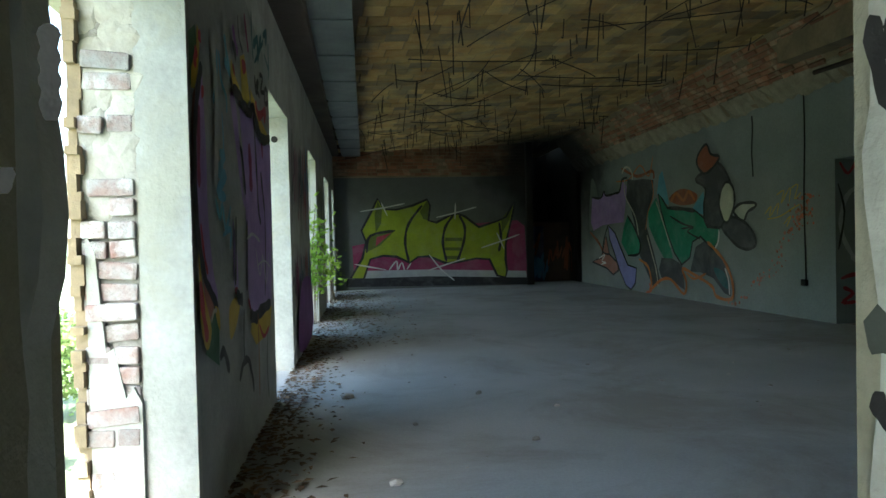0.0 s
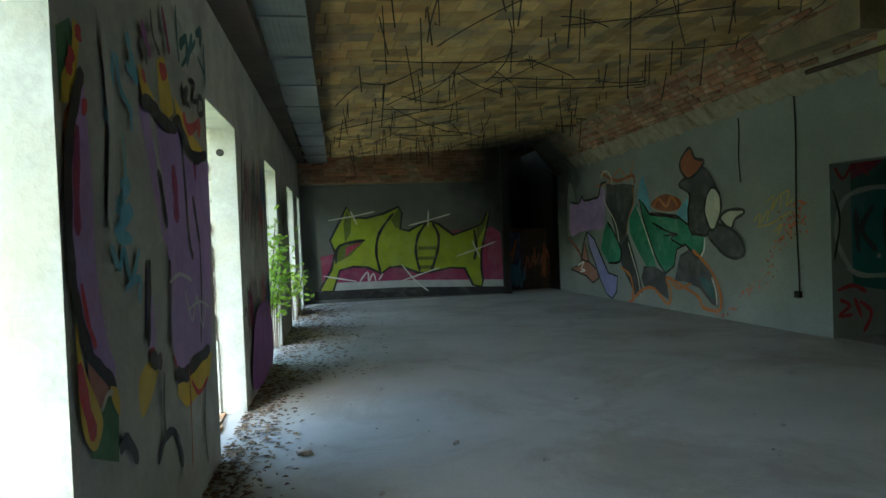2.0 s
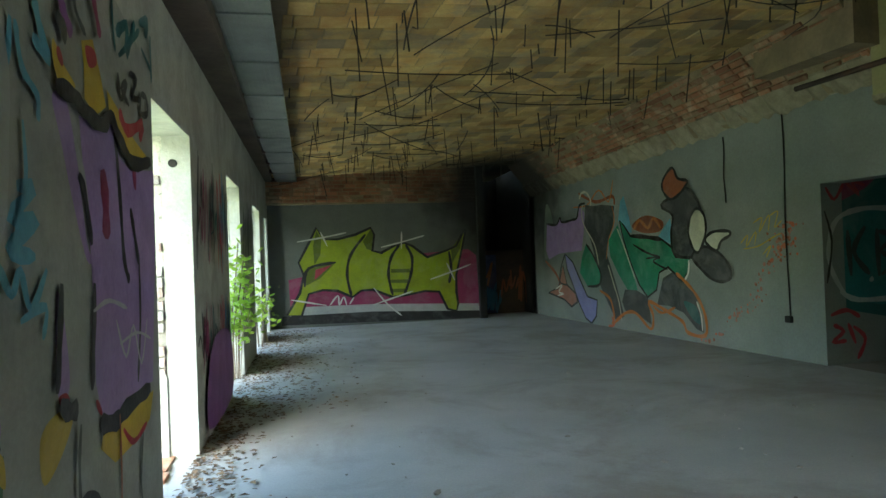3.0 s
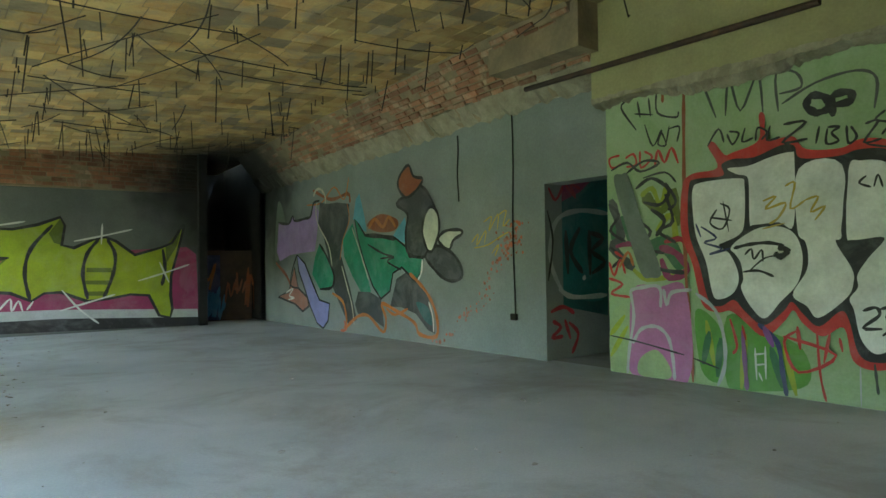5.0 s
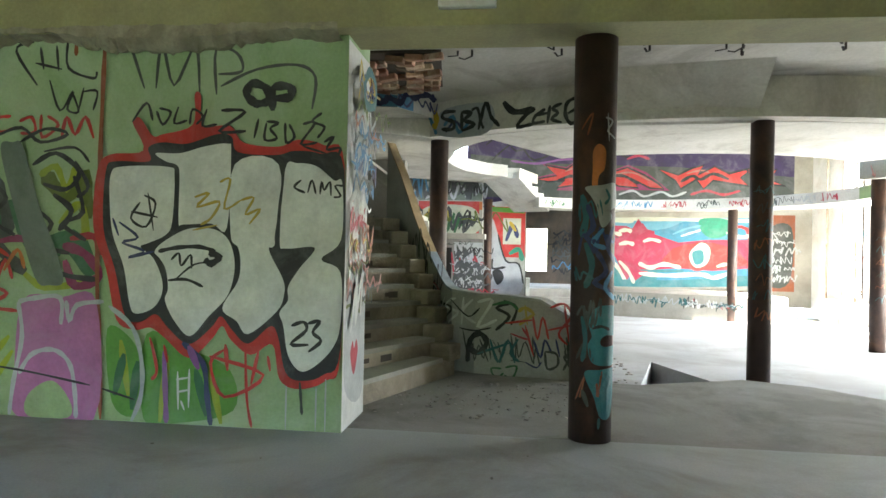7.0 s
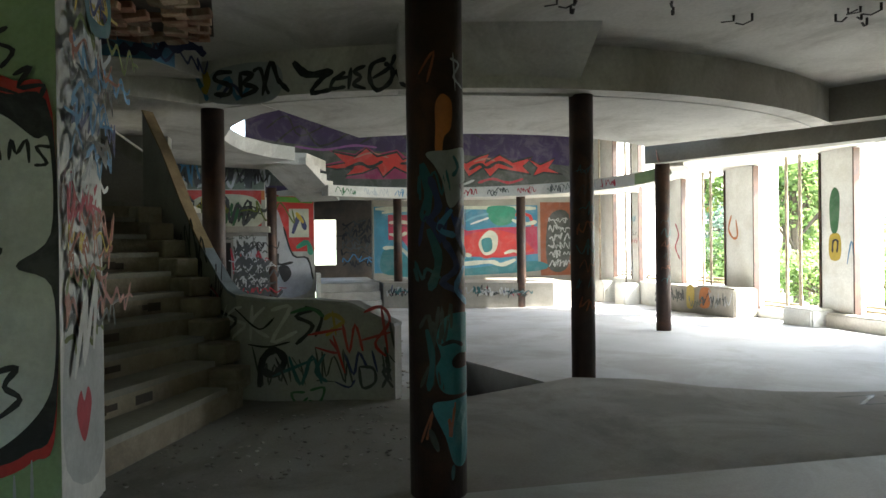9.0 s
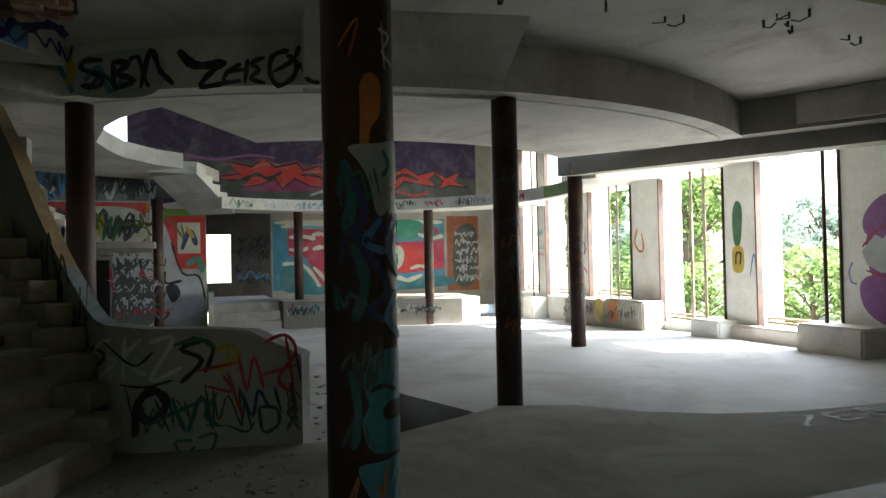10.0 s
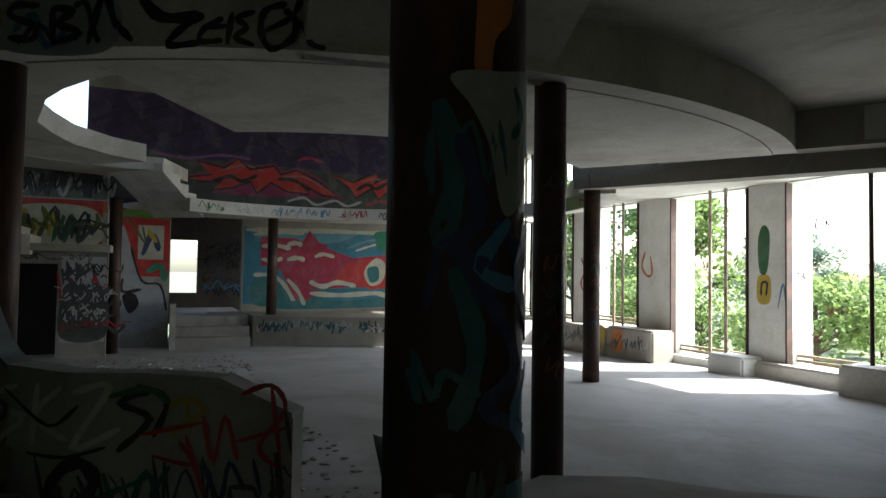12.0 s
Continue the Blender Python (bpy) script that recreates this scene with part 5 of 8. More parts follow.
    ('s', 'red', 0.02, [(2.24, 0.53), (2.26, 0.42)]),
    ('s', 'white', 0.016, [(1.56, 0.39), (1.57, 0.11)]),
    ('s', 'white', 0.016, [(1.65, 0.41), (1.65, 0.13)]),
    ('s', 'white', 0.014, [(1.55, 0.33), (1.65, 0.35)]),
    ('s', 'white', 0.014, [(1.56, 0.24), (1.65, 0.26)]),
    ('s', 'white', 0.014, [(1.59, 0.18), (1.62, 0.11)]),
    ('s', 'black', 0.016, [(0.02, 0.38), (0.38, 0.34), (0.88, 0.26)]),
    ('s', 'black', 0.016, [(0.97, 0.24), (1.23, 0.17)]),
    ('s', 'darkgrey', 0.02, [(2.48, 0.35), (2.49, 0.23), (2.5, 0.12)]),
    ('s', 'palegrey', 0.012, [(2.6, 0.32), (2.6, 0.01)]),
    ('s', 'palegrey', 0.012, [(2.38, 0.32), (2.38, 0.01)]),
    ('s', 'palegrey', 0.012, [(2.67, 0.38), (2.67, 0.01)]),
]
ART_G = [
    ('p', 'tealdark', 0, [(-0.29, 2.1), (0.92, 2.3), (0.84, 0.47), (-0.25, 0.67)]),
    ('b', 'tealblue', 0, [(-0.11, 1.53), (0.05, 1.72), (0.42, 1.79), (0.89, 1.76), (0.83, 0.74), (0.18, 0.73), (-0.07, 0.93)]),
    ('p', 'wine', 0, [(-0.28, 2.09), (0.65, 2.24), (0.34, 2.02), (-0.11, 1.84)]),
    ('s', 'palegrey', 0.06, [(0.01, 0.77), (-0.17, 1.05), (-0.22, 1.35), (-0.08, 1.67), (0.33, 1.79), (0.89, 1.77)]),
    ('s', 'palegrey', 0.06, [(-0.08, 0.84), (0.18, 0.73), (0.83, 0.73)]),
    ('s', 'slate', 0.07, [(0.06, 1.54), (0.09, 1.01)]),
    ('s', 'slate', 0.07, [(0.32, 1.58), (0.14, 1.29), (0.36, 1.02)]),
    ('s', 'slate', 0.07, [(0.49, 1.55), (0.5, 0.99)]),
    ('s', 'slate', 0.06, [(0.49, 1.52), (0.76, 1.45), (0.54, 1.29), (0.79, 1.15), (0.53, 1.01)]),
    ('s', 'palegrey', 0.06, [(0.36, 0.98), (0.4, 0.94)]),
    ('s', 'crimson', 0.04, [(-0.23, 2.04), (-0.11, 1.9), (0.03, 2.08)]),
    ('s', 'crimson', 0.04, [(0.07, 2.09), (0.25, 1.95), (0.16, 2.1), (0.34, 2.06)]),
    ('s', 'crimson', 0.05, [(-0.23, 0.57), (-0, 0.62), (0.19, 0.53)]),
    ('s', 'crimson', 0.05, [(-0.2, 0.46), (-0.06, 0.38), (-0.21, 0.27), (-0.02, 0.27)]),
    ('s', 'crimson', 0.05, [(0.01, 0.47), (0.11, 0.23)]),
    ('s', 'crimson', 0.05, [(0.08, 0.43), (0.25, 0.28), (0.13, 0.05)]),
    ('s', 'black', 0.03, [(-0.26, 1.77), (-0.17, 1.41), (-0.26, 0.94)]),
]
ART_C = [
    ('s', 'tealdark', 0.05, [(-0.1, 1.716), (-0.063, 1.578), (-0.094, 1.422)]),
    ('b', 'orange', 0, [(-0.025, 2.014), (0.012, 2.065), (0.062, 2.024), (0.056, 1.899), (0.016, 1.843), (0.003, 1.753), (-0.028, 1.773), (-0.026, 1.889)]),
    ('s', 'rust', 0.012, [(-0.111, 2.169), (-0.03, 2.279), (-0.066, 2.125)]),
    ('b', 'wallgrey', 0, [(-0.075, 1.766), (0.033, 1.781), (0.168, 1.798), (0.215, 1.66), (0.112, 1.613), (0.126, 1.563), (0.065, 1.494), (0.031, 1.509), (0.005, 1.625), (-0.034, 1.703)]),
    ('s', 'tealdark', 0.02, [(0.068, 1.755), (0.098, 1.699), (0.061, 1.65)]),
    ('s', 'navy', 0.035, [(-0.057, 1.648), (-0.015, 1.5), (-0.06, 1.422), (0.01, 1.384)]),
    ('s', 'blue', 0.03, [(0.056, 1.482), (-0.013, 1.384), (0.077, 1.347)]),
    ('s', 'navy', 0.04, [(0.151, 1.506), (0.092, 1.347), (0.215, 1.23)]),
    ('s', 'navy', 0.035, [(0.007, 1.326), (0.081, 1.191), (-0, 1.112), (0.117, 1.054)]),
    ('s', 'blue', 0.03, [(0.139, 1.191), (0.074, 1.074), (0.181, 0.993)]),
    ('s', 'tealdark', 0.04, [(-0.067, 1.383), (-0.018, 1.228), (-0.061, 1.071)]),
    ('s', 'wine', 0.02, [(0.215, 1.509), (0.215, 1.35)]),
    ('s', 'palegrey', 0.014, [(0.057, 2.249), (0.118, 2.229), (0.077, 2.157), (0.151, 2.112)]),
    ('s', 'palegrey', 0.01, [(0.074, 2.282), (0.088, 2.088)]),
    ('b', 'tealblue', 0, [(-0.033, 0.831), (0.003, 0.926), (0.077, 0.954), (0.215, 0.928), (0.215, 0.754), (0.092, 0.747), (0.047, 0.709), (0.074, 0.67), (0.215, 0.666), (0.215, 0.555), (0.068, 0.538), (-0.013, 0.568), (-0.037, 0.675), (-0.012, 0.739)]),
    ('b', 'tealblue', 0, [(-0.057, 0.487), (0.043, 0.511), (0.215, 0.508), (0.215, 0.356), (0.147, 0.187), (0.058, 0.182), (0.007, 0.329)]),
    ('s', 'black', 0.02, [(-0.009, 0.793), (0.053, 0.81), (0.125, 0.784)]),
    ('s', 'tealdark', 0.03, [(-0.082, 0.875), (-0.054, 0.721), (-0.075, 0.563)]),
    ('s', 'darkgrey', 0.03, [(-0.071, 0.369), (-0.029, 0.257)]),
    ('s', 'tealdark', 0.02, [(0.05, 0.182), (0.043, 0.105)]),
]
ART_Q = [
    ('s', 'black', 0.035, [(3.2, 1.284), (3.557, 1.105), (3.081, 1.04)]),
    ('s', 'black', 0.035, [(2.862, 1.062), (2.351, 0.922), (2.749, 0.814), (2.121, 0.782)]),
    ('s', 'darkgrey', 0.03, [(3.195, 1.23), (2.715, 1.125), (2.947, 0.968)]),
    ('s', 'crimson', 0.025, [(2.133, 0.932), (1.865, 0.812), (2.059, 0.663)]),
    ('s', 'black', 0.035, [(1.751, 0.951), (1.91, 0.742), (1.379, 0.687), (1.601, 0.571)]),
    ('s', 'white', 0.02, [(2.357, 0.992), (1.997, 0.871)]),
    ('s', 'white', 0.03, [(1.321, 0.797), (1.611, 0.699), (1.287, 0.65), (1.479, 0.507)]),
    ('s', 'white', 0.03, [(1.216, 0.815), (1.238, 0.511)]),
    ('s', 'white', 0.03, [(1.093, 0.798), (1.226, 0.654), (1.061, 0.543)]),
    ('s', 'white', 0.032, [(1.044, 0.77), (0.881, 0.794), (1.037, 0.507), (0.827, 0.591)]),
    ('s', 'white', 0.02, [(1.619, 0.796), (1.8, 0.631)]),
    ('s', 'black', 0.016, [(1.382, 0.781), (1.151, 0.61), (1.016, 0.71)]),
    ('s', 'black', 0.016, [(1.26, 0.478), (1.073, 0.463), (0.887, 0.503)]),
    ('s', 'black', 0.06, [(1.153, 0.118), (1.115, 0.355), (1.01, 0.436), (0.934, 0.343), (1.018, 0.228), (1.127, 0.268)]),
    ('s', 'black', 0.035, [(0.678, 0.778), (0.83, 0.718), (0.693, 0.633), (0.837, 0.481)]),
    ('s', 'black', 0.03, [(0.758, 0.799), (0.616, 0.727), (0.673, 0.544)]),
    ('s', 'green', 0.03, [(0.88, 0.746), (0.709, 0.783), (0.598, 0.71)]),
    ('s', 'ochre', 0.035, [(0.597, 0.686), (0.526, 0.731), (0.435, 0.669), (0.512, 0.612), (0.583, 0.549)]),
    ('s', 'ochre', 0.02, [(0.527, 0.761), (0.498, 0.553)]),
    ('s', 'red', 0.022, [(0.735, 0.559), (0.434, 0.61)]),
    ('s', 'red', 0.022, [(0.522, 0.552), (0.426, 0.23)]),
    ('s', 'red', 0.025, [(0.44, 0.645), (0.388, 0.41), (0.333, 0.639), (0.268, 0.418)]),
    ('s', 'red', 0.025, [(0.257, 0.744), (0.109, 0.792), (0.036, 0.667), (0.162, 0.484), (0.071, 0.374)]),
    ('s', 'red', 0.022, [(0.109, 0.804), (0.054, 0.404)]),
    ('s', 'red', 0.02, [(0.294, 0.505), (0.011, 0.582)]),
    ('s', 'tealdark', 0.03, [(0.897, 0.381), (0.806, 0.145), (0.73, 0.319)]),
    ('s', 'tealdark', 0.025, [(1.037, 0.215), (0.67, 0.358)]),
    ('s', 'tealdark', 0.028, [(0.787, 0.134), (0.7, 0.38), (0.623, 0.145)]),
    ('s', 'tealdark', 0.028, [(0.592, 0.399), (0.673, 0.244), (0.575, 0.16)]),
    ('s', 'navy', 0.025, [(0.429, 0.396), (0.348, 0.223), (0.304, 0.404), (0.229, 0.268)]),
    ('s', 'navy', 0.02, [(0.19, 0.424), (0.145, 0.239)]),
    ('s', 'green', 0.022, [(0.767, 0.075), (0.878, 0.068), (0.827, -0.026), (0.742, 0.029)]),
    ('s', 'green', 0.022, [(0.725, 0.09), (0.604, 0.111), (0.644, -0.012), (0.735, 0.005)]),
    ('s', 'darkgrey', 0.025, [(0.301, 0.286), (0.274, 0.111), (0.167, 0.156), (0.181, 0.272), (0.301, 0.286)]),
    ('s', 'darkgrey', 0.025, [(0.107, 0.108), (0.04, 0.26), (0.098, 0.243), (0.013, 0.11)]),
    ('s', 'black', 0.018, [(1.009, 0.375), (0.911, 0.138)]),
    ('s', 'crimson', 0.02, [(0.672, 0.454), (0.489, 0.405), (0.552, 0.521)]),
    ('s', 'navy', 0.016, [(0.514, 0.164), (0.394, 0.113), (0.335, 0.177)]),
    ('s', 'darkgrey', 0.02, [(0.036, 0.667), (-0.003, 0.437)]),
]
ART_B = [
    ('b', 'silver', 0, [(1.88, 3.19), (2.6, 3.22), (2.73, 2.98), (2.53, 2.81), (1.83, 2.88)]),
    ('s', 'blue', 0.05, [(1.93, 2.99), (2.08, 3.1), (2.19, 2.88), (2.36, 3.01)]),
    ('s', 'navy', 0.04, [(1.97, 2.9), (2.12, 3.03), (2.26, 2.9)]),
    ('s', 'blue', 0.05, [(1.62, 3.21), (1.74, 3.01), (1.8, 2.89)]),
    ('s', 'yellow', 0.09, [(1.76, 3.22), (1.8, 3.06), (1.74, 2.98)]),
    ('s', 'black', 0.05, [(2.13, 3.16), (1.94, 3.17), (1.91, 3.1), (2.1, 3.02), (2.08, 2.93), (1.89, 2.95)]),
    ('s', 'black', 0.05, [(2.23, 3.15), (2.24, 2.89)]),
    ('s', 'black', 0.05, [(2.23, 3.14), (2.39, 3.11), (2.27, 3.03), (2.44, 2.96), (2.24, 2.89)]),
    ('s', 'black', 0.05, [(2.5, 2.88), (2.6, 3.22), (2.68, 3.04), (2.73, 2.98), (2.81, 2.9)]),
    ('s', 'black', 0.04, [(2.39, 3.14), (2.48, 3.16), (2.53, 2.99), (2.58, 2.89)]),
    ('s', 'black', 0.08, [(2.86, 3.2), (3.01, 3.06), (3.29, 3.07)]),
    ('s', 'black', 0.05, [(3.29, 3.08), (3.14, 2.98), (3.06, 2.87), (3.27, 2.89)]),
    ('s', 'black', 0.04, [(3.42, 3.06), (3.3, 2.99), (3.27, 2.9), (3.42, 2.91)]),
    ('s', 'black', 0.035, [(3.29, 2.99), (3.48, 3.01)]),
    ('s', 'black', 0.04, [(3.48, 3.1), (3.45, 2.88)]),
    ('s', 'black', 0.04, [(3.63, 3.11), (3.51, 3.06), (3.58, 3.0), (3.5, 2.93), (3.63, 2.88)]),
    ('s', 'black', 0.045, [(3.84, 3.17), (3.7, 3.12), (3.67, 2.98), (3.74, 2.86), (3.87, 2.93), (3.9, 3.06), (3.82, 3.13)]),
    ('s', 'black', 0.04, [(3.7, 2.98), (3.87, 3.08), (3.93, 3.21)]),
    ('s', 'black', 0.04, [(3.87, 2.92), (3.94, 3.04), (4.0, 2.91), (4.1, 2.88)]),
]
ART_HR = [
    ('p', 'wine', 0, [(-1.77, 3.77), (-0.87, 4.0), (-1.38, 4.29), (-0.55, 4.18), (-0.21, 4.43), (0.12, 4.19), (0.75, 4.34), (1.02, 4.12), (1.41, 4.27), (2.0, 4.02), (2.72, 3.44), (2.1, 3.45), (1.57, 3.45), (0.32, 3.4), (-0.86, 3.42), (-0.6, 3.7)]),
    ('p', 'red', 0, [(-1.6, 3.77), (-0.87, 3.9), (-1.25, 4.24), (-0.55, 4.11), (-0.21, 4.37), (0.12, 4.11), (0.75, 4.26), (0.93, 4.03), (1.38, 4.18), (1.91, 3.94), (2.36, 3.67), (2.54, 3.49), (2.1, 3.52), (1.56, 3.79), (1.74, 3.52), (1.12, 3.57), (0.67, 3.79), (0.31, 3.47), (0.13, 3.78), (-0.32, 3.59), (-0.87, 3.5), (-0.6, 3.74), (-1.14, 3.7)]),
    ('p', 'red', 0, [(2.35, 4.13), (2.97, 3.95), (3.4, 4.17), (3.75, 4.26), (3.58, 3.95), (4.09, 4.23), (4.53, 4.0), (5.21, 4.18), (4.88, 3.87), (5.14, 3.61), (4.53, 3.69), (4.05, 3.78), (3.76, 3.5), (3.53, 3.81), (3.06, 3.5), (2.88, 3.77)]),
    ('p', 'red', 0, [(5.01, 4.14), (5.47, 3.93), (5.98, 4.15), (5.76, 3.83), (6.24, 3.62), (5.59, 3.68), (5.22, 3.55), (5.35, 3.82)]),
    ('s', 'black', 0.1, [(-0.87, 3.7), (-0.42, 3.89), (-0.09, 3.78), (0.3, 3.97)]),
    ('s', 'black', 0.1, [(0.85, 3.9), (1.29, 3.9), (1.74, 3.65)]),
    ('s', 'black', 0.1, [(3.06, 3.73), (3.41, 3.92), (3.67, 3.81), (4.05, 3.99), (4.53, 3.82)]),
    ('s', 'salmon', 0.05, [(-0.6, 4.04), (-0.06, 4.22), (0.48, 4.08)]),
    ('s', 'salmon', 0.05, [(1.02, 3.97), (1.56, 4.01), (2.09, 3.76)]),
    ('s', 'salmon', 0.05, [(3.23, 3.99), (3.66, 4.1), (3.93, 4.03)]),
    ('s', 'violet', 0.07, [(-2.36, 4.38), (-1.52, 4.29), (-0.61, 4.44), (0.12, 4.39)]),
    ('s', 'magenta2', 0.08, [(1.37, 4.45), (1.72, 4.56), (2.08, 4.45)]),
    ('s', 'palegrey', 0.07, [(1.13, 3.3), (1.57, 3.43), (1.93, 3.25), (2.45, 3.4), (2.81, 3.26), (3.24, 3.41)]),
    ('s', 'crimson', 0.08, [(3.36, 3.32), (3.85, 3.45), (4.37, 3.33), (4.88, 3.46)]),
]
ART_HL = [
    ('b', 'tealblue', 0, [(0.27, 1.15), (0.68, 1.23), (1.15, 0.83), (1.44, 0.45), (0.28, 0.47)]),
    ('b', 'tealblue', 0, [(1.71, 0.98), (2.3, 1.03), (2.3, 0.47), (1.59, 0.48)]),
    ('s', 'cream', 0.1, [(0.25, 2.36), (0.9, 2.44), (1.61, 2.43)]),
    ('p', 'magenta2', 0, [(0.44, 2.3), (1.38, 2.29), (1.57, 2.2), (1.76, 2.53), (1.99, 2.2), (2.27, 2.13), (2.28, 1.22), (1.71, 1.14), (1.47, 0.58), (1.39, 0.5), (1.23, 0.9), (1.04, 1.31), (0.88, 1.51), (0.45, 1.51)]),
    ('s', 'cream', 0.11, [(0.27, 1.26), (0.76, 1.26), (1.1, 0.99), (1.39, 0.5)]),
    ('s', 'cream', 0.12, [(0.47, 2.05), (0.9, 2.07), (1.25, 2.0)]),
    ('s', 'cream', 0.1, [(0.47, 1.7), (0.78, 1.64), (1.03, 1.74)]),
    ('s', 'cream', 0.1, [(1.61, 1.74), (1.86, 1.91), (2.27, 1.85)]),
    ('s', 'cream', 0.12, [(1.68, 1.09), (1.95, 1.26), (2.28, 1.12)]),
    ('s', 'slate', 0.03, [(0.47, 1.94), (0.9, 1.96), (1.28, 1.87)]),
    ('s', 'slate', 0.03, [(1.61, 1.65), (1.86, 1.81), (2.27, 1.75)]),
]
ART_HM = [
    ('b', 'teal', 0, [(3.69, 2.55), (4.56, 2.52), (4.49, 2.07), (4.05, 1.94), (3.73, 2.15)]),
    ('b', 'tealblue', 0, [(1.18, 0.55), (3.03, 0.58), (5.27, 0.78), (5.36, 0.46), (1.18, 0.33)]),
    ('p', 'magenta2', 0, [(1.15, 1.92), (1.59, 2.08), (1.89, 2.39), (2.12, 2.09), (3.01, 1.78), (3.88, 1.88), (5.34, 1.91), (5.35, 1.02), (4.07, 0.9), (3.02, 0.96), (2.15, 0.89), (1.62, 0.47), (1.16, 1.38)]),
    ('p', 'red', 0, [(2.84, 1.59), (3.27, 1.74), (4.05, 1.8), (4.74, 1.63), (5.26, 1.1), (4.07, 0.93), (3.11, 0.98), (2.49, 1.19)]),
    ('b', 'red', 0, [(3.22, 1.42), (3.45, 1.75), (3.91, 1.79), (4.09, 1.44), (3.89, 0.98), (3.46, 0.92)]),
    ('b', 'cream', 0, [(3.4, 1.51), (3.71, 1.79), (3.99, 1.61), (3.92, 1.15), (3.58, 0.99), (3.37, 1.24)]),
    ('b', 'tealblue', 0, [(3.45, 1.48), (3.76, 1.54), (3.79, 1.18), (3.54, 1.1)]),
    ('s', 'cream', 0.12, [(1.15, 2.11), (1.38, 2.16), (1.56, 2.11)]),
    ('s', 'cream', 0.12, [(1.16, 1.69), (1.42, 1.75), (1.64, 1.69)]),
    ('s', 'cream', 0.11, [(1.17, 1.16), (1.47, 0.83), (1.66, 0.44)]),
    ('s', 'cream', 0.1, [(1.92, 1.79), (2.16, 1.87), (2.48, 1.8)]),
    ('s', 'cream', 0.13, [(1.79, 1.1), (2.15, 0.96), (2.58, 1.08), (3.11, 0.98)]),
    ('s', 'cream', 0.13, [(1.8, 0.77), (2.68, 0.72), (3.72, 0.78), (4.11, 0.68), (4.59, 0.84)]),
    ('s', 'cream', 0.1, [(4.2, 1.04), (4.49, 1.12), (4.75, 1.06)]),
    ('s', 'cream', 0.12, [(4.48, 2.13), (4.91, 1.99), (5.33, 2.07)]),
    ('s', 'sky', 0.06, [(2.83, 2.04), (3.26, 2.23), (3.7, 2.33)]),
    ('s', 'white', 0.06, [(3.09, 1.99), (3.44, 2.11), (3.7, 2.19)]),
    ('s', 'tealblue', 0.06, [(1.83, 0.88), (2.68, 0.86), (3.2, 0.88)]),
]


rnd = random.Random(5)
mural = thing("mural", "lime green lettering on magenta, outlined in black", "mural")
paint(mural, flat(MF), ART_F)
mural = thing("mural", "teal and orange lettering with rounded grey figure shapes", "mural")
mist = []
for k_ in range(150):
    way = [(7.8, 1.5), (7.62, 1.22), (7.3, 0.95), (7.24, 0.66), (6.82, 0.47), (6.38, 0.1), (6.12, 0.03)]
    t_ = rnd.random() * 5.99 if k_ > 55 else 0
    a_, b_ = way[int(t_)], way[int(t_) + 1]
    f_, w_ = t_ - int(t_), 0.11 if k_ < 56 else 0.05
    cx_, cy_ = a_[0] + (b_[0] - a_[0]) * f_ + rnd.gauss(0, w_), max(a_[1] + (b_[1] - a_[1]) * f_ + rnd.gauss(0, w_), 0.05)
    r_ = rnd.uniform(0.008, 0.035)
    mist.append(("p", rnd.choice(("redorange", "rust", "salmon")), 0, [(cx_ + r_ * rnd.uniform(0.6, 1.2) * math.cos(q * 1.05), cy_ + r_ * rnd.uniform(0.6, 1.2) * math.sin(q * 1.05)) for q in range(6)]))
paint(mural, flat(MR), ART_RL + ART_RM + ART_R)
haze = thing("spray_mist", "speckled orange overspray on the grey wall", "graffiti")
paint(haze, flat(MR), mist, 0.0002)
mural = thing("mural", "lilac bubble lettering with yellow flames, faded", "mural")
art = [("p", "wallgrey", 0, [(3.52, 0.02), (5.79, 0.02), (5.79, 2.5), (3.52, 3.0)])]
for k_, c_ in ((7.15, "black"), (7.3, "wine"), (7.7, "tealdark"), (7.9, "darkgrey"), (8.3, "crimson"), (8.5, "blue"), (8.8, "black"), (10.8, "darkgrey"), (11.4, "black"), (12.0, "slategreen")):
    art += scribble(k_, k_ + 0.5, 0.5, 1.1, c_, 0.03, 3, rnd) + scribble(k_, k_ + 0.5, 1.4, 2.3, c_, 0.03, 3, rnd)
art += [("b", "violet", 0, [(7.4, 0.1), (9.0, 0.1), (8.9, 0.7), (8.0, 0.8), (7.5, 0.6)])]
paint(mural, flat(ML), art[:1] + ART_LA + ART_LB + ART_LC + art[1:])
MP = frame_at(6.155, 6.94, -90)
mural = thing("mural", "white block lettering with black and red outline on green", "mural")
paint(mural, flat(MP), ART_P)
ME = frame_at(6.155, 4.16, 0)
mural = thing("mural", "overlapping spray tags on a whitewashed pier end", "mural")
art = [("p", "white", 0, [(0.0, 0.0), (0.645, 0.0), (0.645, 2.8), (0.0, 2.8)]), ("b", "palegrey", 0, [(0.06, 0.3), (0.6, 0.2), (0.55, 1.2), (0.1, 1.0)])]
for k_ in range(26):
    v = 0.8 + 0.068 * k_
    art += scribble(0.05, 0.6, v, v + 0.17, rnd.choice(("crimson", "blue", "yellow", "darkgrey", "salmon", "rust", "navy", "palegrey", "white", "olive")), 0.026, 3, rnd)
art += [("b", "crimson", 0, [(0.2, 0.52), (0.26, 0.62), (0.31, 0.56), (0.37, 0.62), (0.42, 0.52), (0.31, 0.36)]), ("s", "white", 0.05, [(0.12, 0.7), (0.3, 1.1), (0.25, 0.75), (0.45, 1.15), (0.4, 0.8)])]
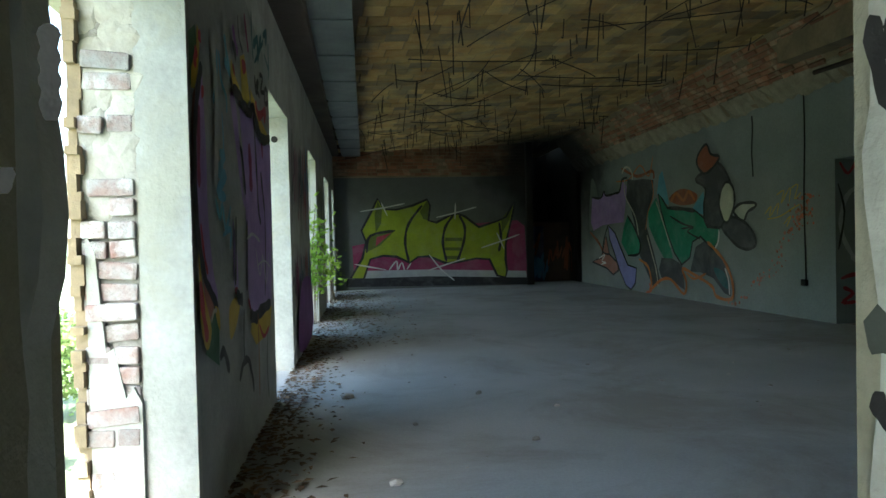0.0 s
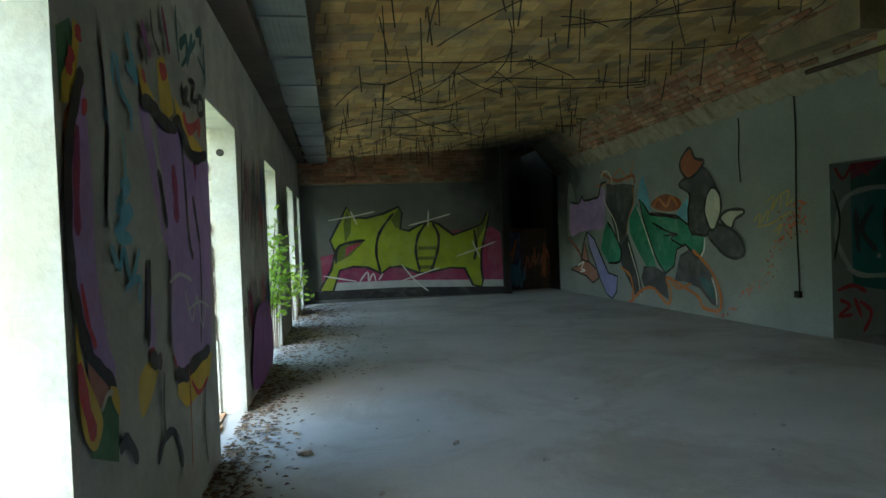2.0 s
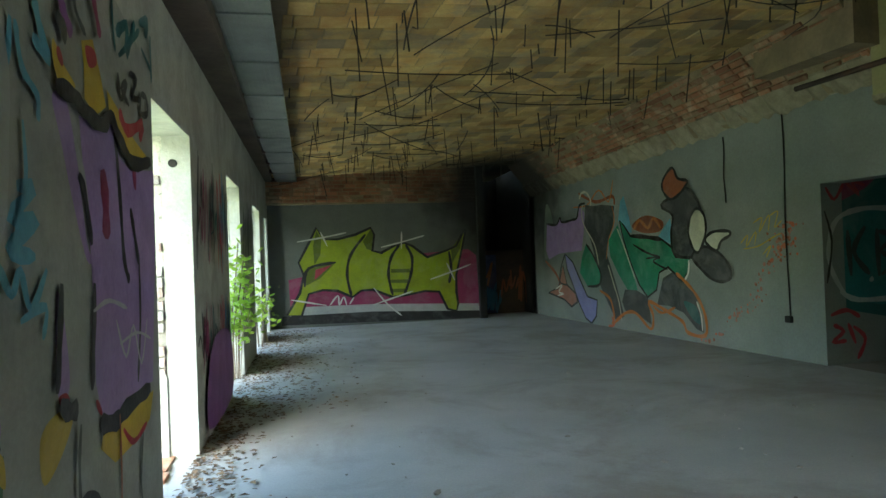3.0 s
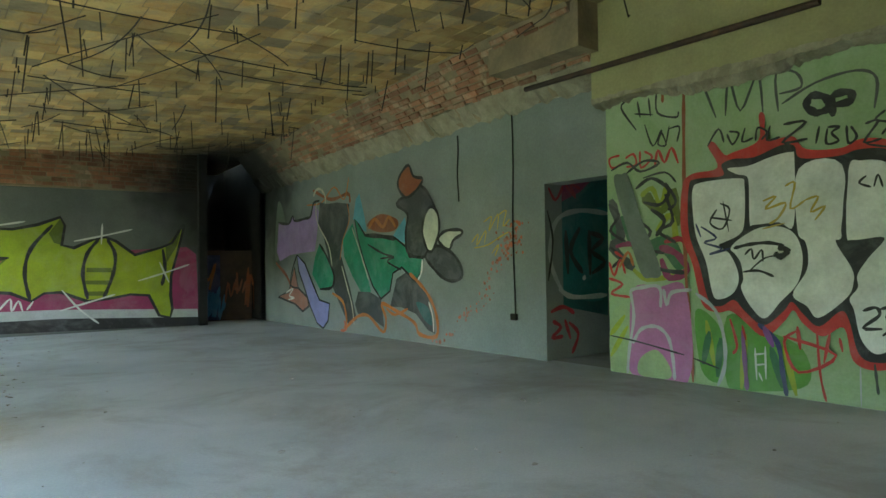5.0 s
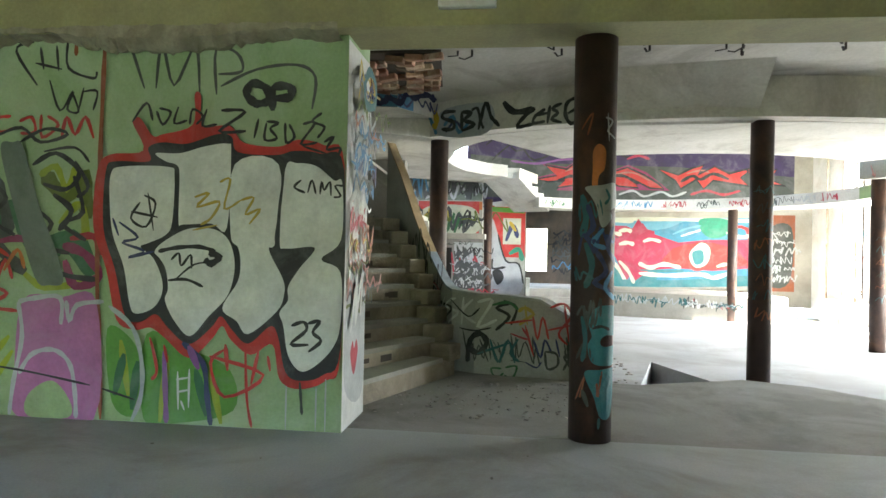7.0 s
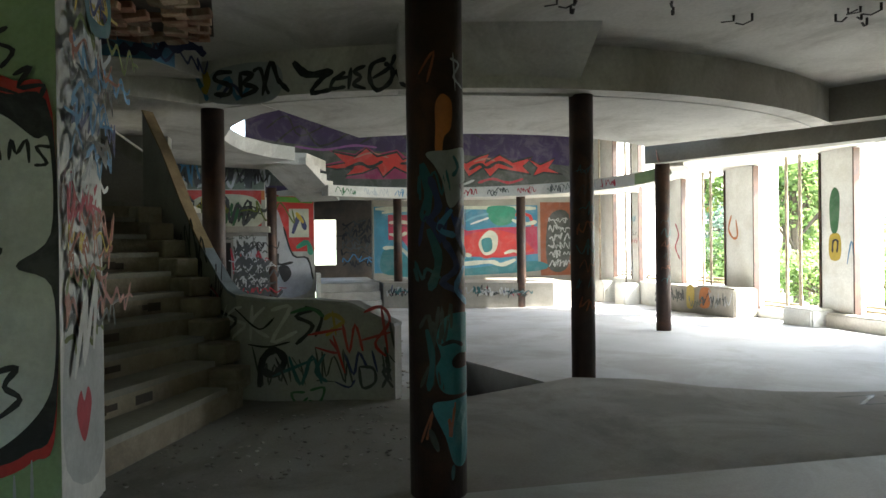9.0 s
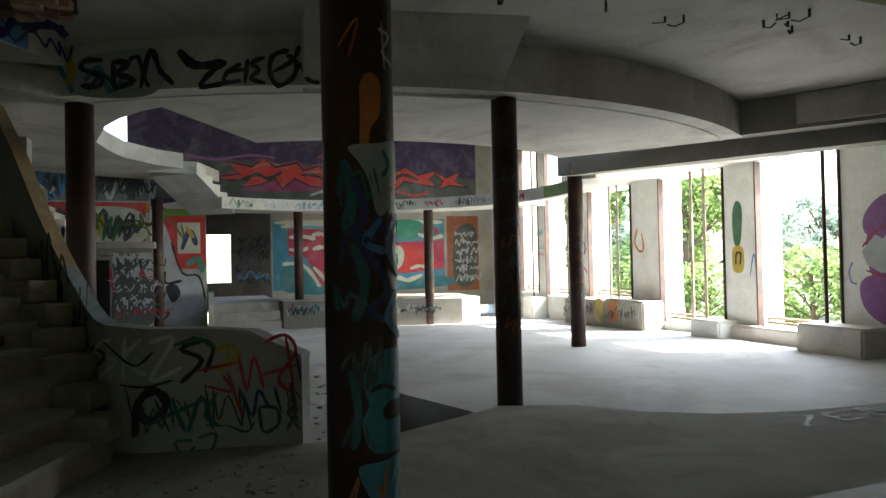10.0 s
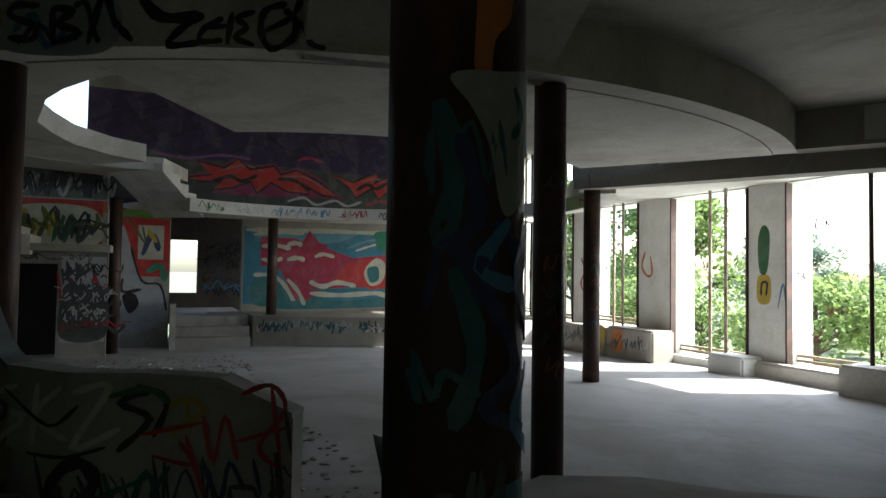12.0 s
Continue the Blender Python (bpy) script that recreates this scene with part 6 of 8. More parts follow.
art += [("o", "tealdark", 0.07, [(0.34, 2.66), (0.55, 2.6), (0.52, 2.44), (0.26, 2.39), (0.19, 2.52)])]
paint(mural, flat(ME), art)
mural = thing("mural", "teal bubble letters in the passage with red tags", "mural")
paint(mural, flat(frame_at(6.49, 7.88, 0)), ART_G)

# hall end wall
MH = frame_at(23.5, 0.96, -90)
mural = thing("mural", "red, cream and blue abstract lettering mural", "mural")
art = [("p", "cyan", 0, [(0, 0.48), (5.36, 0.48), (5.36, 2.6), (0, 2.55)]), ("b", "sky", 0, [(0.3, 2.3), (1.5, 2.5), (2.6, 2.45), (3.2, 2.5), (2.5, 2.2), (1.4, 2.2)]), ("s", "red", 0.1, [(4.3, 2.25), (5.1, 2.25), (5.1, 1.3), (4.4, 1.3)]), ("s", "cream", 0.1, [(4.4, 1.75), (4.9, 1.75)]), ("s", "cream", 0.12, [(0.05, 2.48), (2.0, 2.52), (4.0, 2.52), (5.3, 2.5)])] + ART_HL + ART_HM
paint(mural, flat(MH), art)
mural = thing("mural", "orange ground with dense white and black tags", "mural")
art = [("p", "rust", 0, [(5.45, 0.3), (6.55, 0.3), (6.55, 2.7), (5.45, 2.7)]), ("b", "darkgrey", 0, [(5.7, 0.6), (6.4, 0.6), (6.45, 2.3), (5.75, 2.2)])]
for k_ in range(6):
    art += scribble(5.75, 6.4, 0.6 + 0.28 * k_, 0.85 + 0.28 * k_, "palegrey", 0.04, 5, rnd)
paint(mural, flat(MH), art)
mural = thing("mural", "spiky red lettering on dark purple, above the gallery", "mural")
art = [("p", "purple", 0, [(-3.8, 2.95), (6.5, 2.95), (6.5, 5.9), (-3.8, 5.9)]), ("p", "darkgrey", 0, [(-3.7, 3.2), (6.5, 3.0), (6.5, 3.9), (3, 4.2), (-1, 4.3), (-3.7, 4.6)])]
for q_ in ([(-3.2, 4.9), (-2.6, 5.3), (-2.2, 4.7), (-1.2, 5.2)], [(-1.0, 4.8), (0.2, 5.3), (1.2, 4.7), (2.4, 5.2), (3.6, 4.7)]):
    art.append(("s", "black", 0.05, q_))
for q_ in ([(-3.0, 4.4), (-2.2, 5.0), (-1.6, 4.4), (-0.6, 4.9)], [(-0.4, 4.5), (0.6, 5.0), (1.4, 4.5), (2.6, 4.9)], [(-2.6, 5.4), (-1.6, 5.7), (-0.8, 5.3)]):
    art.append(("s", "black", 0.06, q_))
art += ART_HR + [("c", "black", 0.06, q_[3]) for q_ in ART_HR if q_[0] == "p" and q_[1] == "red"]
paint(mural, flat(MH), art)
mural = thing("mural", "grey and cream lettering with red edge by the landing", "mural")
MG = frame_at(21.3, 6.6, -90)
art = [("p", "slategreen", 0, [(0.05, 2.88), (2.48, 2.88), (2.48, 3.8), (0.05, 3.8)]), ("b", "blue", 0, [(0.1, 3.0), (0.5, 2.95), (0.6, 3.5), (0.2, 3.6)]), ("p", "orange", 0, [(2.1, 2.6), (2.49, 2.6), (2.49, 2.85), (2.1, 2.85)]), ("p", "red", 0, [(0.3, 1.9), (2.4, 1.9), (2.4, 2.85), (0.3, 2.85)]), ("b", "cream", 0, [(0.5, 1.9), (2.3, 1.9), (2.3, 2.6), (1.5, 2.75), (0.7, 2.6)])]
art += scribble(0.3, 2.3, 2.95, 3.45, "silver", 0.07, 6, rnd) + scribble(0.3, 2.3, 2.95, 3.5, "black", 0.06, 7, rnd) + scribble(0.6, 2.2, 2.0, 2.6, "black", 0.06, 4, rnd)
for k_ in range(5):
    art += scribble(0.4 + 0.35 * k_, 0.9 + 0.35 * k_, 1.95, 2.6, rnd.choice(("black", "green", "ochre", "darkgrey")), 0.05, 3, rnd)
art += scribble(0.1, 2.4, 2.95, 3.6, "slate", 0.1, 7, rnd) + scribble(0.1, 1.2, 3.0, 3.7, "blue", 0.05, 4, rnd) + scribble(0.4, 2.3, 1.95, 2.7, "slate", 0.09, 5, rnd) + scribble(0.4, 2.3, 1.95, 2.7, "olive", 0.05, 5, rnd)
paint(mural, flat(MG), art)
mural = thing("mural", "silver and red lettering on the curved wall", "mural")
MS = frame_at(22.0, 4.0, -90)
art = [("p", "red", 0, [(0.0, 1.2), (1.18, 1.2), (1.18, 2.7), (0.0, 2.8)]), ("p", "grass", 0, [(0.1, 2.6), (1.15, 2.55), (1.15, 2.7), (0.1, 2.75)]), ("b", "silver", 0, [(0.02, 0.0), (0.9, 0.0), (1.15, 0.4), (1.0, 1.0), (0.6, 1.1), (0.35, 1.9), (0.15, 2.4), (0.02, 1.8)]),
       ("p", "cream", 0, [(0.5, 1.6), (1.05, 1.6), (1.05, 2.4), (0.5, 2.4)]), ("s", "navy", 0.12, [(0.6, 1.7), (0.8, 2.2), (0.95, 1.8)]), ("s", "yellow", 0.1, [(0.7, 2.3), (0.9, 2.0)]), ("s", "teal", 0.14, [(0.7, 1.3), (1.0, 1.45), (1.1, 1.1)]),
       ("s", "black", 0.07, [(0.2, 1.15), (0.2, 0.85), (0.6, 0.9)]), ("b", "black", 0, [(0.2, 0.75), (0.45, 0.8), (0.55, 0.55), (0.35, 0.35)]), ("s", "black", 0.05, [(0.35, 1.9), (0.6, 1.1), (1.0, 1.0), (1.15, 0.4)])]
paint(mural, flat(MS), art)
MC = frame_at(20.0, 6.2, -90)
mural = thing("mural", "dark tags round the doorway under the landing", "mural")
art = [("p", "palegrey", 0, [(0.0, 0.0), (0.55, 0.0), (0.55, 1.6), (0.0, 1.6)]), ("p", "palegrey", 0, [(1.4, -0.1), (2.2, -0.1), (2.2, 1.6), (1.4, 1.6)])]
art += scribble(0.05, 0.55, 0.2, 1.3, "black", 0.04, 4, rnd) + scribble(1.45, 2.15, 0.7, 1.3, "crimson", 0.05, 4, rnd) + scribble(1.45, 2.15, 1.0, 1.5, "darkgrey", 0.05, 5, rnd) + scribble(0.1, 2.1, 1.5, 1.65, "darkgrey", 0.03, 8, rnd)
art += [("b", "darkgrey", 0, [(1.42, 0.0), (2.2, 0.0), (2.2, 0.9), (1.8, 1.1), (1.45, 0.9)]), ("b", "slate", 0, [(0.0, 0.1), (0.5, 0.0), (0.52, 0.8), (0.1, 0.9)])]
for k_ in range(8):
    art += scribble(1.45, 2.15, 0.1 + 0.16 * k_, 0.35 + 0.16 * k_, rnd.choice(("wine", "palegrey", "black", "crimson", "silver")), 0.03, 4, rnd)
for k_ in range(5):
    art += scribble(1.45, 2.15, 0.0 + 0.28 * k_, 0.25 + 0.28 * k_, "slate", 0.07, 3, rnd) + scribble(0.02, 0.55, 0.1 + 0.28 * k_, 0.3 + 0.28 * k_, "slate", 0.05, 3, rnd)
paint(mural, flat(MC), art)


GLYPHS = {
    "S": [[(0.9, 0.95), (0.3, 1.0), (0.1, 0.75), (0.8, 0.4), (0.7, 0.05), (0.05, 0.1)]],
    "B": [[(0.15, 0.0), (0.15, 1.0), (0.8, 0.85), (0.25, 0.5), (0.95, 0.25), (0.1, 0.0)]],
    "M": [[(0.0, 0.0), (0.15, 1.0), (0.5, 0.3), (0.8, 1.0), (1.0, 0.0)]],
    "Z": [[(0.0, 1.0), (0.9, 0.9), (0.1, 0.1), (1.0, 0.05)]],
    "A": [[(0.0, 0.0), (0.45, 1.0), (0.9, 0.0)], [(0.2, 0.4), (0.75, 0.4)]],
    "E": [[(0.9, 0.95), (0.2, 0.85), (0.1, 0.5), (0.7, 0.5), (0.1, 0.4), (0.15, 0.05), (0.9, 0.05)]],
    "G": [[(0.9, 0.8), (0.5, 1.0), (0.1, 0.5), (0.4, 0.0), (0.9, 0.2), (0.9, 0.5), (0.55, 0.5)]],
    "D": [[(0.1, 0.0), (0.1, 1.0), (0.7, 0.8), (0.9, 0.4), (0.1, 0.0)]],
    "3": [[(0.1, 0.95), (0.8, 0.9), (0.4, 0.55), (0.85, 0.25), (0.1, 0.0)]],
    "0": [[(0.5, 1.0), (0.1, 0.5), (0.5, 0.0), (0.9, 0.5), (0.5, 1.0)]],
    "P": [[(0.15, 0.0), (0.15, 1.0), (0.8, 0.8), (0.7, 0.45), (0.15, 0.4)]],
    "F": [[(0.1, 0.0), (0.15, 1.0), (0.9, 1.0)], [(0.1, 0.5), (0.7, 0.55)]],
    "K": [[(0.1, 0.0), (0.1, 1.0)], [(0.9, 1.0), (0.15, 0.5), (0.9, 0.0)]],
}


def lettering(text, u, v, w, h, colour, width, mirror=False):
    art = []
    for i, ch in enumerate(text):
        for stroke in GLYPHS.get(ch, []):
            art.append(("s", colour, width, [(u + (-1 if mirror else 1) * w * (i * 1.15 + x), v + h * y) for x, y in stroke]))
    return art


# a painted door in the recess
door = thing("recess_door", "dark brown door with blue graffiti in the near-black recess", "door", at=(0, 0, 0))
bm = bmesh.new()
box(bm, 4.95, 6.15, FAR + 0.75, FAR + 0.8, 0.0, 1.5)
part("panel", bm, material("dark door panel", (0.08, 0.05, 0.035), (0.04, 0.03, 0.025), 0.8, 4, 40, 0.3), door)
MD = frame_at(4.95, FAR + 0.75, 0)
paint(door, flat(MD), [("p", "navy", 0, [(0.15, 0.02), (0.5, 0.02), (0.5, 1.4), (0.15, 1.4)])] + scribble(0.15, 0.5, 0.1, 0.7, "blue", 0.05, 4, rnd) + scribble(0.15, 0.5, 0.7, 1.3, "orange", 0.04, 3, rnd) + scribble(0.6, 1.1, 0.3, 1.2, "rust", 0.05, 4, rnd))
# floor lettering in the hall
tag = thing("graffiti_tag", "faded dark letters sprayed on the floor", "graffiti")
paint(tag, lambda u, v, lift: Vector((7.35 + 0.35 * v, -1.2 - u, lift)), lettering("ZEMS", 0.0, 0.0, 0.35, 0.8, "darkgrey", 0.06))
edge_ = thing("door_edge", "chipped whitewashed plaster edge of the doorway", "door frame", kind="structure")
for x_, out_, y_ in ((-0.468, 1, 0.955), (0.245, -1, 0.955), (-0.468, 1, 1.14), (0.245, -1, 1.14)):
    bm = bmesh.new()
    rows = []
    for k_ in range(60):
        z_ = 0.045 * k_
        d_ = rnd.uniform(0.002, 0.011) + 0.006 * math.sin(k_ * 0.7)
        rows.append([bm.verts.new(p) for p in ((x_ - out_ * 0.01, y_ - 0.012, z_), (x_ + out_ * d_, y_ - 0.006 + rnd.uniform(-0.003, 0.003), z_), (x_ + out_ * (d_ + 0.004), y_ + 0.03, z_), (x_ - out_ * 0.01, y_ + 0.045, z_))])
    for a, b in zip(rows, rows[1:]):
        for q in range(3):
            bm.faces.new((a[q], a[q + 1], b[q + 1], b[q]))
    bmesh.ops.recalc_face_normals(bm, faces=bm.faces)
    part("plaster_edge", bm, PLASTER, edge_)
tag = thing("graffiti_tag", "bold black strokes on the rough entry wall", "graffiti")
ME2 = frame_at(-1.4, 0.95, 0)
art = [("s", "black", 0.008, [(1.02, 1.33), (1.02, 1.32), (1.02, 1.31), (1.02, 1.3), (1.02, 1.29)]), ("s", "black", 0.01, [(1.0, 1.26), (1.0, 1.27), (1.0, 1.27)]), ("s", "black", 0.012, [(1.42, 1.35), (1.42, 1.33), (1.43, 1.3)]), ("s", "black", 0.012, [(1.43, 1.35), (1.43, 1.34), (1.42, 1.33)]), ("s", "darkgrey", 0.014, [(1.42, 1.17), (1.42, 1.19), (1.43, 1.17)]), ("s", "black", 0.01, [(1.42, 1.15), (1.42, 1.14), (1.43, 1.13)])]
paint(tag, flat(ME2 @ Matrix.Translation((0, 0, 0.003))), art, 0.0008)


tag = thing("graffiti_tag", "blue and grey tags on the dark back wall", "graffiti")
art = []
for k_ in range(9):
    art += scribble(0.2, 1.9, 0.6 + 0.17 * k_, 0.9 + 0.17 * k_, rnd.choice(("tealblue", "blue", "darkgrey", "black")), 0.05, 6, rnd)
paint(tag, flat(frame_at(25.8, 2.0, -90)), art)
tag = thing("graffiti_tag", "layered small tags on the gallery edge", "graffiti")


def on_gallery(u, v, lift):
    a = radians(75) - u / 4.35
    return Vector((16.35 + (4.35 - lift) * math.cos(a), 0.1 + (4.35 - lift) * math.sin(a), v))


art = []
for k_ in range(10):
    art += scribble(3.4 + 0.85 * k_, 4.05 + 0.85 * k_, 2.66, 2.86, rnd.choice(("green", "crimson", "darkgrey", "blue", "palegrey")), 0.022, 6, rnd)
art.append(("p", "palegreen", 0, [(12.2, 2.63), (13.0, 2.63), (13.8, 2.63), (14.5, 2.63), (14.5, 2.88), (13.8, 2.88), (13.0, 2.88), (12.2, 2.88)]))
art += scribble(13.6, 15.6, 2.66, 2.86, "crimson", 0.045, 5, rnd) + scribble(14.3, 15.6, 2.66, 2.86, "salmon", 0.04, 4, rnd)
paint(tag, on_gallery, art, 0.0015, True)
tag = thing("graffiti_tag", "orange and black tags on the bench blocks", "graffiti")
MBN = frame_at(18.2, -5.545, 180)
art = scribble(0.1, 1.5, -0.1, 0.25, "black", 0.03, 7, rnd) + [("b", "ochre", 0, [(1.5, -0.15), (1.75, -0.15), (1.78, 0.3), (1.52, 0.3)]), ("b", "orange", 0, [(2.0, -0.1), (2.35, -0.1), (2.4, 0.28), (2.05, 0.28)])] + scribble(2.0, 2.4, -0.1, 0.25, "black", 0.03, 2, rnd) + scribble(2.4, 3.1, -0.1, 0.3, "palegrey", 0.03, 4, rnd)
for k_ in range(6):
    a_ = 0.1 + 0.5 * k_
    art += scribble(a_, a_ + 0.45, -0.15 + 0.05 * (k_ % 3), 0.1 + 0.07 * (k_ % 3), rnd.choice(("slate", "darkgrey", "rust", "slategreen")), 0.035, 4, rnd)
paint(tag, flat(MBN @ Matrix.Translation((0, 0, 0.02))), art)


# ring beam tags, parapet tags, columns
def on_ring(u, v, lift):
    a = radians(130) + u / 6.8
    return Vector((CX + (6.8 + lift) * math.cos(a), CY + (6.8 + lift) * math.sin(a), v))


tag = thing("graffiti_tag", "large black sprayed letters on the ring beam", "graffiti")
paint(tag, on_ring, ART_B, 0.0015, True)


def on_parapet(u, v, lift):
    s = max(u, 0)
    for a, b in zip(line, line[1:]):
        d = Vector(b) - Vector(a)
        if s <= d.length or b is line[-1]:
            p = Vector(a) + d.normalized() * s
            nrm = Vector((-d.y, d.x)).normalized()
            return Vector((p.x + nrm.x * lift, p.y + nrm.y * lift, v))
        s -= d.length


tag = thing("graffiti_tag", "crowded multicoloured tags on the stair parapet", "graffiti")
art = scribble(0.05, 1.0, 0.12, 0.45, "darkgrey", 0.014, 8, rnd) + scribble(1.9, 3.0, 0.7, 1.2, "black", 0.03, 8, rnd) + scribble(2.2, 3.2, 1.1, 1.6, "darkgrey", 0.03, 6, rnd)
paint(tag, on_parapet, art + ART_Q)


def on_column(ob, r, turn=180):
    def at(u, v, lift):
        a = radians(turn) + u / r
        return Vector((ob.location.x + (r + lift) * math.cos(a), ob.location.y + (r + lift) * math.sin(a), ob.location.z + v))
    return at


def column_art(ob, r, fields, label):
    tag = thing("graffiti_tag", label, "graffiti")
    paint(tag, on_column(ob, r), fields, 0.0005, True)


art = []
for k_ in range(6):
    art += scribble(-0.12, 0.05, 0.3 + 0.25 * k_, 0.5 + 0.25 * k_, rnd.choice(("tealdark", "darkgrey", "navy", "olive", "rust")), 0.018, 2, rnd)
column_art(COL1, 0.15, art + ART_C, "sprayed orange, green, blue and teal patches round the column")
for ob_, n_ in ((COL2, 8), (COL3, 6)):
    art = []
    for k_ in range(n_):
        art += scribble(-0.1, 0.1, 0.8 + 0.2 * k_, 0.95 + 0.2 * k_, rnd.choice(("grey2", "rust", "tealdark", "darkgrey", "slate")), 0.012, 2, rnd)
    column_art(ob_, 0.125, art, "thin pale tags on the dark column")
tag = thing("graffiti_tag", "colourful tags along the platform front", "graffiti")
art = []
for c_ in ("palegrey", "crimson", "navy", "darkgrey", "white", "black", "palegrey", "tealdark"):
    for k_ in range(5):
        a_ = 0.1 + 0.8 * k_ + rnd.uniform(0, 0.3)
        art += scribble(a_, a_ + rnd.uniform(0.3, 0.6), -0.12 + rnd.uniform(0, 0.12), rnd.uniform(0.05, 0.24), c_, rnd.uniform(0.02, 0.05), 3, rnd)
MQ = frame_at(21.65, 0.9, math.degrees(math.atan2(-3.8, -1.6)))
paint(tag, flat(MQ @ Matrix.Translation((0, 0, 0.05))), art)


# ---- bare brick and wire ----
BLOCK = material("hollow ceiling block", (0.62, 0.46, 0.2), (0.48, 0.27, 0.1), 0.95, 3.0, 45, 0.6, stain=(0.2, 0.19, 0.16), amount=0.6, random_tint=0.35)
BRICK = material("old brick", (0.36, 0.16, 0.09), (0.27, 0.15, 0.09), 0.95, 5.0, 60, 0.6, stain=(0.42, 0.36, 0.26), amount=0.55, random_tint=0.35)
BRICK_PALE = material("limewashed brick", (0.36, 0.37, 0.38), (0.26, 0.15, 0.13), 0.95, 9.0, 60, 0.8, stain=(0.46, 0.48, 0.49), amount=0.75, random_tint=0.25)
MORTAR = material("crumbling mortar", (0.42, 0.38, 0.28), (0.28, 0.25, 0.18), 0.97, 6.0, 40, 0.8, stain=(0.16, 0.14, 0.1), amount=0.5)
JAMB_MORTAR = material("grey jamb mortar", (0.34, 0.34, 0.32), (0.2, 0.19, 0.17), 0.97, 7.0, 40, 0.9, stain=(0.12, 0.11, 0.09), amount=0.6)
JAMB = material("weathered jamb plaster", (0.42, 0.44, 0.43), (0.31, 0.33, 0.32), 0.9, 4.0, 35, 0.5, stain=(0.3, 0.3, 0.24), amount=0.5)
WIRE = material("rusty wire", (0.035, 0.025, 0.02), (0.02, 0.016, 0.014), 0.8, 9, 60, 0.0)
LEAF = material("green leaves", (0.28, 0.38, 0.13), (0.17, 0.27, 0.08), 0.6, 0.5, 6, 0.0, random_tint=0.45)
# brighter leaf copy, with the saplings' backlight put into the colour
LEAF_BACKLIT = material("backlit sapling leaves", (0.36, 0.52, 0.08), (0.22, 0.38, 0.05), 0.6, 0.5, 6, 0.0, random_tint=0.4)
LEAF_FAR = material("grey green leaves", (0.3, 0.38, 0.3), (0.2, 0.28, 0.21), 0.7, 0.4, 4, 0.0, random_tint=0.4)
BARK = material("bark", (0.12, 0.09, 0.06), (0.08, 0.06, 0.045), 0.95, 6, 40, 0.6)
LITTER = material("dry leaf litter", (0.2, 0.13, 0.07), (0.12, 0.08, 0.05), 0.95, 6, 60, 0.3, random_tint=0.5)
STONE = material("rubble", (0.45, 0.43, 0.4), (0.3, 0.27, 0.24), 0.95, 6, 50, 0.5, random_tint=0.35)
WOOD = material("grey board", (0.4, 0.33, 0.22), (0.28, 0.22, 0.14), 0.85, 5, 40, 0.3)
rnd = random.Random(11)
for m in (LEAF, LEAF_BACKLIT, LEAF_FAR):
    n, l = m.node_tree.nodes, m.node_tree.links
    glow = n.new("ShaderNodeBsdfTranslucent")
    l.new(n["Principled BSDF"].inputs["Base Color"].links[0].from_socket, glow.inputs["Color"])
    both = n.new("ShaderNodeMixShader")
    both.inputs[0].default_value = 0.55
    l.new(n["Principled BSDF"].outputs[0], both.inputs[1])
    l.new(glow.outputs[0], both.inputs[2])
    l.new(both.outputs[0], n["Material Output"].inputs["Surface"])


def from_lists(name, verts, faces, mat, parent=None, label="", smooth_faces=False):
    me = bpy.data.meshes.new(name)
    me.from_pydata(verts, [], faces)
    me.materials.append(mat)
    if smooth_faces:
        for p in me.polygons:
            p.use_smooth = True
    ob = new(name, me)
    if parent:
        ob.parent = parent
    if label:
        ob["label"] = label
    return ob


def course_lists(o, u, v, n, lu, lv, bu, bv, gap, depth, rnd, skip=0.0, tilt=0.006):
    """Bricks laid in courses on the face at o along u and v, proud along n."""
    verts, faces = [], []
    o, u, v, n = Vector(o), Vector(u).normalized(), Vector(v).normalized(), Vector(n).normalized()
    rows = int(lv / bv)
    for r in range(rows):
        x = -rnd.random() * bu
        while x < lu:
            w = bu * rnd.uniform(0.85, 1.1)
            a, b = max(x, 0) + gap / 2, min(x + w, lu) - gap / 2
            x += w
            if b - a < 0.03 or rnd.random() < skip:
                continue
            h = depth * rnd.uniform(0.4, 1.3)
            k = len(verts)
            lo, hi = r * bv + gap / 2 + rnd.uniform(-1, 1) * tilt, (r + 1) * bv - gap / 2 + rnd.uniform(-1, 1) * tilt
            for dn, e in ((0.0, 0.0), (h, 0.006)):
                for pu, pv in ((a + e, lo + e), (b - e, lo + e), (b - e, hi - e), (a + e, hi - e)):
                    verts.append(tuple(o + u * pu + v * (pv + (rnd.uniform(-1, 1) * tilt if dn else 0)) + n * dn))
            faces += [(k + 4, k + 5, k + 6, k + 7)] + [(k + i, k + (i + 1) % 4, k + 4 + (i + 1) % 4, k + 4 + i) for i in range(4)]
    return verts, faces


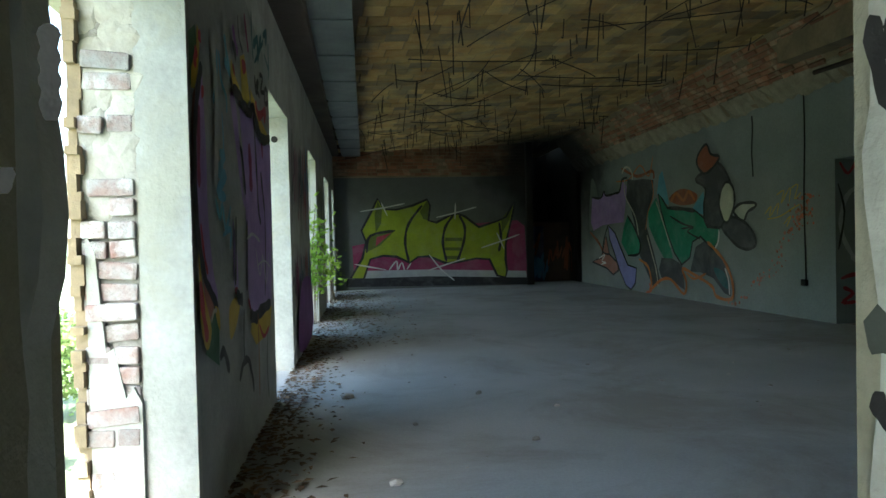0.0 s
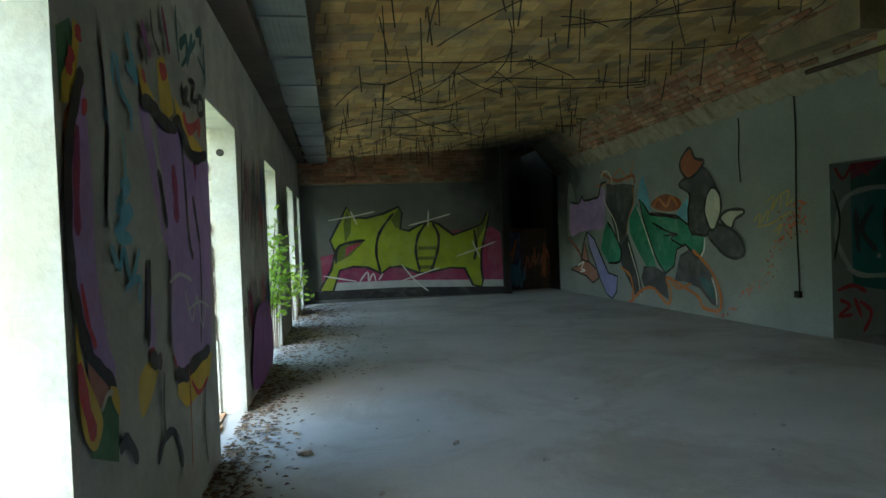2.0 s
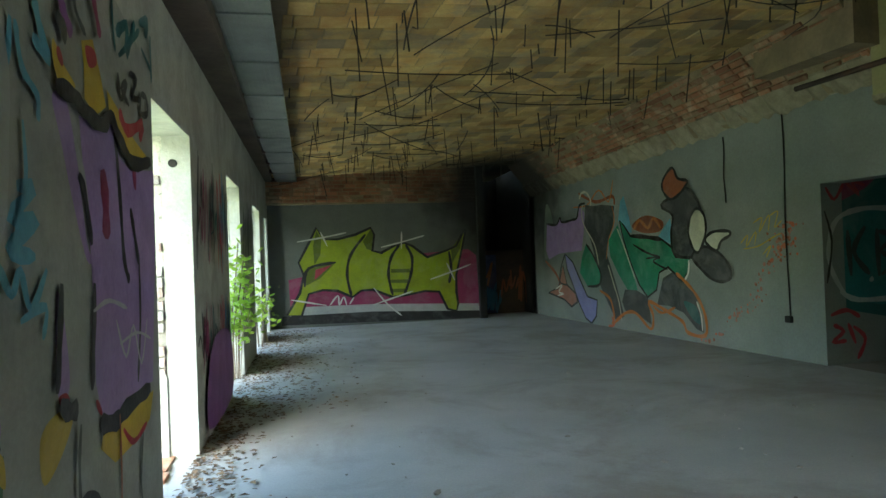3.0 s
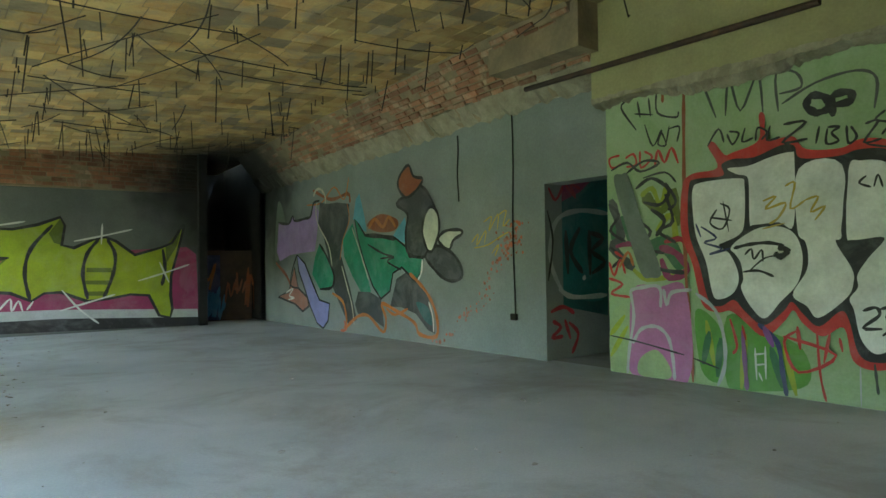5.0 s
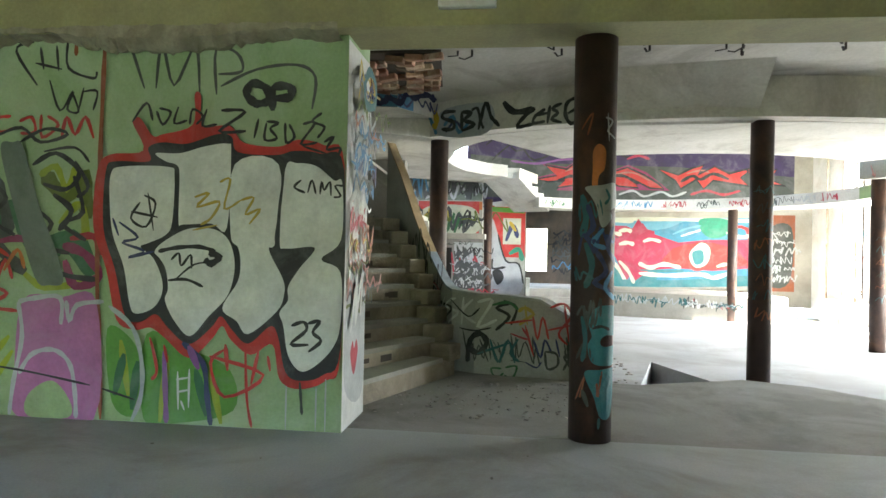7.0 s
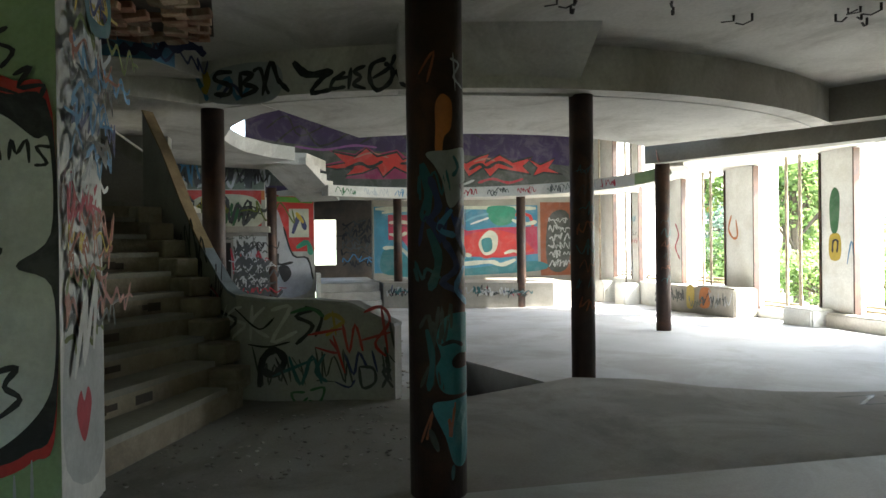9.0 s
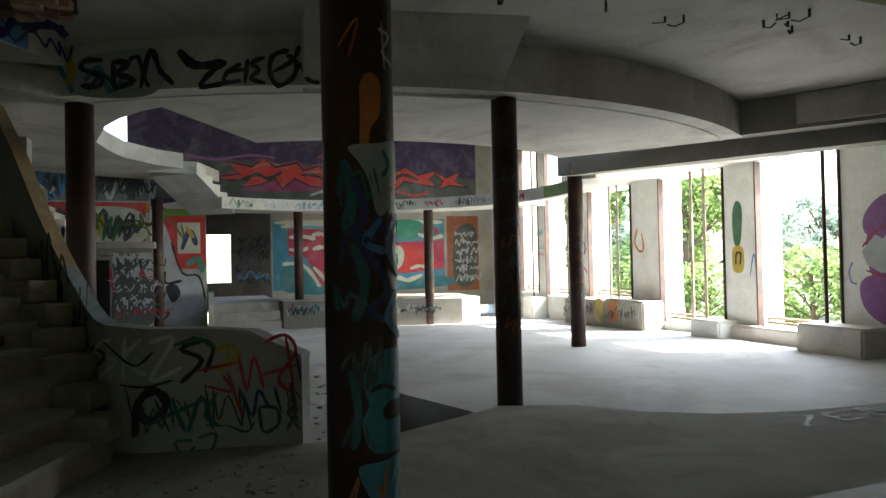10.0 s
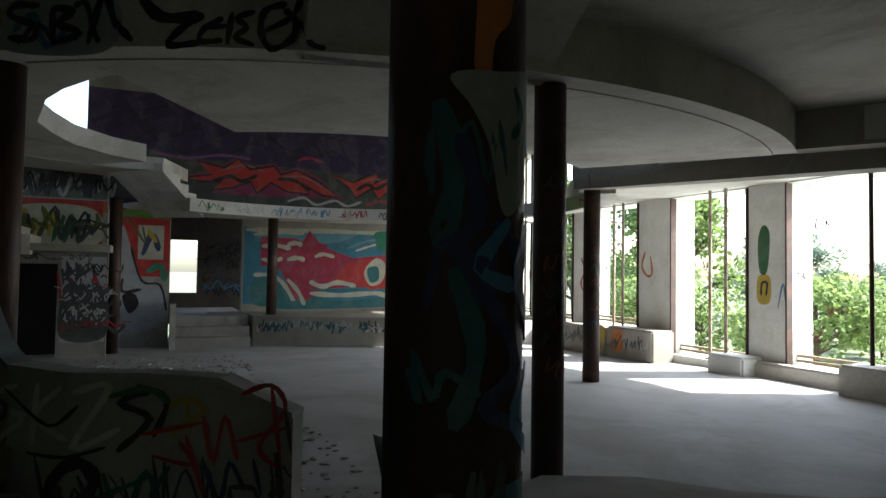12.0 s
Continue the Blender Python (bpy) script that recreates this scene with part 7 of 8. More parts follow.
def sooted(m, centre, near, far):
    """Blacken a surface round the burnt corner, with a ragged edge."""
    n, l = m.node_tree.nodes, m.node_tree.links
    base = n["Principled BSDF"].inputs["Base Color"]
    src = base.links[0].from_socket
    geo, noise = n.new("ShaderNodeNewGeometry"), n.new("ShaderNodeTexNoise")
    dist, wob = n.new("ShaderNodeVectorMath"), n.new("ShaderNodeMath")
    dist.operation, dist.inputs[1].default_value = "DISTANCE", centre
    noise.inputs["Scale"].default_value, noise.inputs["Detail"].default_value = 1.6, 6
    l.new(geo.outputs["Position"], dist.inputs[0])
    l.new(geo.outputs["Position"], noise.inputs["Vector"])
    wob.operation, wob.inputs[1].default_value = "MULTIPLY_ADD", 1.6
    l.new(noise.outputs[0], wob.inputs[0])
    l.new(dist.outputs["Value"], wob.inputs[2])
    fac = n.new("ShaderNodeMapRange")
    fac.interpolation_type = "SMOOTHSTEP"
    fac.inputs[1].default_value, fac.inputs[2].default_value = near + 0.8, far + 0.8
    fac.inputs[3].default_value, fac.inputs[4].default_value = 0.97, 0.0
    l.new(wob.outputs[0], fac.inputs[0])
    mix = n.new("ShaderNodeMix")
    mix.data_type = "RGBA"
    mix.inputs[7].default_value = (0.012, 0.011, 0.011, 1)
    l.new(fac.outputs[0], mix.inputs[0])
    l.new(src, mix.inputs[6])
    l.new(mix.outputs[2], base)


for m in (BLOCK, BRICK, MORTAR, RAW, GREY_PAINT, DARK_GREY_PAINT, DARK_RAW_AND_HOLES):
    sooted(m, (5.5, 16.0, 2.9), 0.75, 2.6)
# blocks of the room ceiling, laid to its slope
cu = Vector((1, 0, 0.055))
cv = Vector((0, -1, 0.045))
vs, fs = course_lists((0.25, FAR + 0.1, ceil_z(0.25, FAR + 0.1)), cu, cv, (0.05, 0.04, -1), 5.4, 14.6, 0.27, 0.27, 0.009, 0.011, rnd, 0.05, 0.008)
from_lists("ceiling_blocks", vs, fs, BLOCK, bpy.data.objects["ceiling_room"])
# brick of the end wall band and of the slope over the right wall
vs, fs = course_lists((0.1, FAR + 0.02, 2.62), (1, 0, 0), (0, 0, 1), (0, -1, 0), 4.65, 0.85, 0.25, 0.078, 0.012, 0.02, rnd, 0.04)
band = from_lists("bricks", vs, fs, BRICK, bpy.data.objects["wall_far_brick"])
band["kind"] = "stuff"
c0, c1, c2 = Vector((6.19, 7.0, 3.08)), Vector((6.19, FAR + 0.2, 2.75)), Vector((5.6, 7.0, ceil_z(5.6, 7.0)))
nn = (c1 - c0).cross(c2 - c0).normalized()
nn = -nn if nn.z > 0 else nn
start = c0 + (c2 - c0) * 0.28
vs, fs = course_lists(start, c1 - c0, c2 - c0, nn, (c1 - c0).length, (c2 - c0).length * 0.7, 0.25, 0.08, 0.014, 0.025, rnd, 0.12)
band = from_lists("bricks", vs, fs, BRICK, bpy.data.objects["wall_cove"])
band["kind"] = "stuff"
# rough concrete ledge along the wall head
vs, fs = [], []
n_ = 90
for i in range(n_ + 1):
    p = c0 + (c1 - c0) * (i / n_)
    j_ = [rnd.uniform(-0.035, 0.035) for _ in range(3)]
    vs += [tuple(p + Vector((0.0, 0, -0.03 + j_[0]))), tuple(p + Vector((-0.05 + j_[1], 0, 0.03 + j_[0]))), tuple(p + (c2 - c0) * 0.3 + nn * (0.03 + j_[2])), tuple(p + (c2 - c0) * 0.32)]
for i in range(n_):
    for k_ in range(3):
        a = i * 4 + k_
        fs.append((a, a + 4, a + 5, a + 1))
from_lists("ledge", vs, fs, MORTAR, bpy.data.objects["wall_cove"], "crumbling concrete ledge at the wall head")
# concrete patch and pipe on the slope
bm = bmesh.new()
box(bm, 5.68, 6.02, 6.9, 8.25, 3.36, 4.3)
tagged(part("beam_end", bm, RAW), "broken end of a concrete beam", "beam", kind="structure")
vs, fs = [], []
drop = 0.05
for i in range(71):
    y = 4.2 + 0.04 * i
    drop = min(max(drop + rnd.uniform(-0.03, 0.03), 0.01), 0.13)
    for x, z in ((5.985, 2.86 + rnd.uniform(0, 0.02)), (5.99 + rnd.uniform(-0.012, 0.01), 2.84 - drop * 0.5), (6.08 + rnd.uniform(-0.02, 0.02), 2.83 - drop), (6.15, 2.82 - drop * 0.8 + rnd.uniform(-0.02, 0.02))):
        vs.append((x, y, z))
for i in range(70):
    for k_ in range(3):
        a = i * 4 + k_
        fs.append((a, a + 4, a + 5, a + 1))
from_lists("lip", vs, fs, MORTAR, bpy.data.objects["beam"], "crumbling plaster lip under the beam")
pipe = thing("pipe", "rusty iron pipe under the beam", "pipe")
bm = bmesh.new()
ret = bmesh.ops.create_cone(bm, cap_ends=True, segments=12, radius1=0.03, radius2=0.03, depth=3.2)
bmesh.ops.transform(bm, verts=ret["verts"], matrix=Matrix.Translation((5.93, 6.3, 3.16)) @ Matrix.Rotation(radians(90), 4, "X"))
part("tube", bm, RUST, pipe)


def wires(paths, r, sides=4):
    verts, faces = [], []
    for pts in paths:
        k = len(verts)
        for i, p in enumerate(pts):
            d = (pts[min(i + 1, len(pts) - 1)] - pts[max(i - 1, 0)]).normalized()
            a = d.cross(Vector((0.3, 0.2, 0.93))).normalized()
            b = d.cross(a)
            for s in range(sides):
                t = 2 * math.pi * s / sides
                verts.append(tuple(p + (a * math.cos(t) + b * math.sin(t)) * r))
        for i in range(len(pts) - 1):
            for s in range(sides):
                faces.append((k + i * sides + s, k + i * sides + (s + 1) % sides, k + (i + 1) * sides + (s + 1) % sides, k + (i + 1) * sides + s))
    return verts, faces


paths = []
for i in range(62):
    x, y = rnd.uniform(0.4, 5.4), rnd.uniform(3.5, 15.5)
    kind = rnd.random()
    ang = radians(rnd.uniform(-14, 14)) if kind < 0.5 else radians(rnd.uniform(25, 155))
    length = rnd.uniform(0.5, 2.2)
    pts, drop, bend = [], rnd.uniform(0.01, 0.06), rnd.uniform(-0.35, 0.35)
    for s in range(9):
        t = s / 8
        px, py = x + math.cos(ang + bend * t) * length * t, y + math.sin(ang + bend * t) * length * t
        px, py = min(max(px, 0.3), 5.5), min(max(py, 2.0), FAR)
        pts.append(Vector((px, py, ceil_z(px, py) - 0.02 - drop - 0.2 * abs(bend) * math.sin(math.pi * t) - (0.14 * t * t if kind > 0.4 else 0))))
    paths.append(pts)
for i in range(210):
    x, y = rnd.uniform(0.5, 5.5), rnd.uniform(3.4, 15.5)
    x, y = round(x / 0.42) * 0.42 + rnd.uniform(-0.04, 0.04), y
    z, l = ceil_z(x, y), rnd.choice((0.12, 0.2, 0.3, 0.42, 0.55)) * rnd.uniform(0.7, 1.2)
    lean = (rnd.uniform(-0.05, 0.05), rnd.uniform(-0.06, 0.06))
    pts = [Vector((x + lean[0] * l * s, y + lean[1] * l * s, z - l * s / 4)) for s in range(5)]
    if rnd.random() < 0.3:
        pts.append(pts[-1] + Vector((rnd.uniform(-0.05, 0.05), rnd.uniform(-0.04, 0.04), 0.02)))
    paths.append(pts)
vs, fs = wires(paths, 0.0075)
tagged(from_lists("wire_lath", vs, fs, WIRE), "tangled rusty wires hanging from the brick ceiling", "wire", kind="stuff")

# ---- sheet metal strip under the ceiling ----
ldir = Vector((0.0773, 1, 0)).normalized()
for i in range(12):
    y0 = 2.3 + 1.12 * i
    panel = thing("soffit_panel", "grey perforated sheet metal panel below the ceiling edge", "panel", "sheet metal panels")
    bm = bmesh.new()
    for a, b, u0, u1 in ((0.0, 1.08, 0.0, 0.36),):
        x0 = -0.345 + 0.0773 * (y0 - 6.0)
        z0 = 3.2 - 0.014 * (y0 - 6.0) + rnd.uniform(-0.01, 0.01)
        m = Matrix.Translation((x0, y0, z0)) @ Matrix.Rotation(radians(-4.42), 4, "Z") @ Matrix.Rotation(radians(-0.8), 4, "X")
        box(bm, 0, 0.42, a, b, 0, 0.012, m)
        box(bm, 0, 0.012, a, b, 0.012, 0.05, m)
        box(bm, 0.408, 0.42, a, b, 0.012, 0.05, m)
        for r_ in range(1, 9):
            box(bm, 0.045 * r_, 0.045 * r_ + 0.012, a, b, -0.006, 0.001, m)
        box(bm, 0.0, 0.42, b - 0.05, b + 0.01, -0.016, -0.002, m)
    part("sheet", bm, TIN, panel)
    bm = bmesh.new()
    box(bm, -0.09, 0.02, 0.98, 1.06, -0.02, 0.06, m)
    part("bracket", bm, RUST, panel, "rusty bracket")
bm = bmesh.new()
prism(bm, [(-0.95, 1.2), (-0.62, 1.2), (0.35, FAR), (0.0, FAR)], lambda x, y: 3.05 + 0.01 * (x + 1), 3.9)
tagged(part("wall_head", bm, DARK_RAW_AND_HOLES), "dark raw wall head above the openings", "wall", kind="structure")

def chip(bm, x, y, z, s, rnd):
    ret = bmesh.ops.create_icosphere(bm, subdivisions=1, radius=1)
    for v in ret["verts"]:
        v.co *= rnd.uniform(0.7, 1.15)
    m = Matrix.Translation((x, y, z + s * 0.25)) @ Matrix.Rotation(rnd.uniform(0, 6), 4, "Z") @ Matrix.Diagonal((s, s * rnd.uniform(0.5, 0.9), s * rnd.uniform(0.25, 0.5), 1))
    bmesh.ops.transform(bm, matrix=m, verts=ret["verts"])


# ---- jambs of the left openings ----
wl = bpy.data.objects["wall_left"]
shape = bmesh.new()
box(shape, -0.5, 0.5, -0.5, 0.5, -0.5, 0.5)
bmesh.ops.bevel(shape, geom=shape.edges[:], offset=0.06, segments=1, affect="EDGES")
brick_mesh = bpy.data.meshes.new("brick")
shape.to_mesh(brick_mesh)
shape.free()
brick_mesh.materials.append(BRICK_PALE)
for n_, o in enumerate(OPEN):
    u1 = o[1]
    # plastered inner strip of the far jamb and the head
    bm = bmesh.new()
    box(bm, u1 - 0.012, u1 + 0.001, 0.0, o[3], -0.2, 0.004, ML)
    box(bm, o[0], u1 - 0.012, o[3] - 0.012, o[3] + 0.001, -0.44, -0.002, ML)
    part("jamb_plaster", bm, JAMB, wl, "pale plaster strip of the opening")
    bm = bmesh.new()
    box(bm, u1 - 0.004, u1 + 0.002, 0.0, o[3], -0.42, -0.2, ML)
    part("jamb_mortar", bm, JAMB_MORTAR, wl, "crumbling mortar of the jamb")
    for r in range(27 if n_ < 2 else 0):
        if r > 16 and rnd.random() < 0.55:
            continue
        w_ = -0.205
        while w_ > -0.4:
            w = rnd.choice((0.1, 0.11, 0.2)) * rnd.uniform(0.9, 1.1)
            w = min(w, w_ + 0.415)
            if w > 0.03 and rnd.random() > 0.08:
                ob = new("brick", brick_mesh)
                ob.matrix_world = ML @ Matrix.Translation((u1 - 0.006 + rnd.uniform(-0.016, 0.016), 0.045 + 0.083 * r + rnd.uniform(-0.006, 0.006), w_ - w / 2)) @ Matrix.Rotation(rnd.uniform(-0.08, 0.08), 4, "X") @ Matrix.Rotation(rnd.uniform(-0.06, 0.06), 4, "Z") @ Matrix.Diagonal((0.05, 0.068, w - 0.012, 1))
                ob.parent = wl
            w_ -= w
    if n_ < 2:
        bm = bmesh.new()
        prism(bm, [(-0.395, 0.0), (-0.2, 0.0), (-0.2, 0.6), (-0.23, 0.66), (-0.26, 0.62), (-0.3, 0.82), (-0.33, 0.8), (-0.36, 1.2), (-0.395, 1.28)], -0.034, 0.001)
        bmesh.ops.transform(bm, verts=bm.verts, matrix=ML @ Matrix.Translation((u1, 0, 0)) @ Matrix(((0, 0, 1, 0), (0, 1, 0, 0), (1, 0, 0, 0), (0, 0, 0, 1))))
        bmesh.ops.recalc_face_normals(bm, faces=bm.faces)
        part("jamb_skin", bm, JAMB, wl, "white plaster left on the lower jamb")
        bm = bmesh.new()
        for q in range(70):
            ret = bmesh.ops.create_icosphere(bm, subdivisions=2, radius=1)
            for v in ret["verts"]:
                v.co *= rnd.uniform(0.86, 1.1)
            s_ = rnd.uniform(0.04, 0.11)
            bmesh.ops.transform(bm, verts=ret["verts"], matrix=ML @ Matrix.Translation((u1 + 0.004, rnd.uniform(1.35, 2.35), -rnd.uniform(0.21, 0.4))) @ Matrix.Rotation(rnd.uniform(-0.6, 0.6), 4, "X") @ Matrix.Diagonal((s_ * 0.22, s_ * rnd.uniform(0.7, 1.3), s_ * rnd.uniform(0.5, 0.9), 1)))
        part("plaster_lump", bm, PLASTER, wl, "lumpy remains of pale plaster")
    bm = bmesh.new()
    v_ = 0.0
    while v_ < o[3] - 0.1:
        h = rnd.uniform(0.03, 0.09)
        box(bm, u1 - rnd.uniform(0.01, 0.07), u1 + 0.01, v_, v_ + h, -0.448, -0.39 - rnd.uniform(0, 0.03), ML)
        v_ += h
    part("jamb_edge", bm, RAW, wl, "crumbling brown outer edge")
    bm = bmesh.new()
    for c_ in range(6):
        box(bm, o[0] + 0.2 * c_ + 0.01, o[0] + 0.2 * c_ + 0.19, 0.0, 0.02 + rnd.uniform(0, 0.012), -0.4, -0.12 + rnd.uniform(-0.05, 0.03), ML)
    part("threshold", bm, BRICK, wl, "worn brick threshold")
# near-black disc on the jamb; a pipe hole's inner shade as colour
bm = bmesh.new()
tube(bm, 0.03, 0, 0, -0.02, 0.012, 16)
bmesh.ops.transform(bm, verts=bm.verts, matrix=ML @ Matrix.Translation((OPEN[1][1] - 0.012, 2.16, -0.12)) @ Matrix.Rotation(radians(-90), 4, "Y"))
part("pipe_hole", bm, NEAR_BLACK, wl, "near-black disc painting the dark inside a pipe hole")

# ---- cable on the right wall ----
for u_, top_, low_ in ((16.2 - 8.39, 3.0, 0.5), (16.2 - 9.45, 2.9, 2.0)):
    cable = thing("wall_cable", "black cable hanging down the grey wall", "cable", "wall cables")
    bm = bmesh.new()
    pts = [Vector(MR @ Vector((u_ + 0.012 * math.sin(k_), top_ + (low_ - top_) * k_ / 8, 0.012))) for k_ in range(9)]
    v_, f_ = wires([pts], 0.009, 6)
    from_lists("cord", v_, f_, NEAR_BLACK, cable)
    if low_ < 1:
        bm2 = bmesh.new()
        box(bm2, u_ - 0.05, u_ + 0.05, low_ - 0.05, low_ + 0.03, 0.002, 0.05, MR)
        bmesh.ops.bevel(bm2, geom=bm2.edges[:], offset=0.008, segments=1, affect="EDGES")
        part("socket", bm2, NEAR_BLACK, cable)
    bm.free()

# ---- litter and rubble ----


for x, y, s in ((-0.05, 5.75, 0.07), (0.1, 3.9, 0.05), (0.95, 5.6, 0.04), (1.4, 5.1, 0.03), (0.35, 4.9, 0.03), (1.0, 4.4, 0.04), (2.2, 6.4, 0.03), (2.6, 7.4, 0.025), (2.5, 5.6, 0.03), (0.7, 7.4, 0.03), (3.2, 5.2, 0.025), (4.4, 6.5, 0.03), (3.4, 8.8, 0.03), (1.6, 8.4, 0.03)):
    bm = bmesh.new()
    chip(bm, x, y, 0, s, rnd)
    tagged(part("stone_chip", bm, STONE), "small angular stone chip on the dusty floor", "stone", "stone chips on the floor")
bm = bmesh.new()
for i in range(1500):
    if i < 150:
        x, y, z, s = rnd.uniform(-0.5, 6.0), rnd.uniform(2.5, 15.5), 0.0, rnd.uniform(0.005, 0.018)
    elif i < 420:
        x, y, z, s = rnd.uniform(6.7, 8.4), rnd.uniform(2.4, 4.2), 0.0, rnd.uniform(0.006, 0.024)
    else:
        a = rnd.random()
        x, y, z, s = 9.2 + rnd.random() * 10, rnd.uniform(1.5, 4.5), 0, rnd.uniform(0.01, 0.05)
        z = hall_z(x)
    chip(bm, x, y, z, s, rnd)
tagged(part("grit", bm, STONE), "scattered grit and mortar crumbs", "grit", kind="stuff")
vs, fs = [], []
for i in range(3600):
    y = rnd.uniform(2.2, 15.6)
    x = -0.55 + 0.0773 * (y - 6.957) + 0.05 + abs(rnd.gauss(0, 0.42 if y > 8 else 0.2))
    if y > 8:
        x += rnd.random() * 0.5 * (rnd.random() < 0.3)
    s, a, z = rnd.uniform(0.012, 0.04), rnd.uniform(0, 6.28), 0.004 + rnd.random() * 0.018
    c, d = math.cos(a) * s, math.sin(a) * s
    k_ = len(vs)
    vs += [(x - c, y - d, z), (x + d * 0.5, y - c * 0.5, z + rnd.uniform(0, 0.01)), (x + c, y + d, z), (x - d * 0.5, y + c * 0.5, z + rnd.uniform(0, 0.01))]
    fs.append((k_, k_ + 1, k_ + 2, k_ + 3))
tagged(from_lists("leaf_litter", vs, fs, LITTER), "dry brown leaf litter drifted along the wall", "leaf litter", kind="stuff")


# ---- plants ----
def leaves(count, place, size, rnd, aspect=0.5):
    verts, faces = [], []
    for _ in range(count):
        p = place()
        d = Vector((rnd.gauss(0, 1), rnd.gauss(0, 1), rnd.gauss(0.1, 0.7))).normalized()
        e = d.cross(Vector((rnd.gauss(0, 1), rnd.gauss(0, 1), rnd.gauss(0, 1)))).normalized()
        s = size * rnd.uniform(0.6, 1.3)
        k = len(verts)
        verts += [tuple(p), tuple(p + d * s * 0.5 + e * s * aspect * 0.5), tuple(p + d * s), tuple(p + d * s * 0.5 - e * s * aspect * 0.5)]
        faces.append((k, k + 1, k + 2, k + 3))
    return verts, faces


def sapling(x, y, h, spread, n, label):
    ob = thing("sapling", label, "plant", "saplings at the openings", at=(x, y, 0))
    stems = []
    for i in range(6):
        a = rnd.uniform(0, 6.28)
        top = Vector((math.cos(a) * spread, math.sin(a) * spread * 1.5, h * rnd.uniform(0.6, 1.0)))
        stems.append([Vector((0.04 * math.cos(a), 0.04 * math.sin(a), 0)), top * 0.4 + Vector((0, 0, 0.15)), top * 0.75, top])
    for stem in stems:
        v, f = wires([stem], 0.007)
        from_lists("stem", v, f, BARK, ob)

    def place():
        s = rnd.choice(stems)
        t = rnd.uniform(0.25, 1.0) * 3
        i = min(int(t), 2)
        return s[i].lerp(s[i + 1], t - i) + Vector((rnd.gauss(0, 0.1), rnd.gauss(0, 0.1), rnd.gauss(0, 0.07)))
    v, f = leaves(n, place, 0.1, rnd)
    from_lists("foliage", v, f, LEAF_BACKLIT, ob)


sapling(-0.38, 9.75, 1.9, 0.22, 420, "bright green sapling growing in a wall opening")
sapling(-0.3, 10.25, 1.3, 0.2, 240, "low green sapling beside the wall opening")
sapling(0.0, 13.3, 1.0, 0.2, 160, "small green shoots by the far opening")
board = thing("board", "weathered wooden board leaning in an opening", "board")
bm = bmesh.new()
box(bm, -0.02, 0.02, -0.06, 0.06, 0, 0.8, Matrix.Translation((0.12, 14.0, 0.0)) @ Matrix.Rotation(radians(-12), 4, "Y"))
part("plank", bm, WOOD, board)


def tree_parts(h, r, n, size, rnd):
    limbs = [[Vector((0, 0, 0)), Vector((0.1, 0, h * 0.3)), Vector((0.0, 0.15, h * 0.55)), Vector((0.1, 0.1, h * 0.85))]]
    clumps = []
    for i in range(16):
        a, z = rnd.uniform(0, 6.28), h * rnd.uniform(0.3, 0.9)
        q = r * rnd.uniform(0.35, 1.0) * (1.25 - z / h * 0.75)
        tip = Vector((math.cos(a) * q, math.sin(a) * q, z + h * rnd.uniform(0.02, 0.15)))
        limbs.append([Vector((0, 0.05, z * 0.75)), tip * 0.5 + Vector((0, 0, z * 0.4)), tip])
        clumps.append((tip, r * rnd.uniform(0.22, 0.42)))
    clumps.append((Vector((0, 0, h * 0.92)), r * 0.35))
    tv, tf = [], []
    for i, l in enumerate(limbs):
        v, f = wires([l], (0.02 if i else 0.045) * h * 0.5, 6)
        k = len(tv)
        tv += v
        tf += [tuple(c + k for c in q) for q in f]

    def place():
        c, s = rnd.choice(clumps)
        d = Vector((rnd.gauss(0, 1), rnd.gauss(0, 1), rnd.gauss(0, 0.8)))
        return c + d.normalized() * s * rnd.uniform(0.5, 1.05)
    lv, lf = leaves(n, place, size, rnd, 0.6)
    return tv, tf, lv, lf


def tree(name, at, parts_, mat, label, scale=1.0):
    ob = thing(name, label, "tree" if name == "tree" else "bush", "trees outside the windows" if name == "tree" else "bushes outside the windows", at=at)
    tv, tf, lv, lf = parts_
    from_lists("trunk", tv, tf, BARK, ob)
    from_lists("crown", lv, lf, mat, ob)
    ob.scale = (scale,) * 3
    return ob


T1 = tree("tree", (27.5, -17.5, -1.65), tree_parts(8.0, 2.8, 3600, 0.34, rnd), LEAF, "leafy green tree outside; an added row screens the sky", 0.8)
T2 = tree("tree", (29.0, -34.0, -1.65), tree_parts(9.0, 3.6, 3600, 0.42, rnd), LEAF_FAR, "grey green tree beyond the meadow", 0.42)
B1 = tree("bush", (17.2, -13.0, -1.65), tree_parts(2.9, 1.9, 2600, 0.2, rnd), LEAF, "dense bright green bush below the windows")
for x, y, s, q in ((33.5, -16.5, 0.95, 40), (31, -21, 1.0, 200), (36, -24, 1.1, 90), (-21, 6, 0.8, 10), (-24, 13, 0.9, 70), (-20, 22, 0.9, 150), (-25, 1, 0.9, 240)):
    copy_thing(T1, pose(x, y, -1.65, 0, 0, q)).scale = (s, s, s)
# row of trees added beyond the left wall to cut low skylight indoors
for i in range(12):
    s = 0.66 + 0.06 * math.sin(i * 2.3)
    copy_thing(T1, pose(-11.0 - 1.5 * (i % 2), -4 + 2.5 * i, -1.65, 0, 0, 67 * i)).scale = (s, s, s)
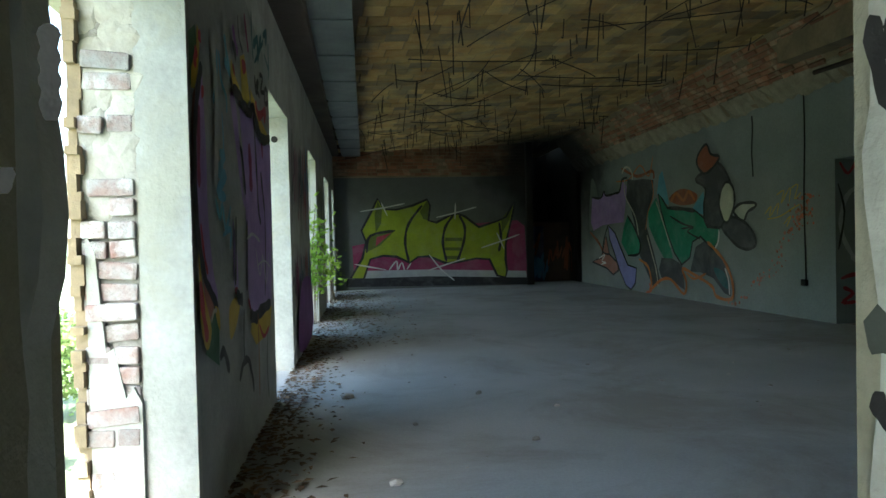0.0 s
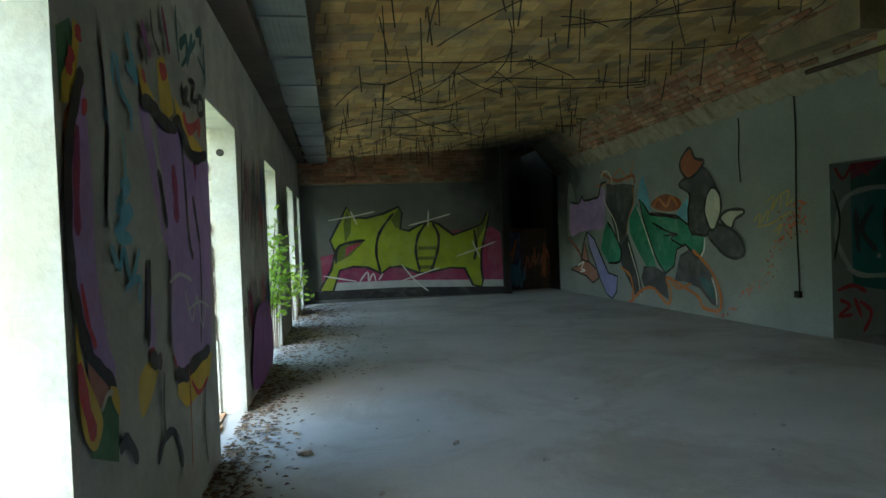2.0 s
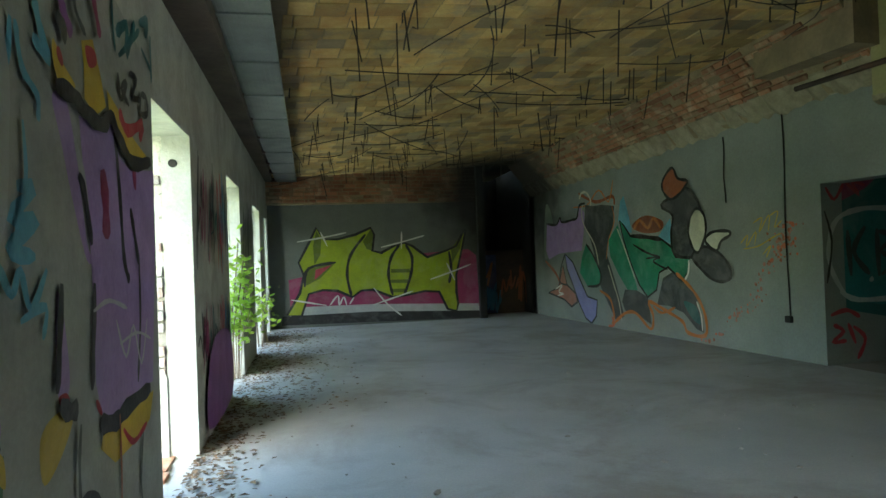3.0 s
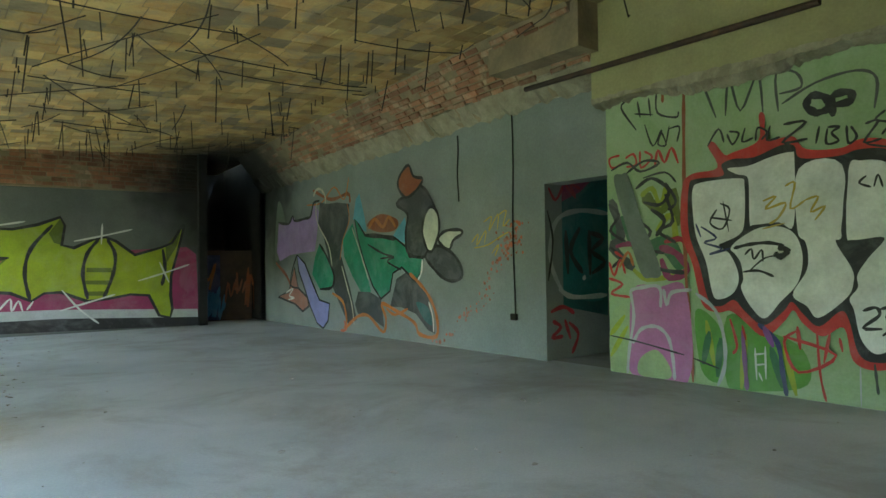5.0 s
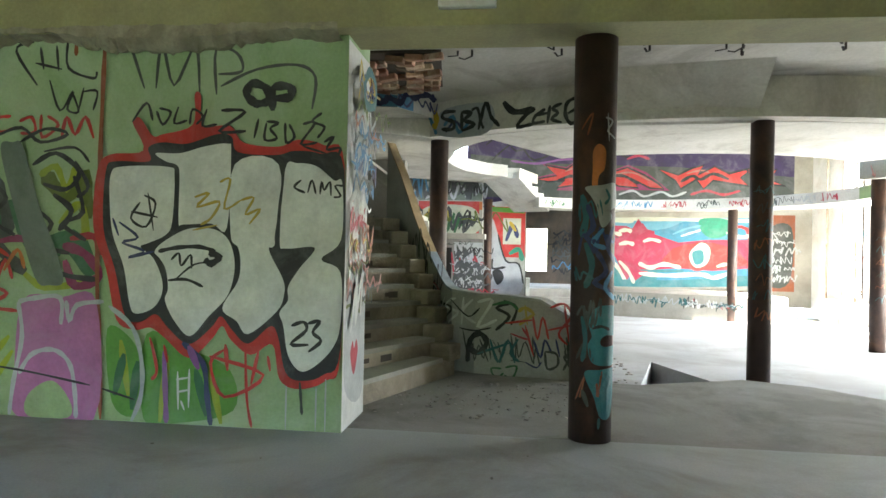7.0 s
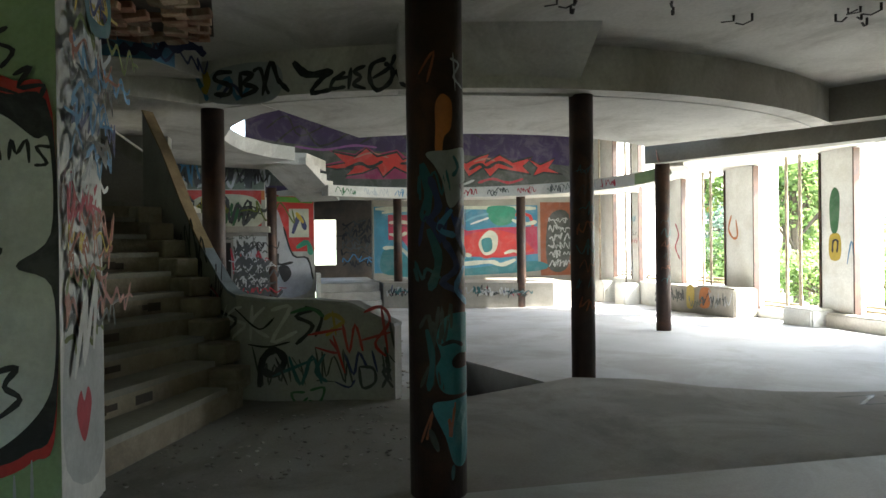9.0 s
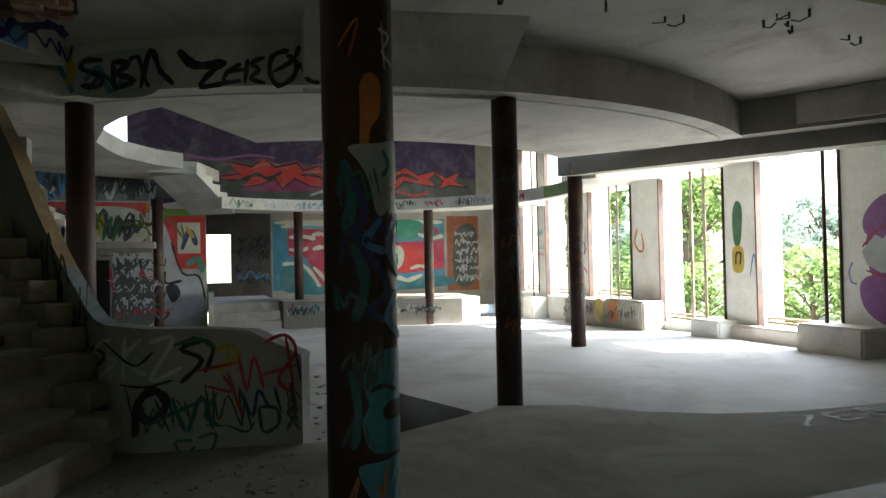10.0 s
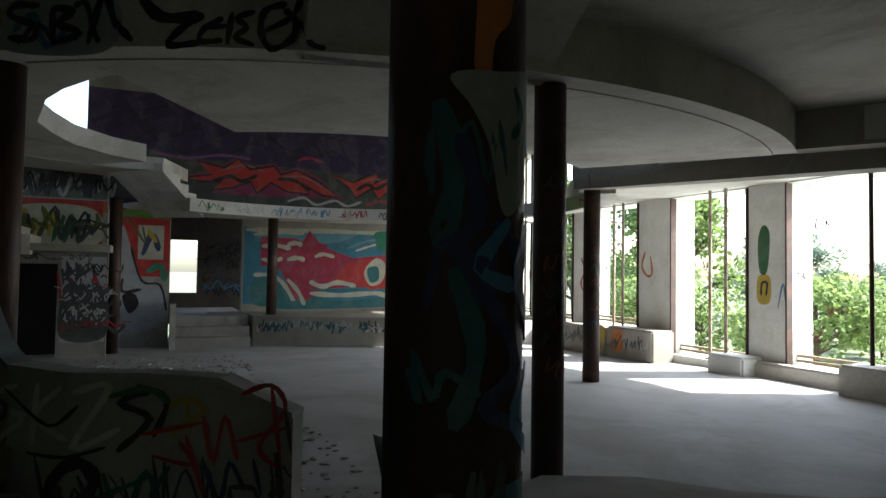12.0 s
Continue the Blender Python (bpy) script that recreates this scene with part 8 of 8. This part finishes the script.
for x, y, s, q in ((19.0, -26, 0.52, 30), (24, -28, 0.6, 120), (36, -32, 0.9, 250), (15.5, -34, 0.5, 60), (41, -42, 1.1, 10), (24, -42, 0.7, 80), (33, -55, 0.9, 190), (17, -45, 0.6, 140), (46, -26, 1.1, 300), (20, -60, 0.8, 45), (28, -65, 0.9, 20)):
    copy_thing(T2, pose(x, y, -1.65, 0, 0, q)).scale = (s * 0.75, s * 0.75, s * 0.68)
for x, y, s, q in ((14.5, -12.5, 0.6, 50), (19.5, -13.5, 0.75, 110), (22.5, -14, 0.85, 170), (25.5, -14, 0.95, 20), (15.5, -17, 0.75, 220), (18.5, -20, 0.85, 300), (21.5, -22, 0.95, 80), (14.0, -21, 0.7, 190), (16.5, -27, 0.95, 250), (20, -30, 1.1, 15), (13.5, -30, 0.9, 95), (24.5, -24, 1.05, 130), (28, -15, 1.1, 260), (-4.5, 8.6, 0.5, 10), (-4.5, 12, 0.6, 70), (-6.2, 5, 0.5, 120)):
    copy_thing(B1, pose(x, y, -1.65, 0, 0, q)).scale = (s, s, s)

# ---- window wall: poles, frames, sills, plinths ----
POLE_PAINT = material("flaking pole paint", (0.6, 0.55, 0.42), (0.4, 0.3, 0.2), 0.7, 5, 50, 0.4, stain=(0.22, 0.12, 0.07), amount=0.6)
for x in (11.06, 13.6, 13.95, 16.35, 16.65, 18.5, 20.4, 22.1):
    pole = thing("window_pole", "slim rusted steel pole in the window opening", "pole", "window poles", at=(x, -5.93, -0.05))
    bm = bmesh.new()
    tube(bm, 0.03, 0, 0, 0, 3.0 if x < 18 else 5.9, 12)
    part("shaft", bm, RUST if x < 11.5 else POLE_PAINT, pole)
    bm = bmesh.new()
    box(bm, -0.06, 0.06, -0.06, 0.06, 0, 0.02)
    part("foot", bm, RUST, pole, "rusty foot plate")
for a, b, v0 in ((10.9, 12.55, 0.0), (13.27, 15.12, -0.1), (16.05, 17.8, 0.3), (18.4, 19.95, 0.25), (20.35, 21.5, 0.3)):
    fr_ = thing("window_frame", "rusted steel edge frame of a window opening", "window frame", "window frames")
    bm = bmesh.new()
    for x in (a, b - 0.05):
        box(bm, x + 0.01, x + 0.04, -6.2, -6.07, v0, 2.9 if a < 18 else 5.9)
    part("upright", bm, RUST, fr_)
    bm = bmesh.new()
    for z in (v0 + 0.06, v0 + 0.14):
        box(bm, a, b, -6.4, -6.34, z, z + 0.045)
    part("rail", bm, WOOD, fr_, "weathered low rail")
for x0, x1, d, h, lab in ((10.2, 11.3, 0.55, 0.42, "square concrete plinth at the window wall"), (11.3, 13.0, 0.22, 0.24, "low concrete kerb along the windows"), (12.95, 13.7, 0.5, 0.3, "broken rounded concrete plinth"), (15.0, 16.4, 0.55, 0.55, "graffitied concrete bench block"), (16.4, 18.2, 0.5, 0.5, "dark tagged concrete bench"), (19.9, 20.5, 0.5, 0.4, "white concrete plinth between two windows"), (21.4, 22.0, 0.4, 0.4, "white concrete plinth at the corner")):
    ob = thing("plinth", lab, "plinth", "plinths at the windows")
    bm = bmesh.new()
    box(bm, x0, x1, -6.098, -6.098 + d, -0.55, -0.2 + h)
    bmesh.ops.bevel(bm, geom=[e for e in bm.edges], offset=0.035, segments=2, affect="EDGES")
    part("block", bm, WHITE_PLASTER if "white" in lab or "rounded" in lab else CONCRETE if "bench" in lab else CONCRETE_PALE, ob)
MX = frame_at(24.0, -6.1, 180)
tag = thing("graffiti_tag", "coloured tags on the white window pillars", "graffiti")
art = [("b", "green", 0, [(10.95, 1.5), (11.1, 1.5), (11.15, 2.1), (11.02, 2.25), (10.92, 2.0)]), ("b", "ochre", 0, [(10.92, 1.0), (11.15, 1.0), (11.15, 1.4), (10.92, 1.4)]), ("s", "black", 0.04, [(10.98, 1.1), (11.0, 1.3), (11.1, 1.3), (11.08, 1.1)]),
       ("s", "orange", 0.05, [(8.15, 1.9), (8.05, 1.6), (8.2, 1.4), (8.35, 1.45), (8.3, 1.8)]), ("s", "crimson", 0.05, [(5.9, 1.8), (6.05, 1.5), (5.9, 1.2), (6.1, 0.9)]), ("s", "blue", 0.03, [(11.3, 0.9), (11.4, 1.3), (11.45, 1.0)])]
art += [("b", "violet", 0, [(13.44, 1.78), (13.6, 2.01), (13.83, 2.11), (13.98, 1.91), (13.93, 1.57), (13.5, 1.54)]), ("b", "violet", 0, [(13.37, 0.82), (13.57, 0.95), (13.91, 0.85), (13.93, 0.24), (13.63, 0.29), (13.41, 0.5)]), ("b", "violet", 0, [(13.5, 1.54), (13.97, 1.61), (13.95, 0.85), (13.57, 0.91)]), ("p", "palegrey", 0, [(13.41, 1.3), (13.62, 1.54), (13.74, 1.47), (13.84, 1.65), (14.04, 1.64), (14.03, 0.97), (13.69, 0.99), (13.49, 1.1)]), ("s", "crimson", 0.03, [(13.42, 1.36), (13.62, 1.58), (13.86, 1.67), (14.05, 1.68)]), ("s", "crimson", 0.03, [(13.47, 1.02), (13.69, 0.95), (14.02, 0.85)]), ("s", "periwinkle", 0.03, [(13.26, 1.14), (13.2, 1.01), (13.23, 0.85), (13.32, 0.82)])]
for u0_, u1_ in ((3.4, 4.0), (6.25, 7.9), (8.95, 10.7), (11.5, 13.0)):
    for k_ in range(5):
        a_ = u0_ + rnd.uniform(0.05, 0.6) * (u1_ - u0_)
        v_ = rnd.uniform(0.4, 2.2)
        art += scribble(a_, a_ + 0.25, v_, v_ + 0.18, rnd.choice(("darkgrey", "crimson", "sky", "grey2", "orange", "black")), 0.012, 3, rnd)
paint(tag, flat(MX), art)

# ---- iron hooks in the near hall ceiling ----
for i, (x, y) in enumerate(((8.21, 0.85), (8.08, -0.03), (8.1, -0.81), (7.99, -1.57), (8.02, -1.93), (7.67, -1.73), (8.05, -2.82), (8.13, 3.44), (8.14, 2.56), (8.04, 1.74), (7.98, 0.91))):
    hook = thing("ceiling_hook", "bent iron hanger fixed in the ceiling", "hook", "ceiling hooks", at=(x, y, 3.32))
    a = rnd.uniform(0, 3.1)
    c, s_ = math.cos(a), math.sin(a)
    v, f = wires([[Vector((0, 0, 0)), Vector((0, 0, -0.09)), Vector((0.05 * c, 0.05 * s_, -0.13)), Vector((0.09 * c, 0.09 * s_, -0.1))], [Vector((0.1 * c, 0.1 * s_, 0)), Vector((0.1 * c, 0.1 * s_, -0.07)), Vector((0.17 * c, 0.17 * s_, -0.07))]], 0.008, 5)
    from_lists("rod", v, f, WIRE, hook)
    hook.scale = (1.5, 1.5, 0.7)

# ---- bricks in the broken ceiling over the stair ----
hole_ = thing("broken_brickwork", "broken red bricks hanging in a ceiling hole", "brickwork")
# flat dark plate under the ceiling: the hole's depth shaded by colour
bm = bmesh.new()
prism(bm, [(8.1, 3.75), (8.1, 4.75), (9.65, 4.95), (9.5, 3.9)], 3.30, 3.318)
part("hole_back", bm, DARK_RAW_AND_HOLES, hole_, "dark plate painting the shade inside the ceiling hole")
hole_brick = brick_mesh.copy()
hole_brick.materials[0] = material("pink hollow brick", (0.52, 0.3, 0.2), (0.36, 0.16, 0.1), 0.95, 6.0, 50, 0.6, stain=(0.6, 0.5, 0.36), amount=0.7, random_tint=0.4)
for r in range(11):
    for c in range(5):
        if rnd.random() < 0.22:
            continue
        ob = new("brick", hole_brick)
        x = 8.18 + 0.13 * r
        ob.matrix_world = pose(x, 3.83 + 0.02 * r + 0.2 * c + (0.1 if r % 2 else 0), 3.285 - rnd.uniform(0, 0.05), rnd.uniform(-9, 9), rnd.uniform(-9, 9), rnd.uniform(82, 92)) @ Matrix.Diagonal((0.19, 0.11, 0.06, 1))
        ob.parent = hole_
tag = thing("graffiti_tag", "blue and black paint on the slab edge", "graffiti")
MB = frame_at(9.5, 4.45, math.degrees(math.atan2(-0.35, 0.6)))
MB2 = frame_at(8.9, 7.8, math.degrees(math.atan2(4.45 - 7.8, 0.6)))
L2 = math.hypot(3.35, 0.6)
art = [("p", "palegrey", 0, [(L2 - 0.5, 3.2), (L2 - 0.1, 3.2), (L2 - 0.3, 3.31)]), ("p", "blue", 0, [(L2 - 1.6, 3.06), (L2, 3.06), (L2, 3.2), (L2 - 0.4, 3.25), (L2 - 1.6, 3.22)])] + scribble(L2 - 1.5, L2, 3.09, 3.24, "navy", 0.06, 7, rnd)
paint(tag, flat(MB2), art)
art = [("p", "blue", 0, [(0, 3.06), (0.3, 3.06), (0.3, 3.2), (0, 3.3)])] + scribble(0, 0.6, 3.1, 3.26, "navy", 0.04, 3, rnd)
paint(tag, flat(MB), art)

# ---- stair side blocks ----
for i in range(9):
    p = stair_point(i + 0.5, 0.16)
    blk = thing("side_block", "square concrete block closing the stair side", "block", "stair side blocks", at=(p[0], p[1], 0.175 * (i + 1)))
    bm = bmesh.new()
    box(bm, -0.14, 0.14, -0.12, 0.12, -0.01, 0.16)
    bmesh.ops.bevel(bm, geom=bm.edges[:], offset=0.012, segments=1, affect="EDGES")
    ob = part("body", bm, STEP_STONE, blk)
    blk.rotation_euler[2] = radians(69 - 4.6 * i)
# dark slips just proud of the risers paint the shade of broken hollows
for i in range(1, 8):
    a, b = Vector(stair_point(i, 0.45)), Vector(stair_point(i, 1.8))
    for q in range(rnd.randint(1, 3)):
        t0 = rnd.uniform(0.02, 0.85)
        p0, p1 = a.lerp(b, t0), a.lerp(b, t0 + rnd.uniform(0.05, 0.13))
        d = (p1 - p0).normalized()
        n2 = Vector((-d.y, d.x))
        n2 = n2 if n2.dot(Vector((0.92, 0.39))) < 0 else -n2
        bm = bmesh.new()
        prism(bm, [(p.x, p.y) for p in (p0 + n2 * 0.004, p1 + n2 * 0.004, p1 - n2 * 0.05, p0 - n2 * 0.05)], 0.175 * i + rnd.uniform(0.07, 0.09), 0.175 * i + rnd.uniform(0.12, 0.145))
        part("hollow", bm, DARK_RAW_AND_HOLES, stairs, "dark slip painting a broken hollow's shade on the riser")
for i in range(10):
    bm = bmesh.new()
    a, b = Vector(stair_point(i, 0.32)), Vector(stair_point(i, 1.9))
    d = (b - a).normalized()
    n2 = Vector((-d.y, d.x))
    n2 = n2 if n2.dot(Vector((0.92, 0.39))) < 0 else -n2
    q = [a + n2 * 0.03, b + n2 * 0.03, b - n2 * 0.28, a - n2 * 0.28]
    prism(bm, [(p.x, p.y) for p in q], 0.175 * (i + 1) + 0.001, 0.175 * (i + 1) + 0.045)
    part("tread", bm, CONCRETE, stairs, "chipped pale tread slab")
